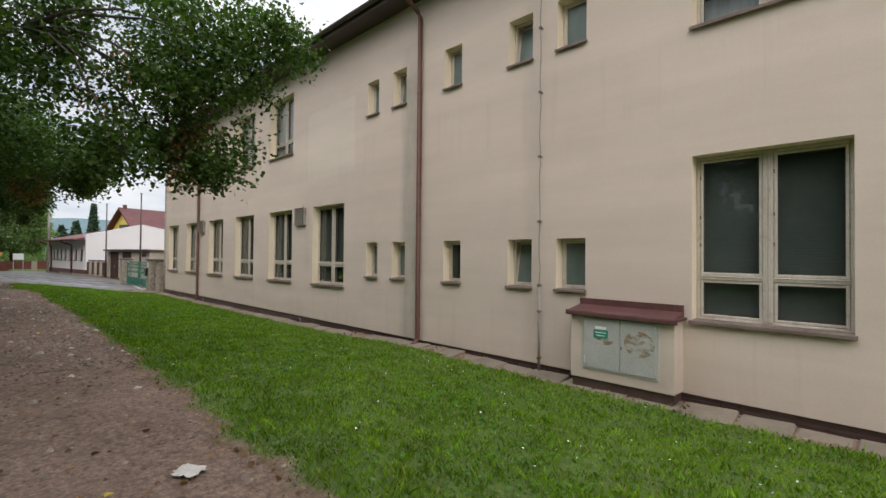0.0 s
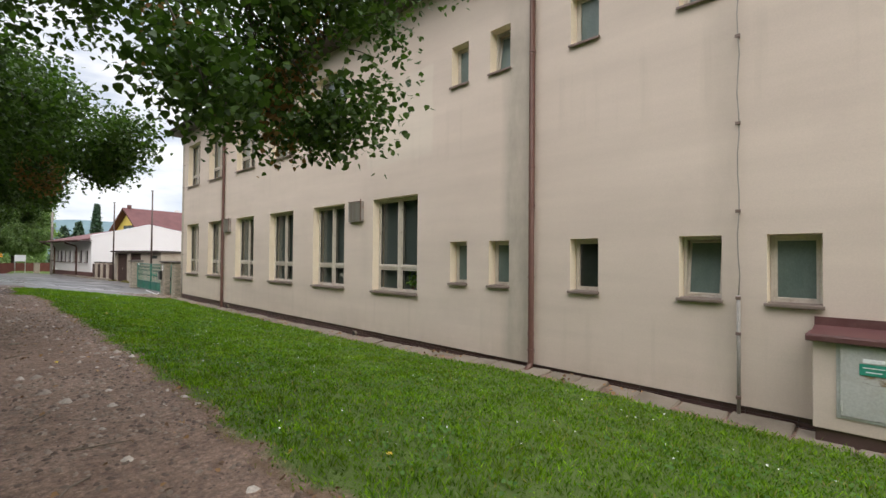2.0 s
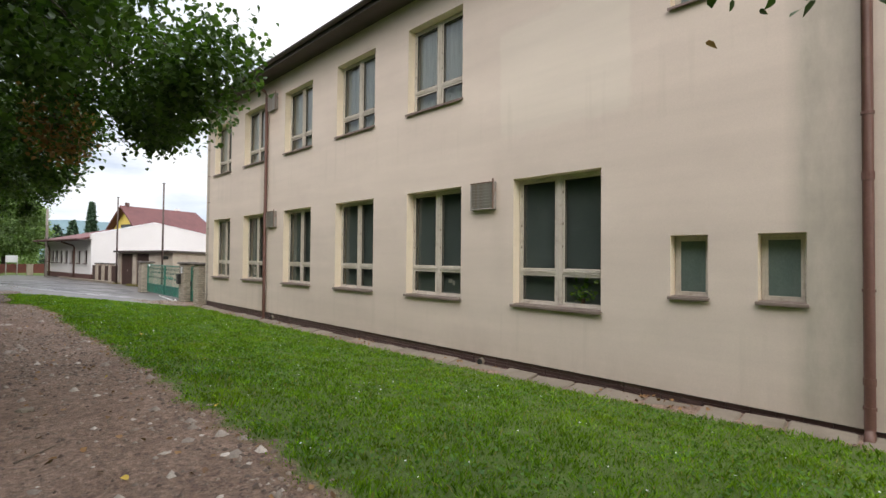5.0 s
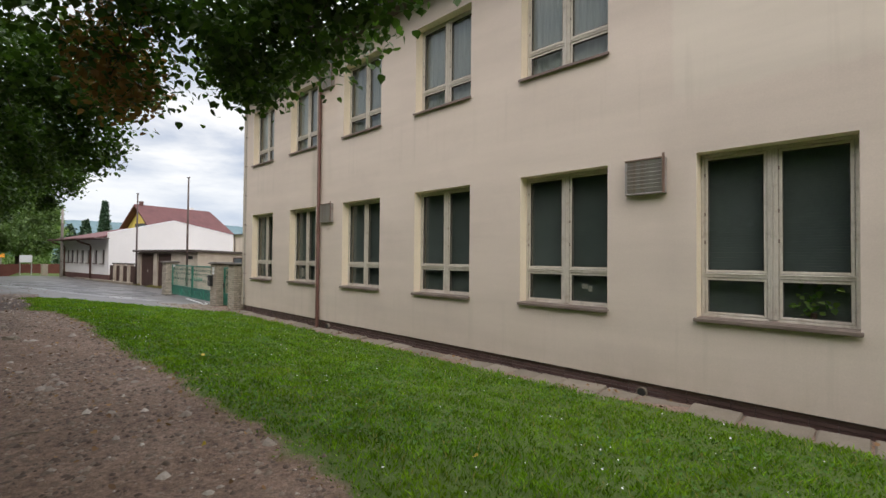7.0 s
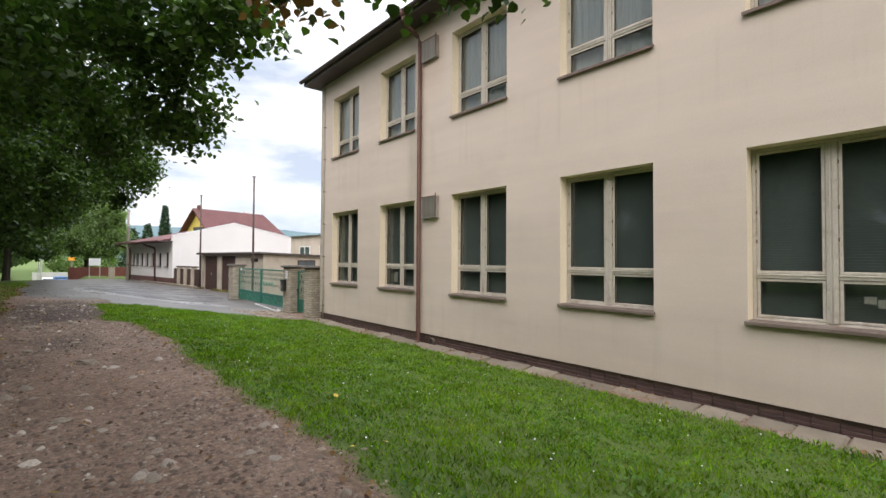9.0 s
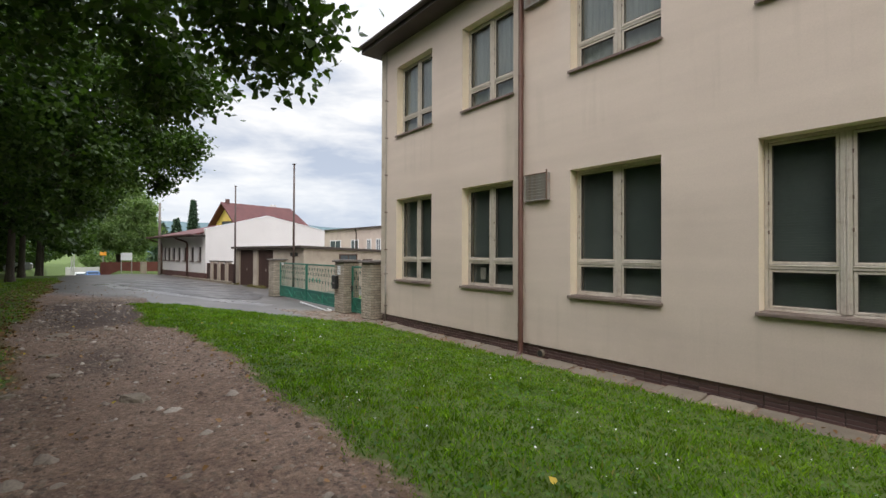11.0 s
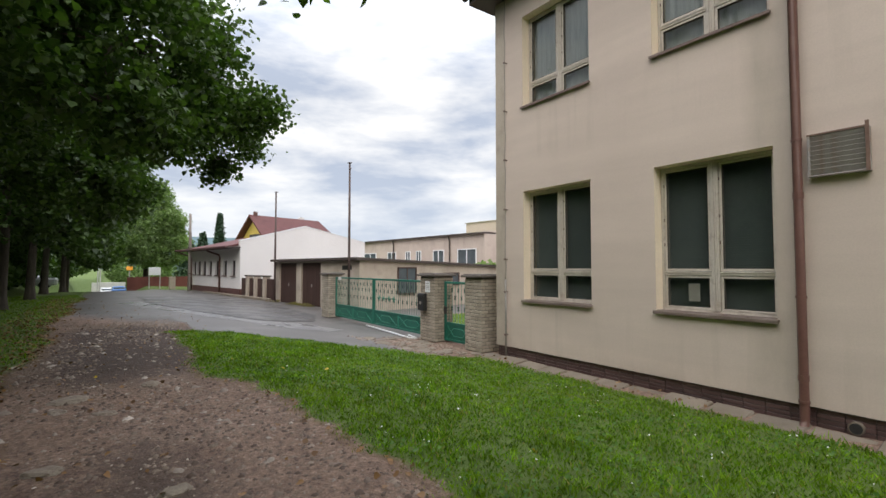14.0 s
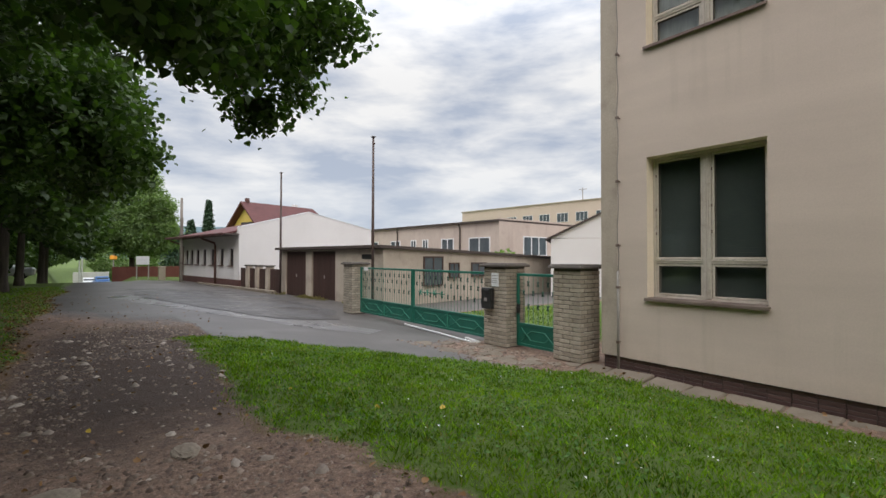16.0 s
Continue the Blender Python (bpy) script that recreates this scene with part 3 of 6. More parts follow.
def walls():
    xs = sorted({X_END, X_START, *[v for o in OPENINGS for v in o[:2]]})
    zs = sorted({PLASTER_Z, WALL_TOP, *[v for o in OPENINGS for v in o[2:]]})
    bm = bmesh.new()

    def quad(*c):
        bm.faces.new([bm.verts.new(p) for p in c])
    for x0, x1 in zip(xs, xs[1:]):
        for z0, z1 in zip(zs, zs[1:]):
            cx, cz = (x0 + x1) / 2, (z0 + z1) / 2
            if any(o[0] < cx < o[1] and o[2] < cz < o[3] for o in OPENINGS):
                continue
            quad((x0, WALL_Y, z0), (x1, WALL_Y, z0), (x1, WALL_Y, z1), (x0, WALL_Y, z1))
            quad((x0, WALL_Y + 0.42, z0), (x0, WALL_Y + 0.42, z1), (x1, WALL_Y + 0.42, z1), (x1, WALL_Y + 0.42, z0))
    quad((X_END, WALL_Y, PLASTER_Z), (X_START, WALL_Y, PLASTER_Z), (X_START, WALL_Y + 0.42, PLASTER_Z), (X_END, WALL_Y + 0.42, PLASTER_Z))
    bmesh.ops.remove_doubles(bm, verts=bm.verts[:], dist=0.0005)
    wpart("wall", bm, PLASTER, building, "beige plaster wall with faint stains")
    bm = boxes((X_END, X_END + 0.4, WALL_Y + 0.42, 17.2, PLASTER_Z, WALL_TOP), (X_START - 0.4, X_START, WALL_Y + 0.42, 17.2, PLASTER_Z, WALL_TOP), (X_END, X_START, 17.2, 17.6, PLASTER_Z, WALL_TOP))
    wpart("wall", bm, PLASTER, building)
    wpart("floor_slab", boxes((X_END + 0.4, X_START - 0.4, WALL_Y + 0.42, 17.2, 3.25, 3.55), (X_END + 0.4, X_START - 0.4, WALL_Y + 0.42, 17.2, -0.3, 0.0), (X_END + 0.4, X_START - 0.4, WALL_Y + 0.42, 17.2, 6.6, 6.75)), INTERIOR, building)
    wpart("partition", boxes((X_END + 0.4, X_START - 0.4, 11.5, 11.65, 0.0, 3.25), (X_END + 0.4, X_START - 0.4, 11.5, 11.65, 3.55, 6.6),
                             *[(x, x + 0.12, WALL_Y + 0.42, 11.5, z, z + 3.2) for x in (-23.1, -20.1, -14.6, -9.4, -3.0, 1.0) for z in (0.02, 3.56 - 0.2)]), INTERIOR, building)
    wpart("corner_strip", boxes((X_END - 0.003, -25.60, WALL_Y - 0.004, WALL_Y + 0.01, PLASTER_Z, WALL_TOP - 0.04)), GARAGE, building, "greyer weathered strip at the corner")


walls()


def window(x0, x1, z0, z1, big, upper, tilt=False, dark=False, notices=()):
    """A window set back in its opening: frame members, four panes or one, sill; a blind or curtain hangs inside."""
    w = thing("window", "", "")
    del_keys = [k for k in ("label", "category") if k in w]
    for k in del_keys:
        del w[k]
    w.matrix_basis = pose(x0, WALL_Y + REVEAL, z0)
    under(w, building)
    w.matrix_parent_inverse = building.matrix_basis.inverted()
    W, H = x1 - x0, z1 - z0
    e = 0.003
    bm = bmesh.new()
    a, c = 0.002 - REVEAL, 0.42 - REVEAL
    for q in (((0, a, 0), (0, a, H), (0, c, H), (0, c, 0)), ((W, a, 0), (W, c, 0), (W, c, H), (W, a, H)), ((0, a, H), (W, a, H), (W, c, H), (0, c, H)), ((0, a, 0), (0, c, 0), (W, c, 0), (W, a, 0))):
        bm.faces.new([bm.verts.new(p) for p in q])
    bmesh.ops.remove_doubles(bm, verts=bm.verts[:], dist=0.0005)
    part("reveal", bm, CREAM, w, "cream painted reveal")
    if big:
        f, mid, tr = 0.045, 0.105, 0.262 * H
        cx = W / 2
        fr = boxes((e, f, 0, 0.09, 0, H - e), (W - f, W - e, 0, 0.09, 0, H - e), (f, W - f, 0, 0.09, H - f, H - e), (f, W - f, 0, 0.09, 0, f), bevel=0.006)
        part("frame", fr, FRAME, w, "weathered pale wooden frame")
        part("mullion", boxes((cx - mid / 2, cx + mid / 2, -0.012, 0.085, f, H - f), (cx - 0.024, cx - 0.005, -0.026, -0.012, f, H - f), (cx + 0.005, cx + 0.024, -0.026, -0.012, f, H - f), bevel=0.004), FRAME, w)
        for a, b in ((f, cx - mid / 2), (cx + mid / 2, W - f)):
            part("transom", boxes((a, b, -0.006, 0.08, tr - 0.026, tr + 0.026), (a, b, -0.016, -0.006, tr + 0.008, tr + 0.024), bevel=0.004), FRAME, w)
            s, gp, r = 0.034, 0.005, 0.006
            for q0, q1 in ((f, tr - 0.026), (tr + 0.026, H - f)):
                a1, b1, z2, z3 = a + gp, b - gp, q0 + gp, q1 - gp
                part("casement", boxes((a1, a1 + s, 0.006, 0.07, z2, z3), (b1 - s, b1, 0.006, 0.07, z2, z3), (a1 + s, b1 - s, 0.006, 0.07, z2, z2 + s), (a1 + s, b1 - s, 0.006, 0.07, z3 - s, z3), bevel=0.004), FRAME, w)
                a2, b2, z4, z5 = a1 + s, b1 - s, z2 + s, z3 - s
                part("putty_line", boxes((a2, a2 + r, 0.010, 0.036, z4, z5), (b2 - r, b2, 0.010, 0.036, z4, z5), (a2 + r, b2 - r, 0.010, 0.036, z4, z4 + r), (a2 + r, b2 - r, 0.010, 0.036, z5 - r, z5)), PUTTY, w, "dark perished putty")
                g = bmesh.new()
                g.faces.new([g.verts.new(q) for q in ((a2 - 0.004, 0.038, z4 - 0.004), (b2 + 0.004, 0.038, z4 - 0.004), (b2 + 0.004, 0.038, z5 + 0.004), (a2 - 0.004, 0.038, z5 + 0.004))])
                pn = part("pane", g, GLASS, w)
                pn.visible_shadow = False
        for zz in (0.45, 0.62, 0.86):
            for xx in (f + 0.004, cx + mid / 2 + 0.004):
                part("hinge", tube(bmesh.new(), [(xx, 0.006, zz * H), (xx, 0.006, zz * H + 0.045)], 0.009, 6), SILL, w)
        part("sill", boxes((0.003, W - 0.003, -REVEAL + 0.004, 0.004, 0.004, 0.02), (-0.025, W + 0.025, -REVEAL - 0.050, -REVEAL - 0.003, -0.010, 0.012), (-0.025, W + 0.025, -REVEAL - 0.056, -REVEAL - 0.046, -0.034, 0.010), bevel=0.004), SILL if upper else SILL_PALE, w, "brown sheet metal sill")
        if upper:
            c = bmesh.new()
            n = 40
            tops = [c.verts.new((0.05 + (W - 0.1) * i / n, 0.125 + 0.018 * math.sin(i * 1.9), H - 0.05)) for i in range(n + 1)]
            bots = [c.verts.new((0.05 + (W - 0.1) * i / n, 0.125 + 0.022 * math.sin(i * 1.9 + 0.4), 0.03)) for i in range(n + 1)]
            for i in range(n):
                c.faces.new((tops[i], bots[i], bots[i + 1], tops[i + 1]))
            part("net_curtain", c, CURTAIN, w, "pale net curtain", smooth=True)
        else:
            for a, b in ((0.05, cx - 0.01), (cx + 0.01, W - 0.05)):
                c = bmesh.new()
                for i in range(int((H - 0.06) / 0.032)):
                    box(c, a, b, 0.125, 0.14, H - 0.084 - i * 0.032, H - 0.0535 - i * 0.032)
                part("blind", c, BLIND, w, "dark lowered slatted blind")
        for px, pz, pw, ph in notices:
            part("notice", boxes((px, px + pw, 0.044, 0.047, pz, pz + ph)), PAPER, w, "pale paper behind the glass")
    else:
        f = 0.042
        fr = boxes((e, f, 0, 0.08, 0, H - e), (W - f, W - e, 0, 0.08, 0, H - e), (f, W - f, 0, 0.08, H - f, H - e), (f, W - f, 0, 0.08, 0, f), bevel=0.005)
        part("frame", fr, FRAME, w)
        s = 0.03
        cs = boxes((f, f + s, 0, 0.05, f, H - f), (W - f - s, W - f, 0, 0.05, f, H - f), (f + s, W - f - s, 0, 0.05, f, f + s), (f + s, W - f - s, 0, 0.05, H - f - s, H - f), bevel=0.004)
        pane = boxes((f + s, W - f - s, 0.02, 0.026, f + s, H - f - s))
        if tilt:
            turn = Matrix.Translation((0, 0.02, f)) @ Matrix.Rotation(radians(-9), 4, 'X') @ Matrix.Translation((0, -0.02, -f))
            for q in (cs, pane):
                bmesh.ops.transform(q, matrix=turn, verts=q.verts[:])
        part("casement", cs, FRAME, w, "tilted open casement" if tilt else "")
        part("pane", pane, FROST_DARK if dark else FROST, w, "dark glass pane" if dark else "greenish frosted pane")
        part("sill", boxes((0.003, W - 0.003, -REVEAL + 0.004, 0.004, 0.004, 0.018), (-0.025, W + 0.022, -REVEAL - 0.046, -REVEAL - 0.003, -0.010, 0.01), (-0.025, W + 0.022, -REVEAL - 0.052, -REVEAL - 0.042, -0.030, 0.008), bevel=0.004), SILL if upper else SILL_PALE, w, "brown sheet metal sill")


NOTICES = {-22.45: ((0.36, 0.16, 0.16, 0.25),), -14.19: ((1.02, 0.28, 0.10, 0.08), (1.13, 0.24, 0.06, 0.09))}
for a, b in BIG_LOW:
    window(a, b, 0.60, 2.71, True, False, notices=NOTICES.get(a, ()))
for a, b in BIG_UP:
    window(a, b, 4.36, 6.17, True, True)
for i, (a, b) in enumerate(SMALL):
    window(a, b, 0.89, 1.69, False, False, tilt=i == 1, dark=i == 2)
    window(a, b, 4.68, 5.47, False, True, tilt=i in (1, 3))


def house_plant(x, z):
    d = thing("house_plant", "leafy potted plant behind a window pane", "plant", at=pose(x, WALL_Y + 0.262, z))
    part("pot", tube(bmesh.new(), [(0, 0, 0), (0, 0, 0.10)], [0.026, 0.032], 12), RUST, d)
    PLANTS.append(d)


PLANTS = []
house_plant(-10.33, 0.65)


def eaves():
    """Boxed soffit, fascia, half-round gutter and a corrugated hipped roof."""
    o, ze = 0.50, WALL_TOP
    x0, y0 = X_END - 0.30, WALL_Y - o
    wpart("soffit", boxes((x0, X_START + 0.4, y0 + 0.03, WALL_Y + 0.3, ze - 0.03, ze + 0.0), (x0, x0 + 0.03, y0 + 0.03, 17.9, ze - 0.03, ze + 0.16), (x0 + 0.03, X_START + 0.4, y0 + 0.005, y0 + 0.03, ze - 0.04, ze + 0.16)), SOFFIT, building, "dark brown boarded soffit")
    bm = bmesh.new()
    n = 8
    prof = [(y0 - 0.065 - 0.065 * math.cos(math.pi * k / n), ze + 0.10 - 0.065 * math.sin(math.pi * k / n)) for k in range(n + 1)]
    prof += [(y0 - 0.065 + 0.058 * math.cos(math.pi * k / n), ze + 0.10 - 0.058 * math.sin(math.pi * k / n)) for k in range(n + 1)]
    a = [bm.verts.new((x0 - 0.05, y, z)) for y, z in prof]
    c = [bm.verts.new((X_START + 0.4, y, z)) for y, z in prof]
    for k in range(len(prof)):
        k2 = (k + 1) % len(prof)
        bm.faces.new((a[k], a[k2], c[k2], c[k]))
    bm.faces.new(a[::-1])
    bm.faces.new(c)
    wpart("gutter", bm, SOFFIT, building, "half-round brown gutter")
    # corrugated sheet, hipped at the far end
    pitch, wave, run = math.tan(radians(27)), 0.15, 5.8
    xs = np.arange(x0 - 0.06, X_START + 0.5, wave / 6)
    top = []
    for x in xs:
        z = 0.022 * math.sin(x / wave * math.tau)
        d = min(run, max(0.02, (x - x0 + 0.06)))
        top.append([(x, y0 - 0.06, ze + 0.15 + z), (x, y0 - 0.06 + d, ze + 0.15 + z + d * pitch)])
    v = np.array(top).reshape(-1, 3)
    v2 = v + np.array([0, 0, -0.02])
    i = np.arange(len(xs) - 1)
    f = np.stack([2 * i, 2 * i + 2, 2 * i + 3, 2 * i + 1], -1)
    m = len(v)
    lip = np.stack([2 * i, 2 * i + m, 2 * i + 2 + m, 2 * i + 2], -1)
    roof = mesh_np("roof", np.concatenate([v, v2]), np.concatenate([f, f[:, ::-1] + m, lip]), ROOFM, smooth=True)
    under(roof, building)
    roof["label"] = "dark corrugated roof sheets"
    bm = bmesh.new()
    ridge_y, zr = y0 - 0.06 + run, ze + 0.15 + run * pitch
    for f4 in (((x0 - 0.06, y0 - 0.06, ze + 0.14), (x0 - 0.06 + run, ridge_y, zr), (x0 - 0.06, 17.9, ze + 0.14)),
               ((x0 - 0.06, 17.9, ze + 0.14), (x0 - 0.06 + run, ridge_y, zr), (X_START + 0.5, ridge_y, zr), (X_START + 0.5, 17.9, ze + 0.14))):
        bm.faces.new([bm.verts.new(p) for p in f4])
    wpart("roof", bm, ROOFM, building)


eaves()


def downpipe(x, foot_z):
    d = thing("downpipe", "reddish-brown round downpipe clamped to the beige wall", "downpipe", "downpipes on the facade", at=pose(x, WALL_Y - 0.07, foot_z))
    zt = WALL_TOP - foot_z
    bm = bmesh.new()
    tube(bm, [(0.0, -0.47, zt + 0.05), (0, -0.47, zt - 0.10), (0, -0.42, zt - 0.17), (0, -0.06, zt - 0.36), (0, 0, zt - 0.45), (0, 0, 0.12), (0, -0.02, 0.06), (0, -0.14, 0.0)], 0.048, 12)
    part("pipe", bm, PIPE, d, smooth=True)
    bm = bmesh.new()
    tube(bm, [(0, -0.47, zt + 0.12), (0, -0.47, zt + 0.02), (0, -0.47, zt - 0.03)], [0.10, 0.085, 0.056], 12)
    part("hopper", bm, PIPE, d, smooth=True)
    for z in (0.32, 1.5, 3.3, 5.2):
        bm = bmesh.new()
        tube(bm, [(0, 0, z - 0.015), (0, 0, z + 0.015)], 0.056, 12)
        box(bm, -0.012, 0.012, 0.04, 0.072, z - 0.012, z + 0.012)
        part("clamp", bm, PIPE, d)
    bm = bmesh.new()
    tube(bm, [(0, 0, 0.55), (0, 0, 0.62)], 0.054, 12)
    tube(bm, [(0, 0, 2.62), (0, 0, 2.70)], 0.054, 12)
    part("joint_collar", bm, PIPE, d)
    return d


downpipe(-7.06, -0.42)
downpipe(-20.68, -0.60)


def vent(x0, z0, w=0.53, h=0.48):
    d = thing("wall_vent", "grey-brown louvred vent hood with rusty edges on the wall", "vent", "louvred wall vents", at=pose(x0, WALL_Y, z0))
    part("frame", boxes((0, 0.025, -0.085, 0, 0, h), (w - 0.025, w, -0.085, 0, 0, h), (0.025, w - 0.025, -0.085, 0, h - 0.022, h), (0.025, w - 0.025, -0.085, 0, 0, 0.02), bevel=0.004), VENT, d)
    part("rusty_trim", boxes((w - 0.03, w + 0.004, -0.091, -0.084, 0, h + 0.05), (0, w - 0.03, -0.091, -0.084, h - 0.015, h + 0.004)), RUST, d, "rust along the hood's edge")
    part("backing", boxes((0.025, w - 0.025, -0.03, -0.012, 0.02, h - 0.022)), BLACK, d)
    n = 8
    slat = None
    for i in range(n):
        z = 0.03 + (h - 0.06) * i / n
        if slat is None:
            bm = bmesh.new()
            box(bm, 0.027, w - 0.027, -0.006, 0.006, 0, 0.062, m=Matrix.Translation((0, -0.055, 0.0)) @ Matrix.Rotation(radians(24), 4, 'X'))
            slat = part("slat", bm, VENT, d)
            slat.location.z = z
        else:
            s = slat.copy()
            scene.collection.objects.link(s)
            s.location.z = z
    return d


vent(-12.36, 2.23)
vent(-20.58, 2.25)
vent(-20.60, 5.80)


def lightning_rod(x, foot_z, top_z, clamps, pipe_h):
    d = thing("lightning_conductor", "thin grey lightning conductor wire held by small clamps", "cable", "lightning conductors", at=pose(x, WALL_Y - 0.06, foot_z))
    bm = bmesh.new()
    n = 24
    tube(bm, [(0.012 * math.sin(i * 1.7), 0.006 * math.sin(i * 2.3), pipe_h + (top_z - foot_z - pipe_h) * i / n) for i in range(n + 1)], 0.007, 6)
    part("wire", bm, ROD, d, smooth=True)
    bm = bmesh.new()
    tube(bm, [(0, 0, 0.0), (0, 0, pipe_h)], 0.021, 8)
    part("guard_tube", bm, ROD, d, smooth=True)
    for z in clamps:
        bm = boxes((-0.012, 0.012, -0.02, 0.062, z - 0.01, z + 0.01), (-0.028, 0.028, -0.024, -0.008, z - 0.02, z + 0.02), bevel=0.003)
        part("clamp", bm, SILL, d)
    return d


lightning_rod(-4.15, -0.48, 6.75, (0.25, 1.0, 1.42, 2.45, 3.5, 4.55, 5.6), 1.45)
lightning_rod(-25.55, -0.60, 6.75, (0.5, 1.35, 2.0, 3.0, 4.0, 5.0, 6.0), 1.6)


def cabinet():
    """Masonry niche for the meters, standing out from the wall."""
    x0, x1, y0, z0, z1 = -3.44, -2.01, 6.12, -0.32, 0.60
    d = thing("meter_cabinet", "plastered meter cabinet with grey steel doors and dark red roof", "cabinet", at=pose((x0 + x1) / 2, y0, -0.5))
    wpart("housing", boxes((x0, x1, y0, WALL_Y + 0.01, z0, z1), bevel=0.008), PLASTER, d)
    wpart("base", boxes((x0 + 0.02, x1 - 0.02, y0 + 0.025, WALL_Y, -0.62, z0)), BRICK_BROWN, d)
    bm = boxes((x0 - 0.05, x1 + 0.05, y0 - 0.07, WALL_Y - 0.002, z1 + 0.004, z1 + 0.04), (x0 - 0.05, x1 + 0.05, y0 - 0.075, y0 - 0.055, z1 - 0.03, z1 + 0.03), bevel=0.006)
    wpart("roof_lip", bm, CABROOF, d)
    bm = bmesh.new()
    a = [(y0 - 0.06, z1 + 0.042), (WALL_Y - 0.03, z1 + 0.10), (WALL_Y - 0.03, z1 + 0.19), (WALL_Y - 0.003, z1 + 0.19), (WALL_Y - 0.003, z1 + 0.042)]
    l = [bm.verts.new((x0 - 0.01, y, z)) for y, z in a]
    r = [bm.verts.new((x1 + 0.01, y, z)) for y, z in a]
    for k in range(5):
        bm.faces.new((l[k], l[(k + 1) % 5], r[(k + 1) % 5], r[k]))
    bm.faces.new(l[::-1])
    bm.faces.new(r)
    wpart("roof_sheet", bm, CABROOF, d, "sloping dark red sheet roof")
    dx0, dx1, dz0, dz1 = -3.22, -2.23, -0.15, 0.55
    wpart("door_frame", boxes((dx0 - 0.03, dx0, y0 - 0.012, y0 + 0.02, dz0 - 0.03, dz1 + 0.03), (dx1, dx1 + 0.03, y0 - 0.012, y0 + 0.02, dz0 - 0.03, dz1 + 0.03), (dx0, dx1, y0 - 0.012, y0 + 0.02, dz1, dz1 + 0.03), (dx0, dx1, y0 - 0.012, y0 + 0.02, dz0 - 0.03, dz0), bevel=0.003), CABPAINT, d)
    mid = -2.70
    for k, (a0, a1) in enumerate(((dx0, mid - 0.004), (mid + 0.004, dx1))):
        door = wpart("door", boxes((a0, a1, y0 - 0.022, y0 + 0.015, dz0, dz1), bevel=0.004), CABPAINT, d, "grey steel door with rust marks")
        hx = a0 + 0.008 if k == 0 else a1 - 0.008
        for z in (dz0 + 0.1, dz1 - 0.1):
            bm = bmesh.new()
            tube(bm, [(hx, y0 - 0.03, z - 0.05), (hx, y0 - 0.03, z + 0.05)], 0.012, 8)
            wpart("hinge", bm, CABPAINT, door)
        bm = bmesh.new()
        cx, cz, rx, rz = ((a0 + a1) / 2 + 0.02, 0.24, 0.15, 0.05) if k == 0 else ((a0 + a1) / 2 + 0.02, 0.26, 0.20, 0.17)
        bm.faces.new([bm.verts.new((cx + rx * math.cos(t), y0 - 0.0232, cz + rz * math.sin(t))) for t in np.linspace(0, math.tau, 25)[:-1]])
        wpart("rust_mark", bm, RUSTMARK, door, "brown rust stain")
    wpart("lock", boxes((mid + 0.012, mid + 0.03, y0 - 0.034, y0 - 0.02, 0.16, 0.2), bevel=0.004), SILL, d)
    sx = -2.97
    wpart("sign_plate", boxes((sx - 0.105, sx + 0.105, y0 - 0.0285, y0 - 0.023, 0.28, 0.39), bevel=0.002), SIGNGREEN, d, "small green sign with white lines")
    wpart("sign_text", boxes((sx - 0.08, sx + 0.08, y0 - 0.0305, y0 - 0.0275, 0.35, 0.36), (sx - 0.06, sx + 0.06, y0 - 0.0305, y0 - 0.0275, 0.31, 0.32)), WHITEPLATE, d, "white lettering bars")
    wpart("sign_plate", boxes((sx - 0.08, sx + 0.08, y0 - 0.0285, y0 - 0.023, 0.40, 0.44), bevel=0.002), WHITEPLATE, d, "white label strip")


cabinet()


# ---- gate, pillars ----
GATE_Y, YARD_Z = 6.55, -0.56


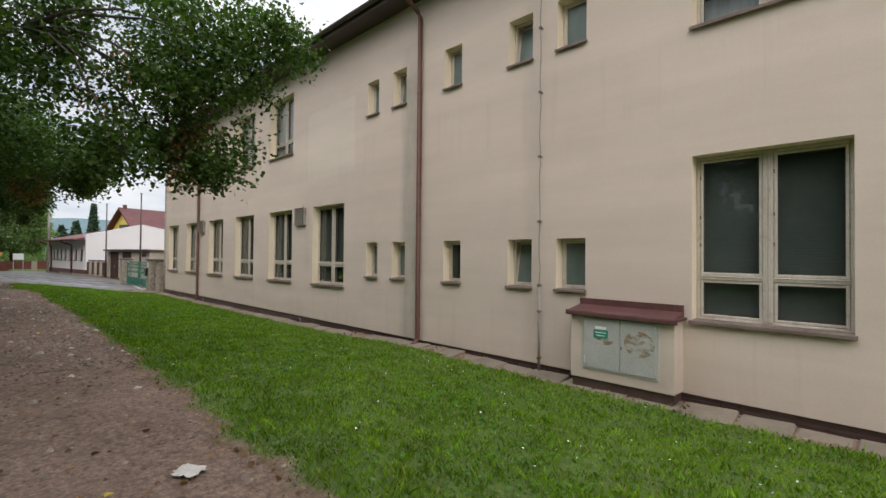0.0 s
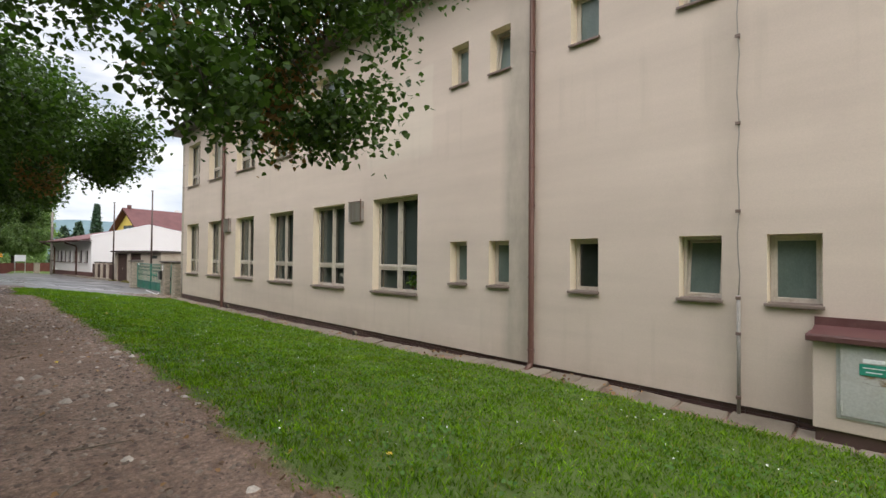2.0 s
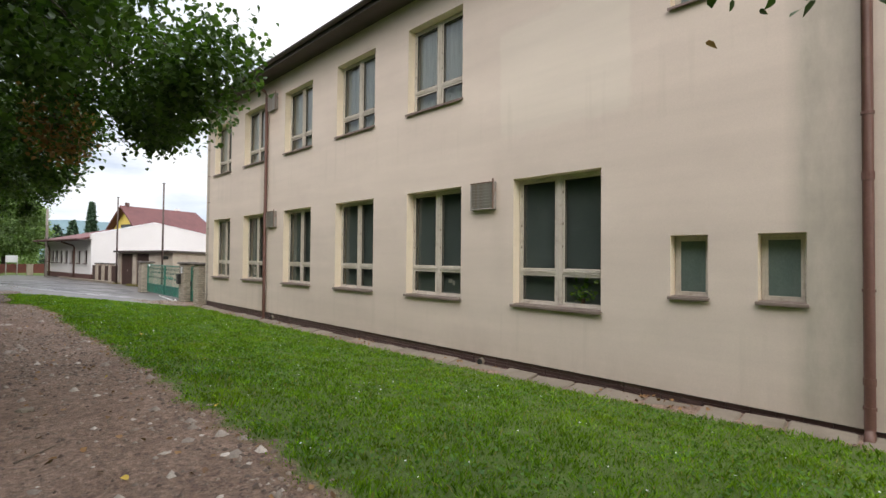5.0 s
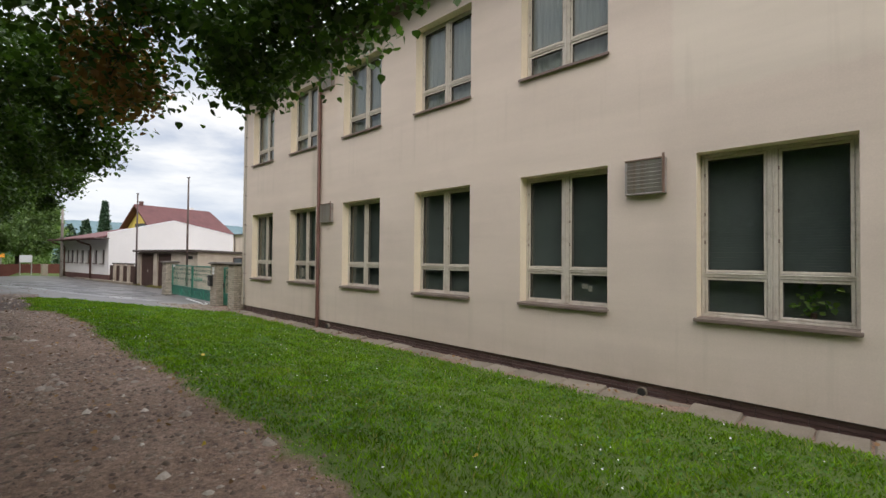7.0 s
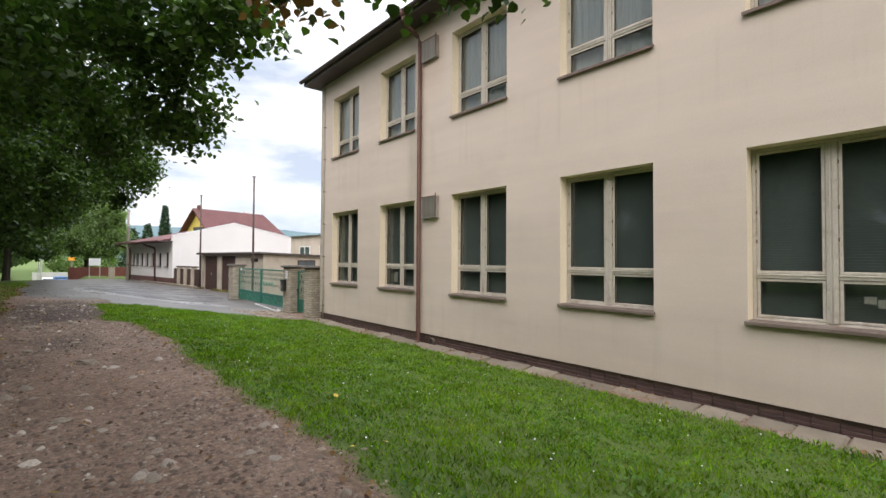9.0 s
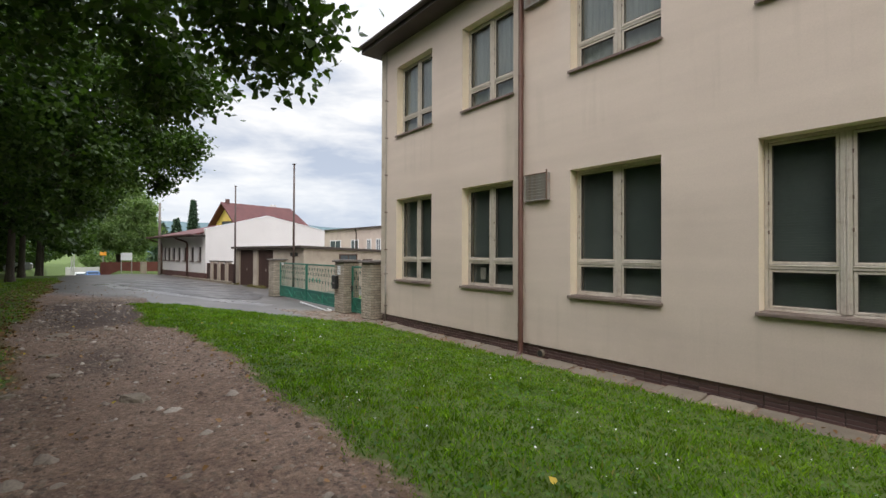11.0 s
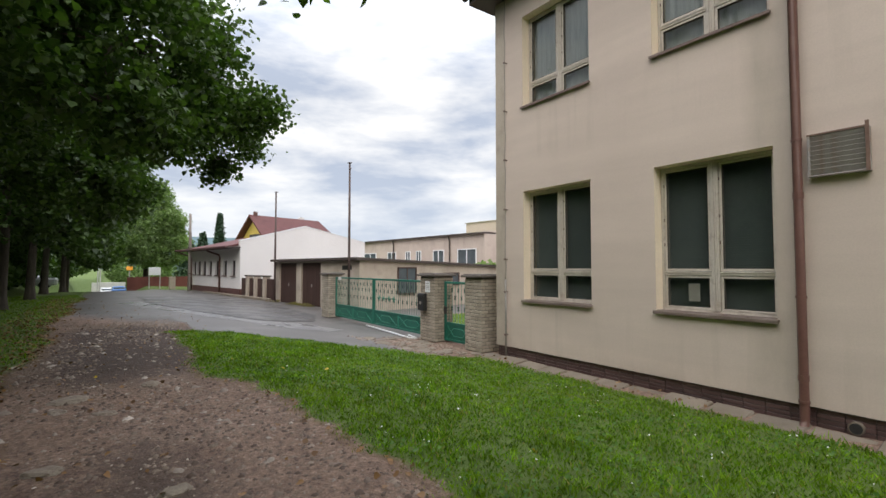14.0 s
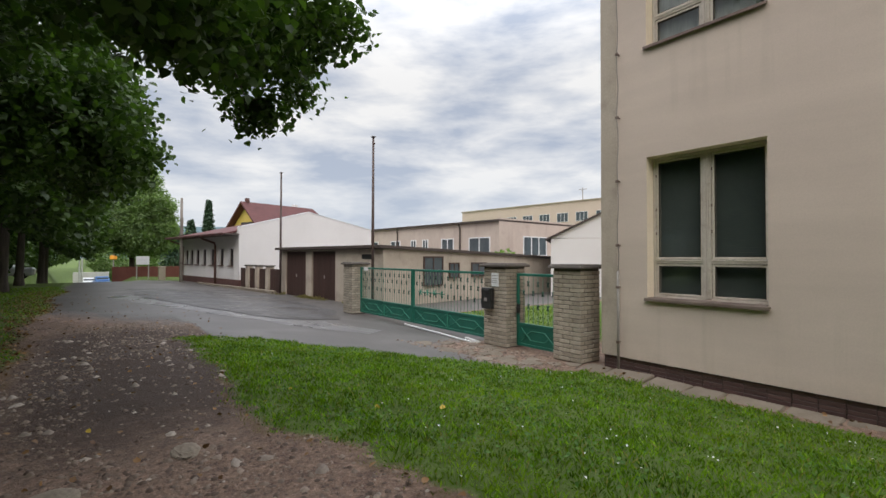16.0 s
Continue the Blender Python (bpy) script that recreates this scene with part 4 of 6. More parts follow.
def pillar(x0, x1, y0, y1, z1, near_skip=0):
    d = thing("gate_pillar", "buff brick gate pillar with an overhanging dark concrete cap", "pillar", "brick gate pillars", at=pose((x0 + x1) / 2, (y0 + y1) / 2, YARD_Z))
    core = wpart("core", boxes((x0 + 0.012, x1 - 0.012, y0 + 0.012, y1 - 0.012, YARD_Z - 0.1, z1)), MORTAR, d)
    h = 0.073
    courses = int((z1 - YARD_Z) / h)
    cache = {}
    for c in range(courses):
        z = YARD_Z + c * h + 0.02
        for side, (s0, s1) in enumerate(((x0, x1), (x0, x1), (y0, y1), (y0, y1))):
            L = s1 - s0
            cuts = [0, L * 0.36, L * 0.72, L] if c % 2 else [0, L * 0.2, L * 0.6, L]
            for k in range(3):
                ln = cuts[k + 1] - cuts[k] - 0.010
                key = (round(ln, 3), side // 2)
                if key not in cache:
                    bm = bmesh.new()
                    if side < 2:
                        box(bm, -ln / 2, ln / 2, -0.02, 0.02, 0, h - 0.011, bevel=0.006)
                    else:
                        box(bm, -0.02, 0.02, -ln / 2, ln / 2, 0, h - 0.011, bevel=0.006)
                    me = bpy.data.meshes.new("brick")
                    bm.to_mesh(me)
                    bm.free()
                    me.materials.append(PILLARBRICK)
                    cache[key] = me
                b = new("brick", cache[key])
                mid = s0 + (cuts[k] + cuts[k + 1]) / 2
                j = rng.uniform(-0.004, 0.004)
                pos = ((mid, y0 + 0.018 + j, z), (mid, y1 - 0.018 + j, z), (x0 + 0.018 + j, mid, z), (x1 - 0.018 + j, mid, z))[side]
                b.matrix_basis = pose(*pos, rz=rng.uniform(-0.6, 0.6))
                b.parent = core
                b.matrix_parent_inverse = world_of(core).inverted()
    wpart("cap", boxes((x0 - 0.07, x1 + 0.07, y0 - 0.07, y1 + 0.07, z1, z1 + 0.055), (x0 - 0.03, x1 + 0.03, y0 - 0.03, y1 + 0.03, z1 + 0.055, z1 + 0.075), bevel=0.012), CAP, d, "dark weathered concrete cap")
    return d


pillar(-26.75, -26.18, 6.28, 6.82, 1.02)
pillar(-28.55, -27.90, 6.28, 6.82, 1.02)
pillar(-35.25, -34.62, 6.28, 6.82, 0.98)


def ornament(bm, x, y, z, s):
    """A small twisted bow on a bar."""
    for a in (-1, 1):
        tube(bm, [(x - 0.03 * s, y, z - 0.05 * s * a), (x, y - 0.008, z), (x + 0.03 * s, y, z + 0.05 * s * a)], [0.010, 0.014, 0.010], 5)


def gate_leaf(d, x0, x1, z0, z1, panels):
    leaf = d
    zs = z0 + 0.42
    f = 0.025
    y = GATE_Y
    part_frame = boxes((x0, x0 + 0.05, y - f, y + f, z0, z1), (x1 - 0.05, x1, y - f, y + f, z0, z1), (x0 + 0.05, x1 - 0.05, y - f, y + f, z1 - 0.05, z1), (x0 + 0.05, x1 - 0.05, y - f, y + f, zs - 0.025, zs + 0.025), (x0 + 0.05, x1 - 0.05, y - f, y + f, z0, z0 + 0.05), bevel=0.004)
    wpart("gate_frame", part_frame, GREEN, leaf)
    w = (x1 - x0 - 0.1) / panels
    for k in range(panels):
        a = x0 + 0.05 + k * w
        b = a + w
        p = wpart("sheet_panel", boxes((a, b, y - 0.006, y + 0.006, z0 + 0.05, zs - 0.025)), GREEN, leaf)
        bm = bmesh.new()
        zc, hh = (z0 + zs) / 2 + 0.01, 0.13
        dx = w * 0.22
        for pts in ([(a + 0.06, zc - hh), (a + dx, zc), (a + 0.06, zc + hh)], [(b - 0.06, zc - hh), (b - dx, zc), (b - 0.06, zc + hh)], [(a + dx, zc), (a + 0.32 * w, zc + 0.09), (b - 0.32 * w, zc + 0.09), (b - dx, zc)],
                    [(a + dx, zc), (a + 0.32 * w, zc - 0.09), (b - 0.32 * w, zc - 0.09), (b - dx, zc)]):
            tube(bm, [(px, y - 0.012, pz) for px, pz in pts], 0.010, 5)
        if k:
            box(bm, a - 0.02, a + 0.02, y - 0.02, y + 0.02, z0 + 0.05, zs - 0.025)
        wpart("relief_bar", bm, GREENLIGHT, p)
    n = int((x1 - x0 - 0.1) / 0.118)
    for k in range(1, n):
        bx = x0 + 0.05 + (x1 - x0 - 0.1) * k / n
        bm = bmesh.new()
        tube(bm, [(bx, y, zs + 0.02), (bx, y, z1 - 0.045)], 0.007, 5)
        bar = wpart("bar", bm, BARPALE, leaf)
        for zz in ((0.62,) if k % 2 else (0.80, 0.36)):
            bm = bmesh.new()
            ornament(bm, bx, y, zs + (z1 - zs) * zz, 0.9)
            wpart("bow", bm, BOWDARK, bar)


def gates():
    d = thing("double_gate", "green painted steel double gate with sheet lower panels", "gate", at=pose(-31.6, GATE_Y, YARD_Z))
    gate_leaf(d, -34.55, -31.62, YARD_Z + 0.06, 0.90, 2)
    gate_leaf(d, -31.58, -28.62, YARD_Z + 0.06, 0.90, 2)
    bm = boxes((-34.3, -34.05, GATE_Y - 0.035, GATE_Y - 0.026, 0.80, 0.90), bevel=0.003)
    wpart("number_plate", bm, WHITEPLATE, d, "small pale plate")
    bm = bmesh.new()
    tube(bm, [(-31.3, GATE_Y - 0.03, 0.33), (-30.2, GATE_Y - 0.03, 0.33)], 0.012, 6)
    for k in range(4):
        ornament(bm, -31.2 + k * 0.3, GATE_Y - 0.03, 0.33, 1.4)
    wpart("latch_bar", bm, GREENLIGHT, d)
    d2 = thing("wicket_gate", "narrow green steel wicket gate beside the brick pillar", "gate", at=pose(-27.3, GATE_Y, YARD_Z))
    gate_leaf(d2, -27.86, -26.80, YARD_Z + 0.05, 0.90, 1)
    bm = boxes((-27.84, -27.76, GATE_Y - 0.05, GATE_Y - 0.02, 0.12, 0.30), bevel=0.005)
    tube(bm, [(-27.80, GATE_Y - 0.04, 0.24), (-27.80, GATE_Y - 0.1, 0.24), (-27.69, GATE_Y - 0.1, 0.23)], 0.010, 6)
    wpart("lock_box", bm, BLACK, d2, "black lock with lever handle")
    m = thing("letterbox", "black metal letterbox fixed to the brick pillar", "letterbox", at=pose(-28.35, 6.27, 0.3))
    wpart("body", boxes((-28.50, -28.22, 6.16, 6.262, 0.18, 0.60), bevel=0.012), BLACK, m)
    wpart("flap", boxes((-28.48, -28.24, 6.145, 6.158, 0.50, 0.57), bevel=0.004), BLACK, m)
    wpart("emblem", boxes((-28.40, -28.32, 6.150, 6.158, 0.33, 0.40), bevel=0.003), ROD, m, "small grey emblem")
    s = thing("paper_notice", "white notice sheet taped to the brick pillar", "notice", at=pose(-28.2, 6.27, 0.8))
    wpart("sheet", boxes((-28.30, -28.10, 6.262, 6.268, 0.63, 0.90)), WHITEPLATE, s)
    wpart("print_lines", boxes(*[(-28.28, -28.13, 6.2595, 6.2625, z, z + 0.01) for z in (0.7, 0.74, 0.78, 0.84)]), ROD, s)


gates()


def sill_track():
    t = thing("gate_rail", "white painted steel rail lying under the gate", "rail", at=pose(-30.0, 6.4, YARD_Z))
    bm = bmesh.new()
    tube(bm, [(-31.7, 6.36, -0.535), (-30.2, 6.24, -0.535), (-28.75, 6.10, -0.535), (-28.62, 6.22, -0.535), (-29.2, 6.34, -0.535)], 0.022, 6)
    wpart("rail", bm, WHITEPLATE, t)


sill_track()


# ---- garage, board fence and white house on the slanting street line ----
STREET = Matrix.Translation((-48.5, 6.25, 0)) @ Matrix(((-0.9906, -0.137, 0, 0), (-0.137, 0.9906, 0, 0), (0, 0, 1, 0), (0, 0, 0, 1)))


def sbox(*args, bevel=0.0):
    """Boxes in the street frame: u away along the street, v into the plot."""
    bm = bmesh.new()
    for a in args:
        box(bm, *a, bevel=bevel)
    bmesh.ops.transform(bm, matrix=STREET, verts=bm.verts[:])
    bmesh.ops.recalc_face_normals(bm, faces=bm.faces[:])
    return bm


def spoly(prof, v0, v1, axis='u'):
    """A prism: profile (a, z) swept from v0 to v1."""
    bm = bmesh.new()
    mk = (lambda a, z, q: (a, q, z)) if axis == 'u' else (lambda a, z, q: (q, a, z))
    A = [bm.verts.new(mk(a, z, v0)) for a, z in prof]
    B = [bm.verts.new(mk(a, z, v1)) for a, z in prof]
    k = len(prof)
    for i in range(k):
        bm.faces.new((A[i], A[(i + 1) % k], B[(i + 1) % k], B[i]))
    bm.faces.new(A[::-1])
    bm.faces.new(B)
    bmesh.ops.recalc_face_normals(bm, faces=bm.faces[:])
    bmesh.ops.transform(bm, matrix=STREET, verts=bm.verts[:])
    bmesh.ops.recalc_face_normals(bm, faces=bm.faces[:])
    return bm


def spos(u, v, z):
    return Matrix.Translation(STREET @ Vector((u, v, z)))


def garage():
    d = thing("garage", "low grey-buff rendered double garage with dark brown doors", "garage", at=spos(-9, 0, -0.55))
    zb = -0.75
    wpart("pier", sbox((-5.5, -5.0, 0, 0.3, zb, 1.45)), GARAGE, d)
    wpart("pier", sbox((-7.9, -7.4, 0, 0.3, zb, 1.45)), GARAGE, d)
    wpart("front_wall", sbox((-12.9, -9.78, 0, 0.3, zb, 1.52)), GARAGE, d)
    wpart("lintel", sbox((-9.78, -5.0, 0.002, 0.298, 1.45, 1.52)), GARAGE, d)
    prof = [(0.3, zb), (12.6, zb), (12.6, 1.12), (0.3, 1.52)]
    wpart("side_wall", spoly(prof, -12.9, -12.6, 'v'), GARAGE, d)
    wpart("side_wall", spoly(prof, -5.3, -5.0, 'v'), GARAGE, d)
    wpart("roof", spoly([(-0.22, 1.54), (12.8, 1.12), (12.8, 1.22), (-0.22, 1.65)], -13.02, -4.85, 'v'), SOFFIT, d, "flat dark roof edge sloping backwards")
    for a, b in ((-7.4, -5.5), (-9.78, -7.9)):
        dr = wpart("door", sbox((a, b, 0.10, 0.16, zb, 1.45)), BROWNWOOD, d, "dark brown garage door")
        n = 9
        for k in range(n):
            w = (b - a) / n
            wpart("board", sbox((a + k * w + 0.006, a + (k + 1) * w - 0.006, 0.075, 0.10, -0.5, 1.43), bevel=0.004), BROWNWOOD, dr)
        wpart("handle", sbox(((a + b) / 2 - 0.03, (a + b) / 2 + 0.03, 0.04, 0.075, 0.32, 0.46), bevel=0.008), ROD, dr)
    # A solid black plate stands in for the shade inside the opening.
    wpart("vent_opening_plate", sbox((-12.35, -11.6, -0.01, 0.05, 1.14, 1.32)), BLACK, d)
    for v0, v1, z0, z1 in ((1.95, 2.9, 0.15, 1.2), (3.35, 3.85, 0.42, 0.95), (4.7, 5.6, 0.45, 0.95)):
        w = wpart("window", sbox((-12.93, -12.88, v0, v1, z0, z1)), FARGLASS, d, "dark window")
        wpart("window_frame", sbox((-12.96, -12.92, v0 - 0.05, v0, z0 - 0.05, z1 + 0.05), (-12.96, -12.92, v1, v1 + 0.05, z0 - 0.05, z1 + 0.05), (-12.96, -12.92, v0, v1, z1, z1 + 0.05), (-12.98, -12.92, v0, v1, z0 - 0.05, z0), (-12.95, -12.92, (v0 + v1) / 2 - 0.02, (v0 + v1) / 2 + 0.02, z0, z1)), BROWNWOOD, w)
    f = thing("board_fence", "dark brown board fence between pale concrete posts", "fence", at=spos(-2.5, 0, -0.55))
    us = [-1.10, -2.30, -3.55]
    for u in us:
        p = wpart("post", sbox((u - 0.16, u + 0.16, -0.02, 0.28, -0.75, 0.72), bevel=0.01), GARAGE, f, "pale concrete post")
        wpart("post_cap", sbox((u - 0.21, u + 0.21, -0.07, 0.33, 0.72, 0.80), bevel=0.01), CAP, p)
    for a, b in ((-0.94, -0.05), (-2.14, -1.26), (-3.39, -2.46), (-4.95, -3.71)):
        k = 5
        for i in range(k):
            w = (b - a) / k
            wpart("board", sbox((a + i * w + 0.008, a + (i + 1) * w - 0.008, 0.08, 0.12, -0.5, 0.62), bevel=0.004), BROWNWOOD, f)
    # ground kerb in front
    kb = thing("kerb", "worn pale concrete kerb at the foot of the fence", "kerb", at=spos(-2.5, -0.3, -0.5))
    wpart("kerb_stone", sbox((-4.9, 6.0, -0.35, -0.15, -0.75, -0.38), bevel=0.02), SLAB, kb)


garage()


def white_house():
    d = thing("white_house", "low white rendered house with a red tile roof edge", "house", at=spos(6, 3, -0.45))
    zb = -0.8
    gable = [(0, zb), (8.9, zb), (8.9, 3.06), (4.2, 3.95), (0, 2.84)]
    wpart("gable_wall", spoly(gable, 0.0, 0.3, 'v'), WHITEWALL, d, "plain white gable wall")
    wins = [0.80, 2.30, 3.85, 5.25, 6.55, 7.75, 8.8]
    xs = sorted({0.3, 10.6, *[w for w in wins], *[w + 0.68 for w in wins]})
    cells = []
    for a, b in zip(xs, xs[1:]):
        if any(abs(a - w) < 1e-6 for w in wins):
            cells += [(a, b, 0.0, 0.3, zb, 0.72), (a, b, 0.0, 0.3, 1.68, 2.62)]
        else:
            cells.append((a, b, 0.0, 0.3, zb, 2.62))
    wpart("street_wall", sbox(*cells), WHITEWALL, d)
    for w in wins:
        p = wpart("window", sbox((w, w + 0.68, 0.14, 0.18, 0.72, 1.68)), FARGLASS, d)
        wpart("window_frame", sbox((w, w + 0.06, 0.10, 0.14, 0.72, 1.68), (w + 0.62, w + 0.68, 0.10, 0.14, 0.72, 1.68), (w + 0.06, w + 0.62, 0.10, 0.14, 1.62, 1.68), (w + 0.06, w + 0.62, 0.10, 0.14, 0.72, 0.78), (w + 0.31, w + 0.36, 0.10, 0.14, 0.78, 1.62)), BROWNWOOD, p)
        wpart("window_sill", sbox((w - 0.05, w + 0.73, -0.08, 0.1, 0.66, 0.72)), SILL, p)
    wpart("base_course", sbox((-0.02, 10.6, -0.035, -0.003, zb, -0.06), (-0.035, -0.003, -0.03, 8.9, zb, -0.06)), REDBASE, d, "dark reddish base band")
    wpart("eave", sbox((0.0, 10.8, -0.75, 0.05, 2.42, 2.50), bevel=0.01), SOFFIT, d)
    wpart("roof", spoly([(-0.80, 2.40), (4.2, 3.62), (8.95, 2.80), (8.95, 2.88), (4.2, 3.70), (-0.80, 2.50)], 0.32, 10.9, 'v'), REDROOF, d, "low red roof")
    wpart("gutter", sbox((-0.1, 10.9, -0.95, -0.85, 2.42, 2.54), bevel=0.03), CABROOF, d)
    wpart("verge_trim", spoly([(0, 2.84), (4.2, 3.95), (8.9, 3.06), (8.9, 3.11), (4.2, 4.0), (0, 2.89)], -0.02, 0.34, 'v'), WHITEPVC, d)
    for u in (3.45, 9.75):
        bm = bmesh.new()
        tube(bm, [(u, -0.9, 2.42), (u, -0.85, 2.3), (u, -0.12, 2.05), (u, -0.08, 1.9), (u, -0.08, -0.5)], 0.06, 8)
        bmesh.ops.transform(bm, matrix=STREET, verts=bm.verts[:])
        bmesh.ops.recalc_face_normals(bm, faces=bm.faces[:])
        wpart("downpipe", bm, PIPE, d, smooth=True)
    wpart("back_wall", sbox((0.3, 10.6, 8.6, 8.9, zb, 3.06), (10.3, 10.6, 0.3, 8.6, zb, 2.6)), WHITEWALL, d)


white_house()


def steel_pole(x, y, z0, z1):
    d = thing("flag_pole", "thin rusty steel pole standing in front of the garage", "pole", "thin steel poles", at=pose(x, y, z0))
    bm = bmesh.new()
    h = z1 - z0
    tube(bm, [(0, 0, -0.1), (0, 0, 0.5 * h), (0.0, 0, h)], [0.055, 0.05, 0.038], 8)
    part("shaft", bm, POLE, d, smooth=True)
    bm = boxes((-0.07, 0.07, -0.07, 0.07, h, h + 0.03), (-0.02, 0.10, -0.02, 0.02, h - 0.25, h - 0.2), bevel=0.006)
    part("pulley_head", bm, POLE, d)
    part("foot_plate", boxes((-0.1, 0.1, -0.1, 0.1, -0.02, 0.02), bevel=0.004), POLE, d)


steel_pole(-35.4, 7.42, -0.5, 5.30)
steel_pole(-43.15, 6.80, -0.5, 5.13)


# ---- things farther off ----
def windows_on(d, x0, x1, n, y, z0, z1, w):
    for k in range(n):
        a = x0 + (x1 - x0) * (k + 0.5) / n - w / 2
        p = part("window", boxes((a, a + w, y - 0.03, y + 0.05, z0, z1)), FARGLASS, d)
        part("window_frame", boxes((a - 0.06, a, y - 0.06, y, z0 - 0.06, z1 + 0.06), (a + w, a + w + 0.06, y - 0.06, y, z0 - 0.06, z1 + 0.06), (a, a + w, y - 0.06, y, z1, z1 + 0.06), (a, a + w, y - 0.08, y, z0 - 0.06, z0), (a + w / 3, a + w / 3 + 0.06, y - 0.05, y, z0, z1), (a + 2 * w / 3, a + 2 * w / 3 + 0.06, y - 0.05, y, z0, z1)), WHITEPVC, p)


def annex():
    """Long flat-roofed building behind the yard; its own x runs from the near corner away."""
    d = thing("annex_building", "long flat-roofed pinkish building with white windows", "building", at=Matrix.Translation((-44.4, 22.1, -0.6)) @ Matrix.Rotation(radians(3.7), 4, 'Z'))
    H = 4.45
    part("wall", boxes((-30, 0, 0, 0.3, 0, H - 0.12), (-0.3, 0, 0.3, 9.0, 0, H - 0.12), (-30, -29.7, 0.3, 9.0, 0, H - 0.12), (-30, 0, 9.0, 9.3, 0, H - 0.12)), PINK, d)
    part("roof", boxes((-30.2, 0.0, -0.25, 9.5, H - 0.12, H)), SOFFIT, d, "flat roof with dark edge")
    part("end_coping", boxes((-0.3, 0.05, 0.1, 9.4, H, H + 0.12)), PINK, d)
    for a, w in ((-2.9, 2.0), (-6.0, 1.3), (-8.4, 0.6), (-10.0, 0.6), (-13.0, 1.3), (-17.4, 2.2), (-23.0, 2.2), (-27.5, 2.0)):
        p = part("window", boxes((a, a + w, -0.03, 0.05, 1.9, 3.2)), FARGLASS, d)
        part("window_frame", boxes((a - 0.07, a, -0.07, -0.001, 1.83, 3.27), (a + w, a + w + 0.07, -0.07, -0.001, 1.83, 3.27), (a, a + w, -0.07, -0.001, 3.2, 3.27), (a - 0.1, a + w + 0.1, -0.1, -0.001, 1.8, 1.9), (a + w / 2 - 0.04, a + w / 2 + 0.04, -0.06, -0.001, 1.9, 3.2)), WHITEPVC, p)
    p = part("window", boxes((-0.05, 0.03, 2.6, 5.2, 2.0, 3.3)), FARGLASS, d)
    part("window_frame", boxes((0.001, 0.07, 2.53, 2.6, 1.93, 3.37), (0.001, 0.07, 5.2, 5.27, 1.93, 3.37), (0.001, 0.07, 2.6, 5.2, 3.3, 3.37), (0.001, 0.1, 2.5, 5.3, 1.9, 2.0), (0.001, 0.06, 3.42, 3.5, 2, 3.3), (0.001, 0.06, 4.3, 4.38, 2, 3.3)), WHITEPVC, p)
    for a in (-3.9, -12.0, -20.0):
        bm = bmesh.new()
        tube(bm, [(a, -0.2, H - 0.15), (a, -0.08, H - 0.5), (a, -0.08, 0.1)], 0.06, 6)
        part("downpipe", bm, SOFFIT, d)


annex()


def side_house():
    """White rendered gable house that shows past the corner."""
    d = thing("gable_house", "white rendered gable house behind the gate", "house", at=Matrix.Translation((-35.6, 16.9, -0.6)) @ Matrix.Rotation(radians(37), 4, 'Z'))
    part("wall", boxes((0, 9, 0, 0.3, 0, 2.7), (0, 9, 6.7, 7.0, 0, 2.7)), WHITEWALL, d)
    bm = bmesh.new()
    prof = [(0, 2.72), (4.5, 4.9), (9, 2.72)]
    A = [bm.verts.new((x, 0.0, z)) for x, z in prof]
    B = [bm.verts.new((x, 0.3, z)) for x, z in prof]
    bm.faces.new(A)
    bm.faces.new(B[::-1])
    for i in range(3):
        bm.faces.new((A[i], B[i], B[(i + 1) % 3], A[(i + 1) % 3]))
    bmesh.ops.recalc_face_normals(bm, faces=bm.faces[:])
    part("gable", bm, WHITEWALL, d)
    bm = bmesh.new()
    for sgn in (0, 1):
        xa, xb = (-0.25, 4.5) if sgn == 0 else (4.5, 9.25)
        za, zb = (2.62, 4.92) if sgn == 0 else (4.92, 2.62)
        v = [bm.verts.new(p) for p in ((xa, -0.15, za), (xb, -0.15, zb), (xb, 7.2, zb), (xa, 7.2, za), (xa, -0.15, za + 0.07), (xb, -0.15, zb + 0.07), (xb, 7.2, zb + 0.07), (xa, 7.2, za + 0.07))]
        for f in ((0, 1, 2, 3), (4, 5, 6, 7), (0, 1, 5, 4), (1, 2, 6, 5), (2, 3, 7, 6), (3, 0, 4, 7)):
            bm.faces.new([v[i] for i in f])
    bmesh.ops.recalc_face_normals(bm, faces=bm.faces[:])
    part("roof", bm, SOFFIT, d)


side_house()


def block():
    d = thing("apartment_block", "long peach-coloured flat-roofed block far behind", "building", at=Matrix.Translation((-99, 63.9, -0.6)) @ Matrix.Rotation(radians(4.7), 4, 'Z'))
    part("wall", boxes((0, 60, 0, 12, 0, 11.6)), PEACH, d)
    part("parapet", boxes((-0.2, 60.2, -0.2, 12.2, 11.6, 11.75)), GARAGE, d)
    windows_on(d, 12, 58, 12, 0, 8.2, 9.7, 2.2)
    bm = bmesh.new()
    tube(bm, [(27, 4, 11.7), (27, 4, 14.5)], 0.08, 5)
    tube(bm, [(26.2, 4, 14.2), (27.8, 4, 14.2)], 0.05, 5)
    part("antenna", bm, ROD, d)


block()


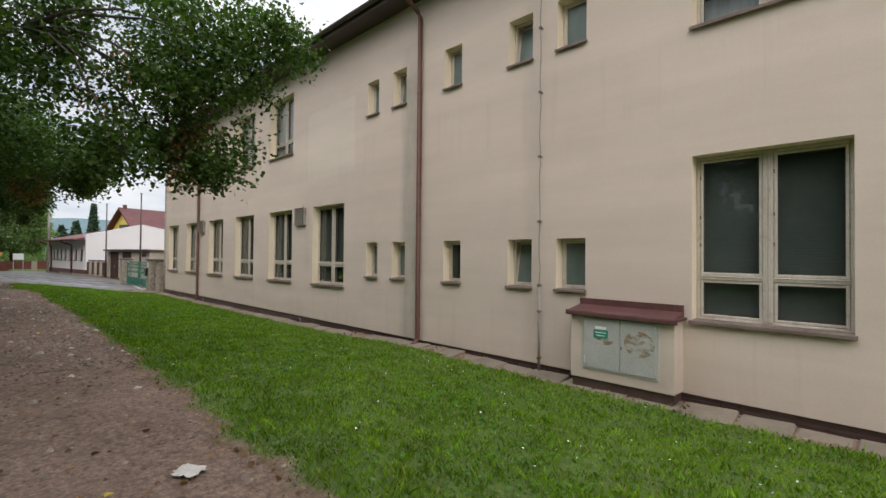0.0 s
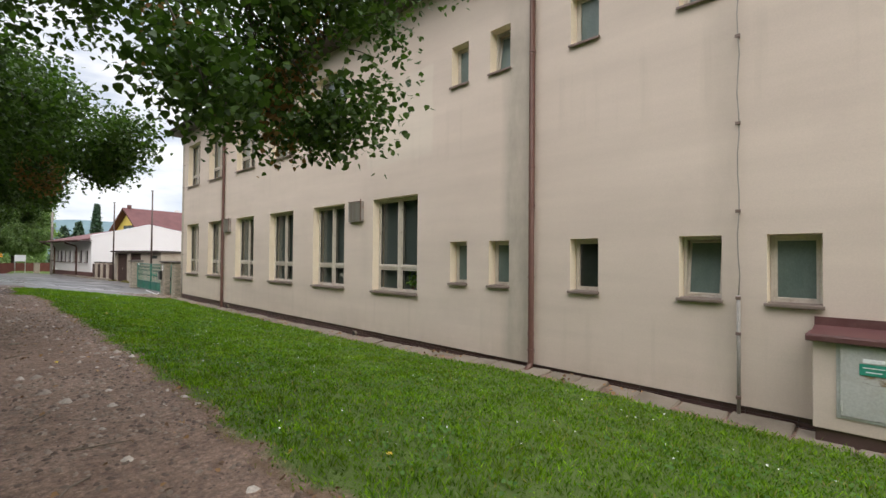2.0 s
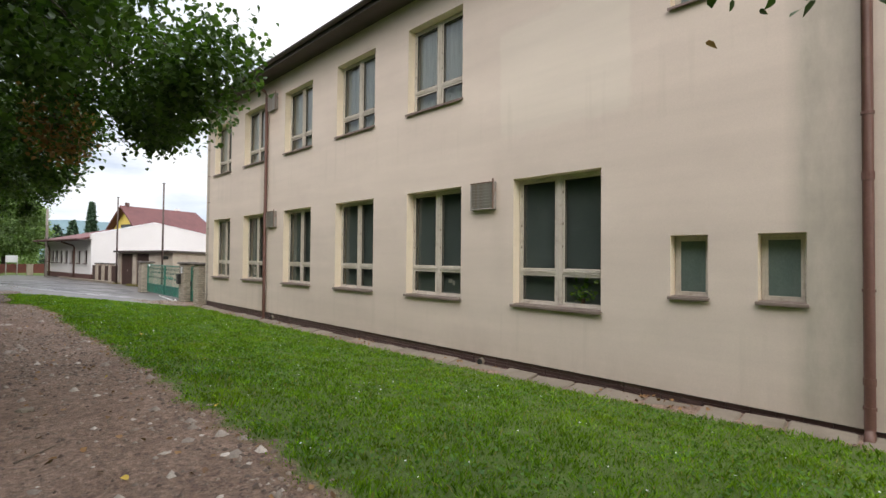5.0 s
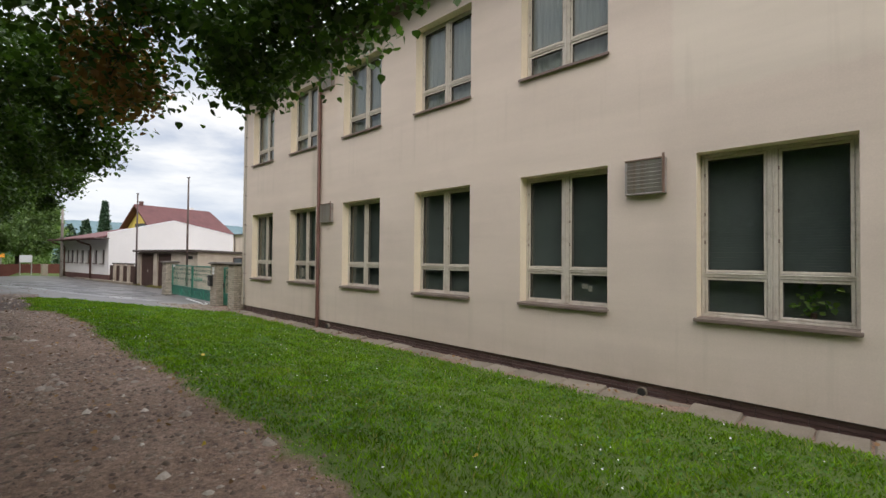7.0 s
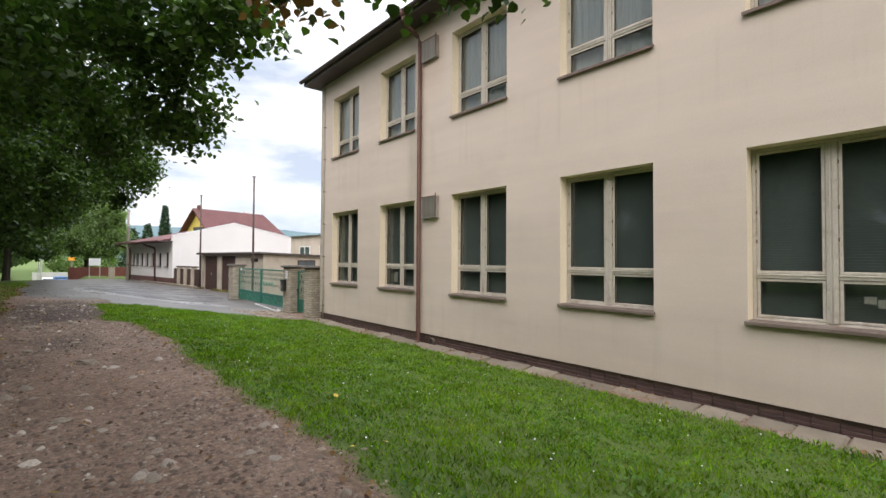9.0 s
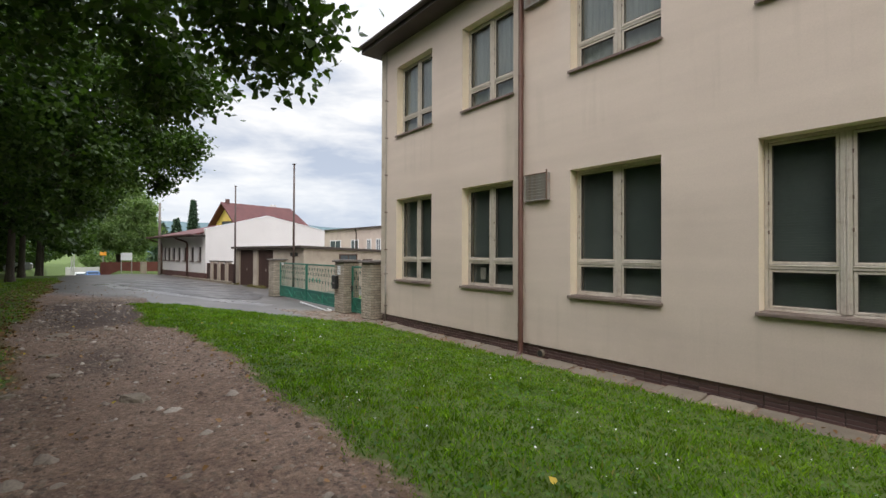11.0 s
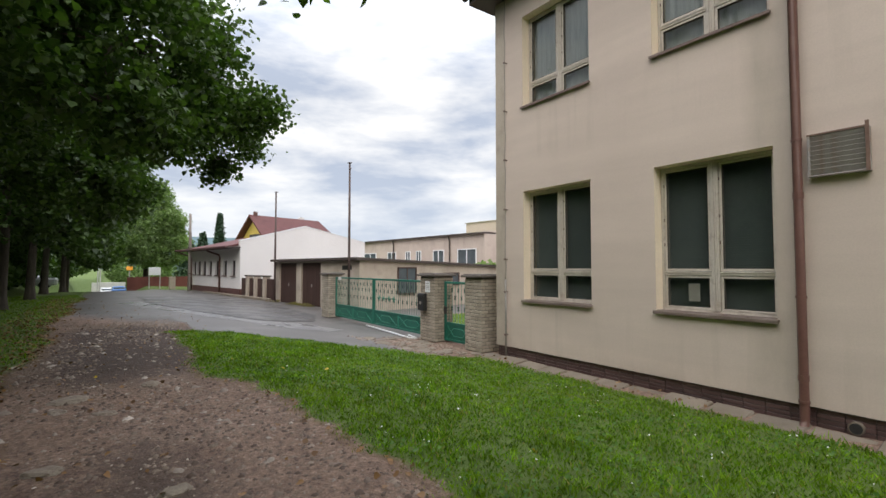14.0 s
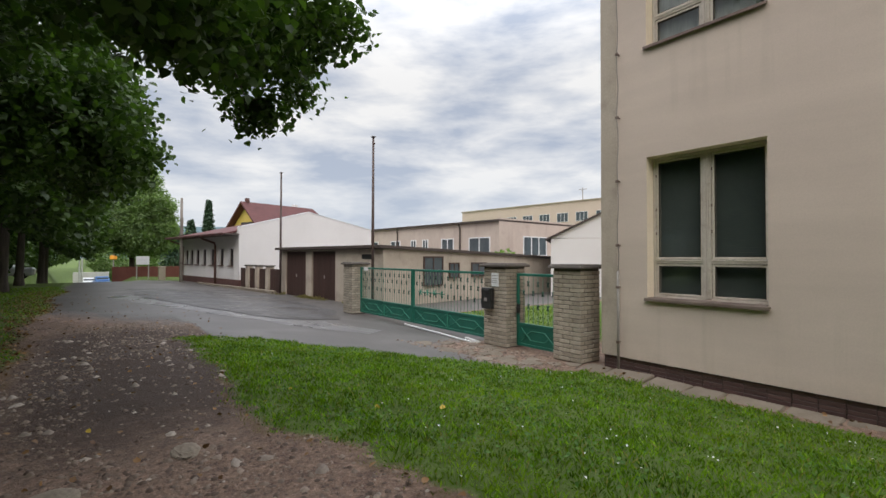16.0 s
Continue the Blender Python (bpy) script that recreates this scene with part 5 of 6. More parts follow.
def red_house():
    d = thing("yellow_house", "yellow gabled house with a dark red tile roof", "house", at=Matrix.Translation((-82.5, 15.2, -0.6)) @ Matrix.Rotation(radians(17), 4, 'Z'))
    # own y is the ridge's way, away from the road; the gable faces -y
    part("wall", boxes((-4.5, 4.5, 0, 11.6, 0, 4.4)), YELLOW, d)
    for y in (0.0, 11.6):
        bm = bmesh.new()
        top = 8.5 if y == 0 else 7.0
        bm.faces.new([bm.verts.new(p) for p in ((-4.5, y, 4.4), (4.5, y, 4.4), (0, y, top))])
        part("gable", bm, YELLOW, d)
    bm = bmesh.new()
    for s in (-1, 1):
        v = [bm.verts.new(p) for p in ((0, -0.9, 8.75), (5.2 * s, -0.9, 3.95), (5.2 * s, 12.3, 3.95), (0, 10.1, 8.75), (0, -0.9, 8.5), (5.2 * s, -0.9, 3.7), (5.2 * s, 12.3, 3.7), (0, 10.1, 8.5))]
        for f in ((0, 1, 2, 3), (4, 5, 6, 7), (0, 1, 5, 4), (1, 2, 6, 5), (2, 3, 7, 6)):
            bm.faces.new([v[i] for i in f])
    bmesh.ops.recalc_face_normals(bm, faces=bm.faces[:])
    part("roof", bm, REDROOF, d, "dark red tile roof")
    p = part("window", boxes((-1.1, 1.1, -0.04, 0.04, 4.6, 6.1)), FARGLASS, d)
    part("window_frame", boxes((-1.25, -1.1, -0.08, -0.001, 4.5, 6.2), (1.1, 1.25, -0.08, -0.001, 4.5, 6.2), (-1.1, 1.1, -0.08, -0.001, 6.1, 6.2), (-1.1, 1.1, -0.08, -0.001, 4.5, 4.6), (-0.3, -0.2, -0.07, -0.001, 4.6, 6.1)), BROWNWOOD, p)
    part("chimney", boxes((-0.2, 0.2, -0.2, 0.2, 8.6, 9.2)), REDBASE, d)
    part("chimney", boxes((-0.9, -0.3, 7.2, 7.8, 7.9, 9.1)), WHITEWALL, d)


red_house()


def notice_board(x, y):
    z = ground_at(x, y)
    d = thing("notice_board", "blank white board on two grey posts", "sign", at=pose(x, y, z, rz=84))
    part("board", boxes((-0.38, 0.38, -0.03, 0.03, 1.0, 1.58), bevel=0.01), WHITEPLATE, d)
    for s in (-0.34, 0.34):
        bm = bmesh.new()
        tube(bm, [(s, 0.06, -0.2), (s, 0.06, 1.55)], 0.035, 8)
        part("post", bm, CABPAINT, d)


notice_board(-59.0, 2.55)


def utility_pole(x, y):
    z = ground_at(x, y)
    d = thing("utility_pole", "grey wooden utility pole on a concrete foot", "pole", at=pose(x, y, z))
    bm = bmesh.new()
    tube(bm, [(0, 0, -0.2), (0, 0, 5.5)], [0.10, 0.075], 10)
    part("mast", bm, GREYPOLE, d, smooth=True)
    part("concrete_foot", boxes((0.11, 0.24, -0.08, 0.08, -0.2, 4.2), bevel=0.02), GREYPOLE, d)
    part("strap", boxes((-0.11, 0.26, -0.11, 0.11, 1.2, 1.26), (-0.11, 0.26, -0.11, 0.11, 3.0, 3.06)), POLE, d)
    s = thing("junction_box", "small pale electric box beside the pole", "box", at=pose(x - 3.2, y - 0.75, z))
    part("body", boxes((-0.3, 0.3, -0.2, 0.2, -0.05, 0.9), bevel=0.02), GARAGE, s)
    part("lid", boxes((-0.33, 0.33, -0.23, 0.23, 0.9, 0.95), bevel=0.01), GARAGE, s)


utility_pole(-56.0, 4.45)


def far_fence():
    d = thing("plank_fence", "rust-red plank fence under the trees", "fence", at=pose(-68, 1, -0.5))
    n = 40
    for k in range(n):
        t = k / n
        x, y = -64.5 - 1.0 * t, 1.0 + 5.4 * t
        z = ground_at(x, 4.0)
        wpart("plank", boxes((x - 0.02, x + 0.02, y, y + 0.134, ground_at(x, y) - 0.05, z + 0.82 + 0.02 * (k % 3))), FENCERED, d)


far_fence()


def car(x, y, rz, paint, label):
    z = ground_at(x, y)
    d = thing("car", label, "car", "cars at the end of the road", at=pose(x, y, z, rz=rz))
    bm = boxes((-2.1, 2.1, -0.85, 0.85, 0.28, 0.85), bevel=0.12)
    part("body", bm, paint, d)
    bm = bmesh.new()
    vs = box(bm, -1.3, 1.0, -0.75, 0.75, 0.85, 1.42, bevel=0.1)
    for v in bm.verts:
        if v.co.z > 1.1:
            v.co.x *= 0.72
            v.co.y *= 0.86
    part("cabin", bm, paint, d)
    part("windscreen", boxes((0.62, 0.9, -0.58, 0.58, 0.95, 1.3), (-1.2, -0.92, -0.58, 0.58, 0.95, 1.3), (-0.8, 0.5, -0.76, 0.76, 0.95, 1.28)), FARGLASS, d)
    for sx in (-1.35, 1.35):
        for sy in (-0.8, 0.8):
            bm = bmesh.new()
            tube(bm, [(sx, sy - 0.09, 0.31), (sx, sy + 0.09, 0.31)], 0.31, 14)
            wh = part("wheel", bm, TYRE, d)
            bm = bmesh.new()
            tube(bm, [(sx, sy - 0.095, 0.31), (sx, sy + 0.095, 0.31)], 0.18, 10)
            part("rim", bm, ROD, wh)
    for sy in (-0.6, 0.6):
        part("headlight", boxes((2.06, 2.12, sy - 0.16, sy + 0.16, 0.6, 0.74), bevel=0.02), WHITEPLATE, d)


car(-99, -0.6, 4, CARWHITE, "white car parked far down the road")
car(-93, 0.75, 3, CARBLUE, "blue car at the end of the road")
car(-66, -5.6, 90, CARWHITE, "white car parked behind the tree trunks")


def street_lamp(x, y, h):
    z = ground_at(x, y)
    d = thing("street_lamp", "slim grey street lamp with a bent arm", "street lamp", "street lamps at the road's end", at=pose(x, y, z))
    bm = bmesh.new()
    tube(bm, [(0, 0, -0.1), (0, 0, h - 0.5), (0, 0.25, h - 0.12), (0, 0.9, h)], [0.08, 0.06, 0.05, 0.04], 8)
    part("mast", bm, CABPAINT, d)
    part("lamp_head", boxes((-0.1, 0.1, 0.7, 1.2, h - 0.05, h + 0.05), bevel=0.03), CABPAINT, d)


street_lamp(-88, -1.15, 6.6)
street_lamp(-94, -1.5, 7.4)
bus = thing("orange_sign", "orange sign panel by the road's end", "sign", at=pose(-90, 1.8, ground_at(-90, 1.8), rz=80))
part("panel", boxes((-0.36, 0.36, -0.05, 0.05, 3.35, 3.85), bevel=0.05), ORANGE, bus)
part("post", boxes((-0.06, 0.06, 0.06, 0.16, -0.1, 4.1)), ROD, bus)
low_wall = thing("parapet", "pale concrete parapet across the road's end", "wall", at=pose(-104, 0, ground_at(-104, 0)))
part("slab", boxes((-0.15, 0.15, -2.4, 1.7, -0.2, 2.35), bevel=0.03), CABPAINT, low_wall)


def hills():
    n = 160
    ang = np.linspace(-0.2, math.tau * 0.62, n)
    v = []
    for k, a in enumerate(ang):
        h = 104 + 24 * noise.noise(Vector((a * 3.0, 0.3, 0))) + 9 * noise.noise(Vector((a * 14, 2.3, 0)))
        r = 1500
        x, y = -r * math.cos(a - 0.9), r * math.sin(a - 0.9)
        v += [(x, y, -40), (x * 1.15, y * 1.15, h), (x * 1.6, y * 1.6, -60)]
    i = np.arange(n - 1) * 3
    f = np.concatenate([np.stack([i, i + 1, i + 4, i + 3], -1), np.stack([i + 1, i + 2, i + 5, i + 4], -1)])
    ob = mesh_np("backdrop_hills", np.array(v), f, HILLM, smooth=True)
    tagged(ob, "low wooded hills on the horizon, blue with painted haze", "hills", kind="structure")


hills()


# ---- trees ----
LEAF_SHAPE = np.array([(0, 0, 0), (-0.40, 0.10, 0.05), (-0.46, 0.46, 0.07), (0, 1.0, -0.10), (0.46, 0.46, 0.07), (0.40, 0.10, 0.05)])


def leaf_mesh(name, centres, size, mat, parent, droop=0.6):
    """Many leaves, each two bent quads, hanging from its twig point."""
    n = len(centres)
    az = rng.uniform(0, math.tau, n)
    tip = np.clip(rng.normal(-droop, 0.45, n), -1.45, 0.6)
    roll = rng.normal(0, 0.5, n)
    s = size * rng.uniform(0.7, 1.25, n)
    fwd = np.stack([np.cos(az) * np.cos(tip), np.sin(az) * np.cos(tip), np.sin(tip)], -1)
    side = np.stack([-np.sin(az), np.cos(az), np.zeros(n)], -1)
    up = np.cross(side, fwd) * -1
    side2 = side * np.cos(roll)[:, None] + up * np.sin(roll)[:, None]
    up2 = np.cross(fwd, side2)
    L = LEAF_SHAPE
    v = centres[:, None, :] + s[:, None, None] * (L[None, :, 0:1] * side2[:, None, :] + L[None, :, 1:2] * fwd[:, None, :] + L[None, :, 2:3] * up2[:, None, :])
    base = (np.arange(n) * 6)[:, None]
    f = np.concatenate([base + np.array([0, 1, 2, 3]), base + np.array([0, 3, 4, 5])], 1).reshape(-1, 4)
    return mesh_np(name, v.reshape(-1, 3), f, mat, parent)


def lobe_twigs(lobe, n):
    """Twig points in an ellipsoid, thicker towards its skin and its underside, with gaps."""
    cx, cy, cz, rx, ry, rz = lobe
    d = rng.normal(size=(n * 3, 3))
    d /= np.linalg.norm(d, axis=1)[:, None]
    r = rng.uniform(0.25, 1.0, n * 3) ** 0.45
    r = r * (1 + 0.16 * np.sin(d[:, 0] * 5 + cx) * np.sin(d[:, 1] * 6 + cy) + 0.10 * np.sin(d[:, 2] * 9))
    p = d * r[:, None] * np.array([rx, ry, rz]) + np.array([cx, cy, cz])
    gap = np.array([noise.noise(Vector(q) * 1.5) + 0.6 * noise.noise(Vector(q) * 3.4) for q in p])
    p = p[gap > (-0.02 if rx < 2.4 else -0.2)]
    return p[:n]


def linden(x, y, lobes, per, leaf=0.068, clump=14, label="tall linden with a dense dark green crown over the path", dry_lobes=(), mat=None, h=8.0, r0=0.24, stray=0.125, near=False):
    z = ground_at(x, y)
    d = thing("linden_tree", label, "tree", "lindens along the path", at=pose(x, y, z))
    bm = bmesh.new()
    lean = rng.uniform(-0.15, 0.15, 2)
    tube(bm, [(0, 0, -0.25), (0, 0, 0.05), (0.02, 0.0, 0.5), (lean[0] * 0.5, lean[1] * 0.5, 2.4), (lean[0], lean[1], 4.5), (lean[0] * 1.2, lean[1], h)], [r0 * 1.7, r0 * 1.35, r0 * 1.02, r0 * 0.85, r0 * 0.6, 0.05], 12)
    part("trunk", bm, BARK, d, smooth=True)
    pts, drypts, coarse = [], [], []
    base = np.array([x, y, z])
    bough = None
    for k, lb in enumerate(lobes):
        c = np.array(lb[:3]) - base
        vol = lb[3] * lb[4] * lb[5]
        back = near and k in (0, 1, 4)
        n = int(per * vol ** 0.5 * (0.75 if lb[3] > 2.4 else 0.9) * (0.55 if back else 1.0))
        tw = lobe_twigs(lb, n) - base
        m = 10 if back else clump
        off = rng.normal(0, stray * (2.0 if back else 1.0), (len(tw), m, 3)) * np.array([1, 1, 0.8])
        q = (tw[:, None, :] + off).reshape(-1, 3)
        if k in dry_lobes:
            pick = (np.sin(q[:, 0] * 4.2) + np.sin(q[:, 1] * 5.1 + 1) > 0.35) & (rng.random(len(q)) < 0.7)
            drypts.append(q[pick])
            q = q[~pick]
        (coarse if back else pts).append(q)
        bm = bmesh.new()
        en = Vector(c)
        if k > 5 and bough is not None:
            st, rr = bough, 0.014
        else:
            z0 = float(np.clip(c[2] - 1.2, 1.9, h - 1.5))
            st, rr = Vector((lean[0] * z0 / 4.5, lean[1] * z0 / 4.5, z0)), 0.026 + 0.025 * (lb[3] > 2)
        if k == 5:
            bough = en
        mid = st.lerp(en, 0.5) + Vector((rng.uniform(-0.2, 0.2), rng.uniform(-0.1, 0.1), 0.12 * (en - st).length))
        tube(bm, [st, st.lerp(mid, 0.5) + Vector((0.04, 0, 0.08)), mid, mid.lerp(en, 0.6) + Vector((-0.05, 0, 0.05)), en], [rr * 1.7, rr * 1.25, rr, rr * 0.6, 0.008], 7)
        for t in tw[:: max(1, len(tw) // 14)]:
            b = Vector(t)
            a = en.lerp(b, 0.1)
            if (b - a).length < 1.6:
                tube(bm, [a, a.lerp(b, 0.5) + Vector((rng.uniform(-0.08, 0.08), rng.uniform(-0.08, 0.08), 0.06)), b], [0.007, 0.005, 0.002], 4, cap=False)
        part("limb", bm, BARK, d, smooth=True)
    leaf_mesh("crown", np.concatenate(pts), leaf, mat or LEAF, d)
    if coarse:
        leaf_mesh("upper_crown", np.concatenate(coarse), leaf * 2.1, mat or LEAF, d)
    if drypts:
        tagged(leaf_mesh("dry_foliage", np.concatenate(drypts), leaf * 0.95, LEAF_DRY, d), kind="stuff")
    return d


for pot in PLANTS:
    leaf_mesh("foliage", np.array([0, -0.005, 0.24]) + np.clip(rng.normal(0, 1, (70, 3)), -1.6, 1.6) * np.array([0.13, 0.012, 0.15]), 0.065, PLANTLEAF, pot)

TREE_Y = -3.0


def crown_lobes(tx, overhang):
    """The usual crown behind the path plus this tree's own boughs above it."""
    return [(tx, -3.4, 6.6, 3.0, 3.0, 2.6), (tx + 0.4, -1.6, 5.4, 2.6, 1.9, 1.5), (tx - 1.4, -1.3, 3.9, 1.7, 1.5, 1.2), (tx + 1.5, -1.2, 3.8, 1.6, 1.5, 1.2), (tx, -4.6, 4.2, 2.6, 1.8, 1.6)] + overhang


linden(-6.8, TREE_Y, crown_lobes(-6.8, [(-7.2, 0.3, 4.0, 1.6, 1.1, 0.9), (-6.6, 1.6, 3.2, 1.0, 0.8, 0.65), (-6.25, 2.05, 3.2, 0.7, 0.45, 0.7), (-6.8, 1.85, 2.65, 0.5, 0.42, 0.36), (-6.1, 2.1, 2.55, 0.48, 0.32, 0.36), (-6.3, 2.1, 4.2, 1.0, 0.9, 0.7), (-6.0, 2.6, 4.0, 0.7, 0.6, 0.6), (-7.8, 1.2, 4.7, 1.3, 1.2, 0.9), (-5.9, 1.0, 2.5, 0.45, 0.4, 0.3)]), 430, leaf=0.052, dry_lobes=(6, 8), near=True)
linden(-13.2, TREE_Y, crown_lobes(-13.2, [(-13.4, 0.3, 3.9, 1.6, 1.1, 1.0), (-13.0, 1.1, 3.4, 1.1, 0.8, 0.6), (-12.6, 1.65, 3.0, 0.7, 0.45, 0.36), (-14.1, 0.8, 3.0, 0.7, 0.5, 0.45), (-13.9, 1.6, 3.05, 0.6, 0.4, 0.33), (-11.9, 1.6, 3.3, 0.75, 0.45, 0.42), (-11.8, 0.4, 3.5, 1.0, 0.8, 0.7), (-14.3, 1.75, 3.3, 0.5, 0.3, 0.25)]), 400, leaf=0.060, dry_lobes=(8,), near=True)
linden(-19.4, TREE_Y, crown_lobes(-19.4, [(-19.6, 0.1, 4.0, 1.6, 1.0, 0.9), (-18.5, 1.1, 3.1, 0.7, 0.45, 0.45), (-20.5, 0.6, 3.2, 0.8, 0.5, 0.45), (-17.3, 1.3, 3.7, 0.75, 0.5, 0.4), (-17.9, 0.9, 3.9, 0.8, 0.7, 0.6), (-21.4, 1.05, 3.55, 0.8, 0.4, 0.42)]), 360, leaf=0.072, near=True)
linden(-25.6, TREE_Y, crown_lobes(-25.6, [(-25.4, 0.0, 3.9, 1.7, 1.1, 1.0), (-26.2, 1.0, 3.5, 1.0, 0.7, 0.6), (-25.1, 0.4, 2.95, 0.8, 0.5, 0.4), (-27.4, 1.5, 3.5, 0.8, 0.6, 0.5), (-24.3, -0.1, 2.85, 0.7, 0.6, 0.45), (-26.0, 1.65, 3.6, 0.6, 0.4, 0.3), (-26.7, 1.15, 2.9, 0.5, 0.35, 0.3), (-26.2, 0.7, 4.7, 1.2, 0.8, 0.9)]), 370, leaf=0.072, near=True)
linden(-32.6, TREE_Y, crown_lobes(-32.6, [(-32.2, -0.4, 3.8, 1.8, 1.1, 1.1), (-33.2, -0.2, 3.0, 1.2, 0.8, 0.7), (-31.3, 0.0, 3.0, 1.0, 0.8, 0.6), (-30.0, -0.4, 3.2, 1.2, 1.0, 0.9)]), 330, leaf=0.095, clump=12, near=True)
# Out of view behind the start; added for its shade and reflections.
linden(-0.8, TREE_Y, crown_lobes(-0.8, [(-1.0, 0.2, 4.0, 1.6, 1.2, 0.9)]), 110, leaf=0.14, clump=11)
base_far = linden(-39.6, TREE_Y, crown_lobes(-39.6, [(-39.6, -0.6, 3.6, 2.0, 1.1, 1.3), (-40.1, -0.7, 2.6, 1.6, 0.8, 0.7), (-37.6, -1.2, 2.6, 1.3, 1.3, 0.8), (-41.6, -1.2, 2.6, 1.3, 1.3, 0.8)]), 85, leaf=0.17, clump=11, r0=0.17)
# The last copy, at x 5.6, is also unseen, added for light and reflections.
for i, xx in enumerate((-46.5, -52.8, -59.0, -65.0, 5.6)):
    copy_thing(base_far, pose(xx, TREE_Y + (0.0, -0.1, 0.3, 0.1, -0.2)[i], ground_at(xx, TREE_Y), rz=(0, 12, -9, 7, 180)[i]))
for i, xx in enumerate((-30.5, -37.0, -43.5, -50.0, -56.5, -63.0)):
    copy_thing(base_far, pose(xx, -6.6 + 0.3 * (i % 2), ground_at(xx, -6.6), rz=i * 47))

# back row of darker foliage behind the trunks, and the paler trees at the road's end
hedge_tree = None
for xx, yy in ((-20.0, -11.0), (-10.0, -11.5), (0.0, -12.0), (10.0, -11.5), (-29.0, -10.0), (-37.0, -9.5), (-45.0, -9.0), (-53.0, -8.5), (-61.0, -8.5), (-69.0, -8.0)):
    if hedge_tree is None:
        hedge_tree = linden(xx, yy, [(xx, yy, 4.6, 4.2, 2.8, 3.4), (xx + 3.0, yy + 0.5, 2.2, 2.3, 2.0, 2.0), (xx - 3.0, yy + 0.5, 2.0, 2.3, 2.0, 2.0), (xx, yy + 1.0, 1.6, 2.2, 1.6, 1.5)], 62, leaf=0.38, clump=11, label="dense dark green tree behind the avenue", h=6.0, stray=0.3)
    else:
        copy_thing(hedge_tree, pose(xx, yy, ground_at(xx, yy), rz=xx * 3))
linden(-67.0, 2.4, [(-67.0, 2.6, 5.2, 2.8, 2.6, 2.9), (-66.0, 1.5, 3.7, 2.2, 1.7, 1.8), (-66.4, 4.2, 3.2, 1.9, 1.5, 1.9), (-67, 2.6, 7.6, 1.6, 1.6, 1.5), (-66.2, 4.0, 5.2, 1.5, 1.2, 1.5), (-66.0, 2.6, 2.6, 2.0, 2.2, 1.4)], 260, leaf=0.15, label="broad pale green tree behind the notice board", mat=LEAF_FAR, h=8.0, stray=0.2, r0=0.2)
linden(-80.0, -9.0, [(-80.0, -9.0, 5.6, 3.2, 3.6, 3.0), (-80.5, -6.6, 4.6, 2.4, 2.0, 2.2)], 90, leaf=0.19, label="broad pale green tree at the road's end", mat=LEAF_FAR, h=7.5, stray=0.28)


def far_bush(x, y, r, h, mat, label, name="bush"):
    z = ground_at(x, y)
    d = thing(name, label, "tree" if h > 3 else "bush", at=pose(x, y, z))
    n = int(260 * r * h)
    u = rng.uniform(0, 1, n)
    if name == "conifer":
        rad = r * (1 - u) ** 0.8 * rng.uniform(0.5, 1.0, n)
    else:
        rad = r * np.sqrt(np.clip(1 - (2 * u - 1) ** 2, 0.05, 1)) * rng.uniform(0.4, 1.0, n) ** 0.5
    a = rng.uniform(0, math.tau, n)
    p = np.stack([rad * np.cos(a), rad * np.sin(a), 0.3 + u * h], -1) + rng.normal(0, 0.12, (n, 3))
    bm = bmesh.new()
    tube(bm, [(0, 0, -0.2), (0, 0, h * 0.9)], [0.16, 0.03], 7)
    part("trunk", bm, BARK, d)
    leaf_mesh("crown", p, 0.3, mat, d)
    return d


far_bush(-98, 13.6, 1.5, 9.8, CONIFER, "dark narrow conifer beyond the white house", "conifer")
far_bush(-99, 11.4, 1.9, 6.8, CONIFER, "dark bushy conifer beyond the white house", "conifer")
far_bush(-100, 9.6, 2.2, 6.0, CONIFER, "dark bushy conifer beyond the white house", "conifer")
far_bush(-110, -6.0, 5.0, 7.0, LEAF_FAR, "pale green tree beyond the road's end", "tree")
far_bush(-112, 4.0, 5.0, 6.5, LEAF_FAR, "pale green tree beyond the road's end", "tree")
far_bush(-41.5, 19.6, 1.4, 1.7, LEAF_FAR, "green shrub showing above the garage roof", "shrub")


shrub = far_bush(-29.0, -6.6, 1.7, 2.0, LEAF, "dark shrub in the shade between the tree trunks", "shrub")
for i, xx in enumerate((-33.0, -36.5, -40.0, -43.5, -47.0, -51.0, -55.0, -59.0, -63.0, -68.0, -74.0)):
    copy_thing(shrub, pose(xx, -6.4 + 0.5 * (i % 3) + 0.02 * (xx + 30), ground_at(xx, -6.0), rz=i * 70))


for xx, yy, r, h in ((-82.0, -6.2, 3.0, 6.5), (-76.0, -8.0, 3.0, 6.5), (-90.0, -5.6, 2.6, 6.0), (-72.0, -6.0, 1.8, 3.6)):
    far_bush(xx, yy, r, h, LEAF, "dark leafy tree filling the end of the avenue", "tree")


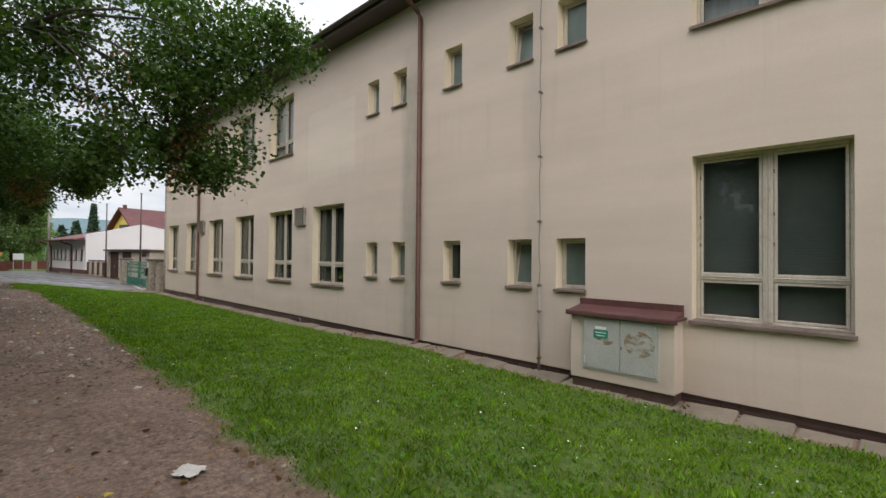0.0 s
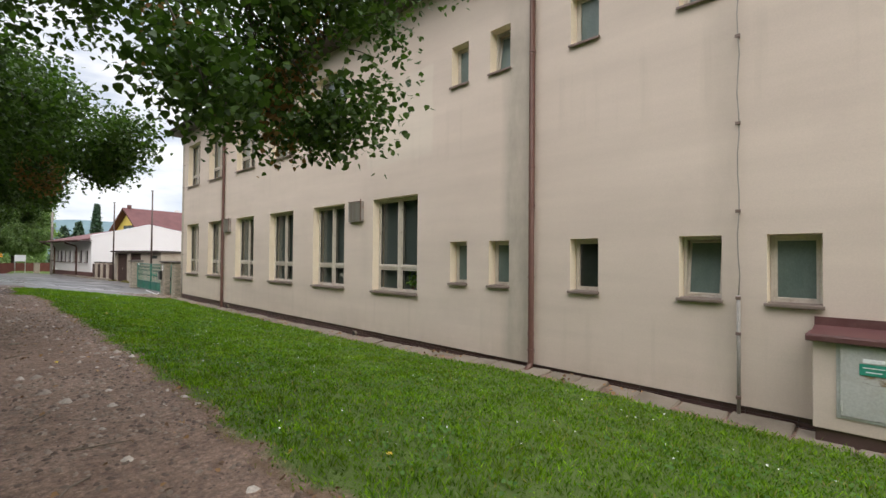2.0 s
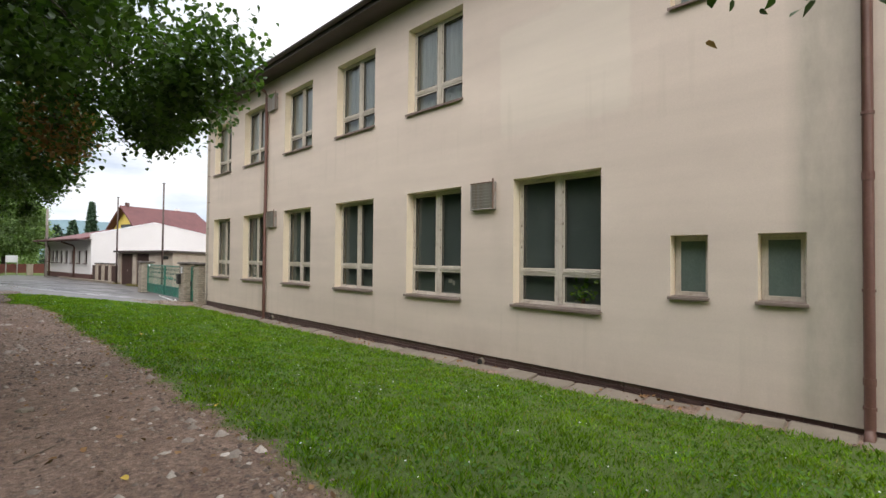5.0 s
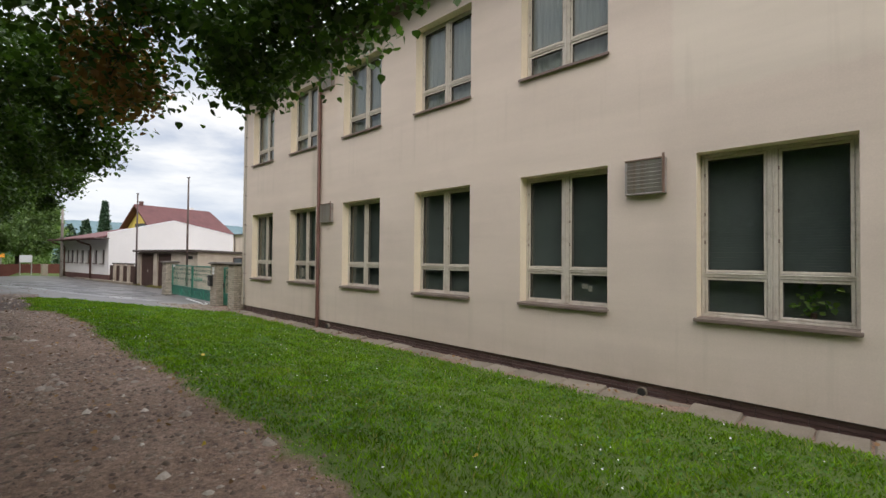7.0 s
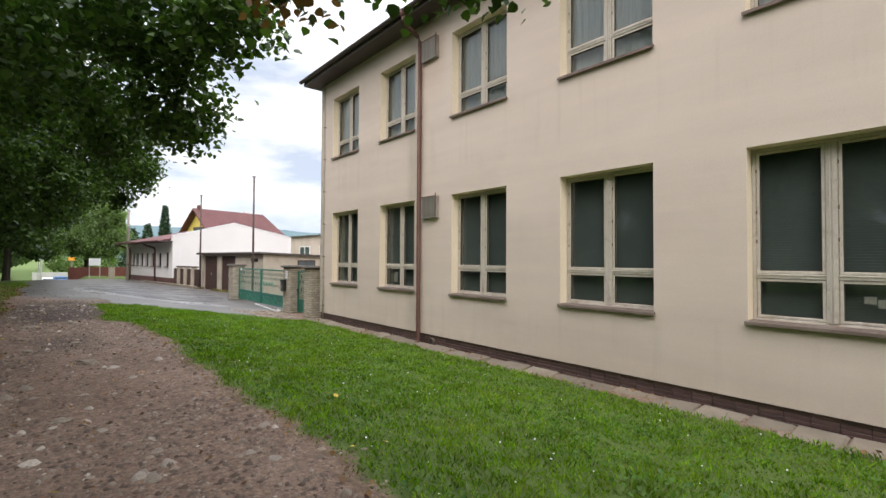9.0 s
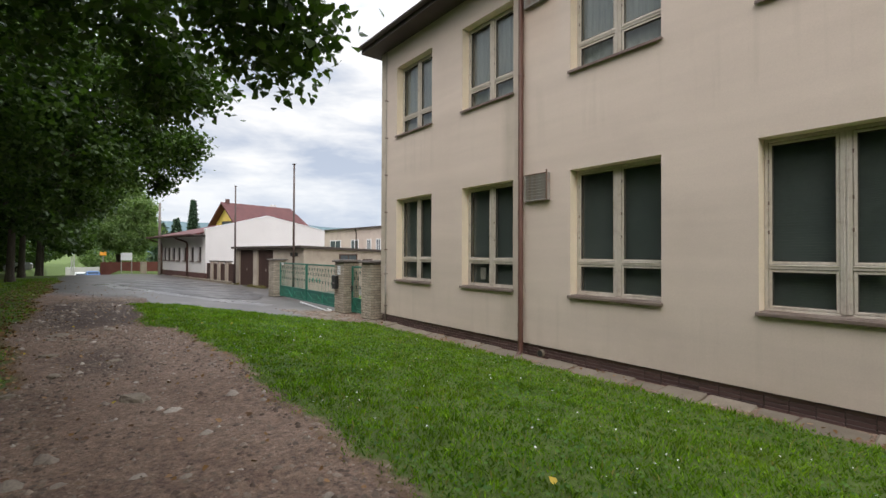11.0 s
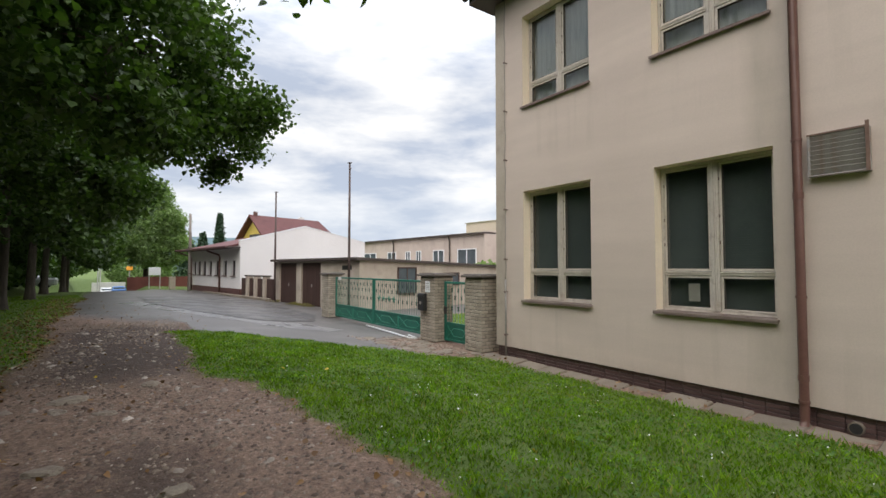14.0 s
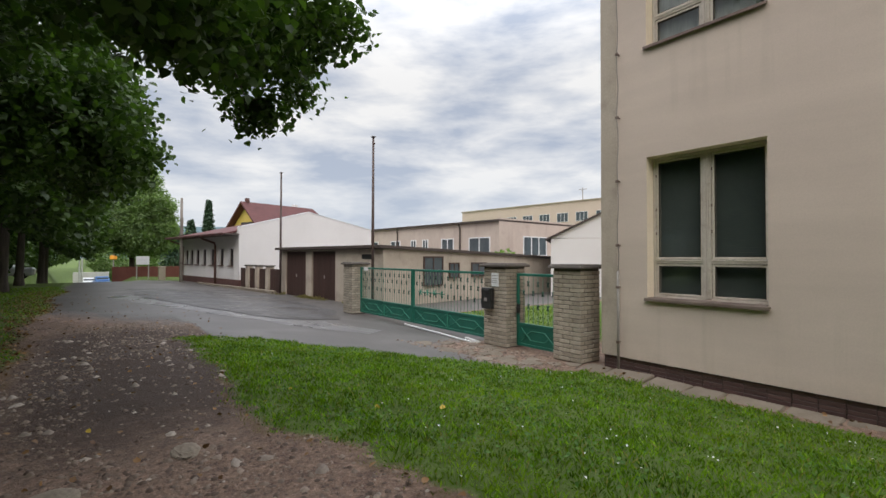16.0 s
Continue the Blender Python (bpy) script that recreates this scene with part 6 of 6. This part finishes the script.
# ---- paving strip and plinth beneath the wall ----
def strip():
    d = thing("paving_strip", "strip of worn concrete slabs laid along the foot of the wall", "paving", kind="structure", at=pose(-12, 6.1, -0.55))
    x = X_END - 0.2
    while x < 3.0:
        L = rng.uniform(0.42, 0.66)
        zc = float(ground_z(x + L / 2, 6.2))
        top = zc + 0.012 + rng.uniform(-0.014, 0.018)
        bm = bmesh.new()
        box(bm, 0.012, L - 0.012, -0.27, 0.21, -0.09, 0.0, bevel=0.018)
        for v in bm.verts:
            v.co += Vector((rng.uniform(-0.006, 0.006), rng.uniform(-0.01, 0.01), rng.uniform(-0.004, 0.004)))
        s = part("slab", bm, SLAB, None)
        s.matrix_basis = pose(x, 6.19 + rng.uniform(-0.02, 0.02), top, rx=rng.uniform(3, 9), ry=rng.uniform(-2.6, 2.6), rz=rng.uniform(-2, 2))
        s.parent = d
        s.matrix_parent_inverse = d.matrix_basis.inverted()
        x += L


strip()


def plinth():
    core = wpart("plinth", boxes((X_END + 0.02, X_START, WALL_Y + 0.045, WALL_Y + 0.4, -0.85, PLASTER_Z - 0.002), (X_END + 0.02, X_END + 0.4, WALL_Y + 0.4, 17.4, -0.85, PLASTER_Z - 0.002)), MORTAR_DARK, building, "dark brown glazed brick plinth")
    bl, bh = 0.25, 0.053
    bm = bmesh.new()
    box(bm, 0.004, bl - 0.005, -0.012, 0.012, 0.003, bh - 0.005, bevel=0.003)
    me = bpy.data.meshes.new("brick")
    bm.to_mesh(me)
    bm.free()
    me.materials.append(BRICK_BROWN)
    rest = bmesh.new()
    count = 0
    inv = world_of(core).inverted()
    for c in range(5):
        z = PLASTER_Z - 0.008 - (c + 1) * bh
        x = X_END + 0.03 + (0.0 if c % 2 else -bl / 2 + 0.13)
        while x < 3.0:
            if x < -12.0 and count < 290:
                b = new("brick", me)
                b.matrix_basis = pose(x, WALL_Y + 0.04 + rng.uniform(-0.002, 0.002), z)
                b.parent = core
                b.matrix_parent_inverse = inv
                count += 1
            else:
                box(rest, x + 0.004, x + bl - 0.005, WALL_Y + 0.028, WALL_Y + 0.052, z + 0.003, z + bh - 0.005)
            x += bl
    r = wpart("brickwork", rest, BRICK_BROWN, core)
    r["kind"] = "stuff"
    for x, z in ((-12.15, -0.47), (-20.25, -0.47)):
        bm = bmesh.new()
        tube(bm, [(x, WALL_Y - 0.03, z), (x, WALL_Y + 0.05, z)], 0.068, 14)
        wpart("vent_pipe", bm, SLAB, building, "short round vent pipe end")
        # A black disc over the pipe end stands in for its dark inside.
        bm = bmesh.new()
        tube(bm, [(x, WALL_Y - 0.034, z), (x, WALL_Y - 0.029, z)], 0.056, 14)
        wpart("vent_hole_disc", bm, BLACK, building)


plinth()


# ---- grass, stones, litter ----
def scatter(n, x0, x1, y0, y1, keep):
    x, y = rng.uniform(x0, x1, n), rng.uniform(y0, y1, n)
    k = rng.random(n) < keep(x, y)
    return x[k], y[k]


def relief(x, y):
    return ground_z(x, y) + np.array([0.022 * noise.noise(Vector((a, b, 0)) * 1.3) + 0.014 * noise.noise(Vector((a, b, 0)) * 4.1) for a, b in zip(x, y)]) * np.clip((6.0 - y) / 0.6, 0, 1)


def blades(name, x, y, h, w, mat, label):
    n = len(x)
    z = relief(x, y) - 0.004
    a = rng.uniform(0, math.tau, n)
    b = rng.uniform(0, math.tau, n)
    hh = h * rng.uniform(0.4, 1.3, n) * (0.55 + 0.45 * smooth01((np.maximum(lawn_mask(x, y), verge_mask(x, y)) - 0.3) / 0.7))
    hh *= np.clip(0.8 + np.array([0.6 * noise.noise(Vector((a0 * 2.2, b0 * 2.2, 5.0))) + 0.8 * noise.noise(Vector((a0 * 7.5, b0 * 7.5, 9.0))) for a0, b0 in zip(x, y)]), 0.25, 2.0)
    ww = w * rng.uniform(0.9, 1.7, n)
    bend = hh * rng.uniform(0.2, 1.1, n)
    p = np.stack([x, y, z], -1)
    s = np.stack([np.cos(a), np.sin(a), np.zeros(n)], -1) * ww[:, None] / 2
    d = np.stack([np.cos(b), np.sin(b), np.zeros(n)], -1)
    up = np.array([0, 0, 1.0])
    m = p + d * (bend * 0.3)[:, None] + up * (hh * 0.5)[:, None]
    v = np.stack([p, m - s, p + d * bend[:, None] + up * hh[:, None], m + s], 1)
    f = (np.arange(n) * 4)[:, None] + np.array([0, 1, 2, 3])
    ob = mesh_np(name, v.reshape(-1, 3), f, mat)
    return tagged(ob, label, "grass", kind="stuff")


x, y = scatter(330000, -30.6, 0.6, 0.6, 6.1, lambda x, y: smooth01((lawn_mask(x, y) - 0.22) / 0.75) * np.clip(1.15 - 0.08 * y, 0.5, 1))
blades("lawn_grass", x, y, 0.056, 0.0088, GRASS, "short bright green lawn with clover")
x, y = scatter(46000, -30.6, 0.6, 0.5, 2.4, lambda x, y: np.clip(1 - np.abs(lawn_mask(x, y) - 0.42) * 2.6, 0, 1))
blades("dry_grass", x, y, 0.040, 0.007, GRASS_DRY, "dry straw-coloured grass along the path's edge")
x, y = scatter(50000, -50, -12, -4.5, -0.5, lambda x, y: smooth01((verge_mask(x, y) - 0.35) / 0.5))
blades("verge_grass", x, y, 0.055, 0.010, GRASS, "rough grass verge under the trees")


def clover():
    x, y = scatter(26000, -29, 0, 1.3, 5.9, lambda x, y: (lawn_mask(x, y) > 0.8) * (0.5 + 0.5 * np.sin(x * 1.7 + 2 * np.sin(y * 1.9))) ** 2)
    p = np.stack([x, y, relief(x, y) + 0.035], -1)
    ob = leaf_mesh("clover_leaves", p, 0.031, CLOVER, None, droop=0.0)
    tagged(ob, "clover leaves growing among the lawn grass", "clover", kind="stuff")


clover()


def pebbles(name, x, y, smin, smax, mat, label):
    n = len(x)
    ico = np.array([(1, 0, 0), (0.3, 0.95, 0), (-0.8, 0.6, 0), (-0.8, -0.6, 0), (0.3, -0.95, 0), (0.15, 0.1, 1.0), (-0.35, -0.2, 0.9)], float)
    fs = np.array([(0, 1, 5), (1, 2, 5), (2, 6, 5), (2, 3, 6), (3, 4, 6), (4, 5, 6), (4, 0, 5)])
    s = smin + (smax - smin) * rng.random(n) ** 3.5
    a = rng.uniform(0, math.tau, n)
    v = ico[None] * (1 + rng.uniform(-0.3, 0.3, (n, 7, 3)))
    v = v * np.stack([s * rng.uniform(0.8, 1.6, n), s, s * rng.uniform(0.4, 0.9, n)], -1)[:, None, :]
    ca, sa = np.cos(a)[:, None], np.sin(a)[:, None]
    v = np.stack([v[..., 0] * ca - v[..., 1] * sa, v[..., 0] * sa + v[..., 1] * ca, v[..., 2]], -1)
    v += np.stack([x, y, relief(x, y)], -1)[:, None, :]
    f = (np.arange(n) * 7)[:, None, None] + fs[None]
    ob = mesh_np(name, v.reshape(-1, 3), f.reshape(-1, 3), mat)
    return tagged(ob, label, "stones", kind="stuff")


def on_path(x, y):
    return (1 - lawn_mask(x, y)) * (1 - verge_mask(x, y)) * (1 - asphalt_mask(x, y))


x, y = scatter(80000, -33, 1.5, -1.4, 1.9, lambda x, y: on_path(x, y) * (0.2 + 0.7 * (np.sin(x * 0.8 + 1.0) * np.sin(y * 2.1 + 0.4) > -0.1)) * np.where(x > -6.5, 0.35, 1.0))
pebbles("path_gravel", x, y, 0.004, 0.026, STONE, "loose gravel and small stones trodden into the path")
x, y = scatter(1700, -31, 1.0, -1.2, 1.6, lambda x, y: on_path(x, y) * np.where(x > -7, 0.12, 0.75))
pebbles("path_stones", x, y, 0.010, 0.055, CHIP, "larger pale stones on the dirt path")

x, y = scatter(17000, -42, 1.0, -1.6, 2.0, lambda x, y: np.clip(1 - np.abs(verge_mask(x, y) - 0.55) * 2.2, 0, 1) * 0.9 + 0.5 * np.clip(1 - np.abs(lawn_mask(x, y) - 0.3) * 3, 0, 1) + 0.03 * on_path(x, y))
ob = leaf_mesh("leaf_litter", np.stack([x, y, relief(x, y) + 0.010], -1), 0.042, LITTER, None, droop=0.0)
tagged(ob, "dry brown leaves along the edges of the path", "leaves", kind="stuff")
x, y = scatter(14000, -46, -14, -2.2, -0.3, lambda x, y: np.exp(-((verge_mask(x, y) - 0.75) / 0.3) ** 2) * 0.9)
ob = leaf_mesh("verge_litter", np.stack([x, y, relief(x, y) + 0.02], -1), 0.045, LITTER, None, droop=0.0)
tagged(ob, "drift of orange-brown dead leaves along the verge", "leaves", kind="stuff")
x, y = scatter(120, -26, -1.0, -0.8, 2.6, lambda x, y: 0.35 + 0 * x)
ob = leaf_mesh("yellow_leaves", np.stack([x, y, relief(x, y) + 0.02], -1), 0.05, YELLOWLEAF, None, droop=0.0)
tagged(ob, "a few fresh yellow leaves fallen on path and lawn", "leaves", kind="stuff")


x, y = scatter(2600, X_END, 1.0, 5.86, 6.40, lambda x, y: 0.25 + 0.75 * (np.sin(x * 1.3) + np.sin(x * 0.37 + 1) > 0.3))
pebbles("slab_rubble", x, y, 0.006, 0.03, STONE, "crumbled stone and earth on the paving strip")
x, y = scatter(500, X_END, 1.0, 5.9, 6.38, lambda x, y: 0.9 * (np.sin(x * 1.9) > 0.2))
ob = leaf_mesh("strip_litter", np.stack([x, y, relief(x, y) + 0.045], -1), 0.05, LITTER, None, droop=0.0)
tagged(ob, "dead leaves caught along the foot of the wall", "leaves", kind="stuff")
x, y = scatter(5200, X_END, 0.6, 5.80, 6.06, lambda x, y: 0.5 + 0.5 * np.sin(x * 2.7) * np.sin(x * 0.9))
blades("edge_grass", x, y, 0.085, 0.010, GRASS, "longer grass against the paving strip")


def rock(x, y, r, h):
    """A rough half-buried stone, flattened, with broken facets."""
    bm = bmesh.new()
    bmesh.ops.create_icosphere(bm, subdivisions=3, radius=1.0)
    off = Vector((x * 3.1, y * 2.7, 0.0))
    for v in bm.verts:
        k = 1 + 0.30 * noise.noise(v.co * 1.4 + off) + 0.14 * noise.noise(v.co * 3.6 + off)
        v.co = Vector((v.co.x * r * 1.25 * k, v.co.y * r * 0.8 * k, min(v.co.z * k, 0.72 + 0.2 * noise.noise(v.co * 2 + off)) * h))
    ob = tagged(link_mesh("stone", bm, ROCK), "rough grey-buff stone half sunk in the path", "stone", "rough stones in the path")
    ob.matrix_basis = pose(x, y, float(relief(np.array([x]), np.array([y]))[0]), rz=rng.uniform(0, 180))


for x, y, r, h in ((-19.9, 0.38, 0.12, 0.07), (-21.3, -0.25, 0.07, 0.035), (-21.9, 0.30, 0.08, 0.03), (-20.6, -0.55, 0.06, 0.04), (-22.6, -0.35, 0.09, 0.04), (-23.9, -0.05, 0.08, 0.03), (-24.2, -0.4, 0.07, 0.03),
                   (-24.6, -0.35, 0.15, 0.035), (-24.9, 0.35, 0.10, 0.03), (-17.2, 0.1, 0.06, 0.03), (-15.0, -0.3, 0.07, 0.03), (-12.2, 0.4, 0.06, 0.03), (-9.1, 0.1, 0.06, 0.03), (-5.6, -0.2, 0.07, 0.03)):
    rock(x, y, r, h)


def twigs():
    for k in range(14):
        x, y = rng.uniform(-24, -2), rng.uniform(-0.6, 1.2)
        L, a = rng.uniform(0.12, 0.42), rng.uniform(0, math.tau)
        z = float(relief(np.array([x]), np.array([y]))[0]) + 0.01
        d = tagged(link_mesh("twig", tube(bmesh.new(), [(0, 0, 0), (L * 0.4 * math.cos(a), L * 0.4 * math.sin(a), 0.012), (L * math.cos(a + 0.2), L * math.sin(a + 0.2), 0.003)], [0.006, 0.005, 0.002], 5), TWIG), "dry brown twig lying on the dirt path", "twig", "twigs on the path")
        d.matrix_basis = pose(x, y, z)


twigs()


def paper(x, y):
    bm = bmesh.new()
    n = 9
    g = [[bm.verts.new((0.085 * (i / (n - 1) - 0.5) * 2, 0.07 * (j / (n - 1) - 0.5) * 2, 0.018 + 0.022 * noise.noise(Vector((i * 0.7, j * 0.9, 3.0))))) for j in range(n)] for i in range(n)]
    for i in range(n - 1):
        for j in range(n - 1):
            if (i, j) not in ((0, 0), (n - 2, n - 2), (0, n - 2), (0, 1)):
                bm.faces.new((g[i][j], g[i + 1][j], g[i + 1][j + 1], g[i][j + 1]))
    ob = tagged(link_mesh("crumpled_paper", bm, PAPER, smooth=True), "crumpled pale paper scrap on the dirt path", "litter")
    ob.matrix_basis = pose(x, y, float(relief(np.array([x]), np.array([y]))[0]), rz=35)


paper(-2.98, 0.89)


def daisies():
    x, y = scatter(900, -29, 0, 1.5, 5.8, lambda x, y: (lawn_mask(x, y) > 0.85) * (0.3 + 0.7 * (np.sin(x * 2.1) * np.sin(y * 2.6) > 0.1)))
    ob = leaf_mesh("clover_flowers", np.stack([x, y, relief(x, y) + 0.045], -1), 0.017, WHITEPLATE, None, droop=0.0)
    tagged(ob, "tiny white clover flowers dotted over the lawn", "flowers", kind="stuff")


daisies()
x, y = scatter(14000, -33.0, -26.5, 8.2, 13.0, lambda x, y: 1 + 0 * x)
blades("yard_grass", x, y, 0.06, 0.016, GRASS, "green grass in the yard behind the gate")


def broken_paving():
    """Cracked slabs and rubble in front of the wicket gate."""
    for k in range(34):
        x, y = rng.uniform(-29.0, -26.2), rng.uniform(5.0, 6.25)
        bm = bmesh.new()
        n = 6
        r = rng.uniform(0.10, 0.26)
        ring = [(r * rng.uniform(0.7, 1.2) * math.cos(t), r * rng.uniform(0.5, 0.9) * math.sin(t)) for t in np.linspace(0, math.tau, n + 1)[:-1]]
        lo = [bm.verts.new((a, b, -0.04)) for a, b in ring]
        hi = [bm.verts.new((a * 0.95, b * 0.95, 0.012)) for a, b in ring]
        for i in range(n):
            bm.faces.new((lo[i], lo[(i + 1) % n], hi[(i + 1) % n], hi[i]))
        bm.faces.new(hi)
        bm.faces.new(lo[::-1])
        bmesh.ops.recalc_face_normals(bm, faces=bm.faces[:])
        ob = tagged(link_mesh("broken_slab", bm, SLAB), "broken grey-brown paving slab lying before the gate", "paving", "broken slabs before the gate")
        ob.matrix_basis = pose(x, y, ground_at(x, y), rx=rng.uniform(-4, 4), ry=rng.uniform(-4, 4), rz=rng.uniform(0, 360))


broken_paving()
x, y = scatter(1500, -29.4, -26.0, 4.7, 6.3, lambda x, y: 1 - lawn_mask(x, y))
pebbles("gate_rubble", x, y, 0.006, 0.04, STONE, "earth crumbs and rubble in front of the gate")
uv = np.stack([rng.uniform(-13.4, -4.8, 2600), -np.abs(rng.normal(0, 0.16, 2600)) - 0.02], -1)
uv = uv[np.sin(uv[:, 0] * 2.1) + np.sin(uv[:, 0] * 0.8 + 2) > 0.1]
pts = np.array([(STREET @ Vector((u, v, 0.0)))[:2] for u, v in uv])
blades("garage_weeds", pts[:, 0], pts[:, 1], 0.22, 0.022, GRASS_DRY, "dry yellowing weeds along the garage's foot")


def asphalt_patch(name, pts, mat, label, lift=0.006):
    """A resurfaced area: a thin sheet with a soft wavering outline that follows the ground."""
    ring = []
    for (x0, y0), (x1, y1) in zip(pts, pts[1:] + pts[:1]):
        L = math.hypot(x1 - x0, y1 - y0)
        n = max(2, int(L / 0.35))
        for k in range(n):
            t = k / n
            x, y = x0 + (x1 - x0) * t, y0 + (y1 - y0) * t
            q = Vector((x * 0.9, y * 0.9, 1.0))
            ring.append((x + 0.16 * noise.noise(q), y + 0.16 * noise.noise(q + Vector((7, 3, 0)))))
    bm = bmesh.new()
    f = bm.faces.new([bm.verts.new((x, y, 0)) for x, y in ring])
    bmesh.ops.triangulate(bm, faces=[f])
    for v in (-42, -39, -36, -33):
        bmesh.ops.bisect_plane(bm, geom=bm.verts[:] + bm.edges[:] + bm.faces[:], plane_co=(v, 0, 0), plane_no=(1, 0, 0))
    for v in (0, 1.2, 2.4, 3.6, 4.8, 6.0):
        bmesh.ops.bisect_plane(bm, geom=bm.verts[:] + bm.edges[:] + bm.faces[:], plane_co=(0, v, 0), plane_no=(0, 1, 0))
    for v in bm.verts:
        v.co.z = ground_at(v.co.x, v.co.y) + lift
    ob = tagged(link_mesh(name, bm, mat), label, "road", kind="structure")
    return ob


ASPH_DARK = surf("dark_asphalt", (0.050, 0.045, 0.044), (0.082, 0.075, 0.072), 0.8, 70, 0.55, 0.5, 0.006, stain=(0.045, 0.04, 0.04), stain_amt=0.6, fine_amt=0.3, rough2=0.3)
ASPH_PALE = surf("pale_worn_asphalt", (0.130, 0.122, 0.122), (0.180, 0.172, 0.172), 1.2, 70, 0.45, 0.4, 0.005, stain=(0.10, 0.095, 0.095), stain_amt=0.6, fine_amt=0.25, rough2=0.25)
asphalt_patch("asphalt_patch", [(-41.0, 0.2), (-37.6, 1.0), (-34.6, 2.0), (-31.8, 3.3), (-30.3, 4.6), (-31.0, 5.3), (-32.6, 4.6), (-33.2, 3.5), (-35.0, 2.7), (-37.5, 1.8), (-40.0, 1.2), (-42.0, 1.0)], ASPH_PALE, "pale damp strip of worn asphalt", 0.006)
asphalt_patch("asphalt_patch", [(-46.0, 1.0), (-40.0, 1.25), (-37.5, 1.85), (-35.0, 2.75), (-33.2, 3.55), (-33.3, 5.2), (-35.5, 6.2), (-43.0, 6.3), (-46.5, 5.4)], ASPH_DARK, "darker resurfaced asphalt in front of the garages", 0.014)
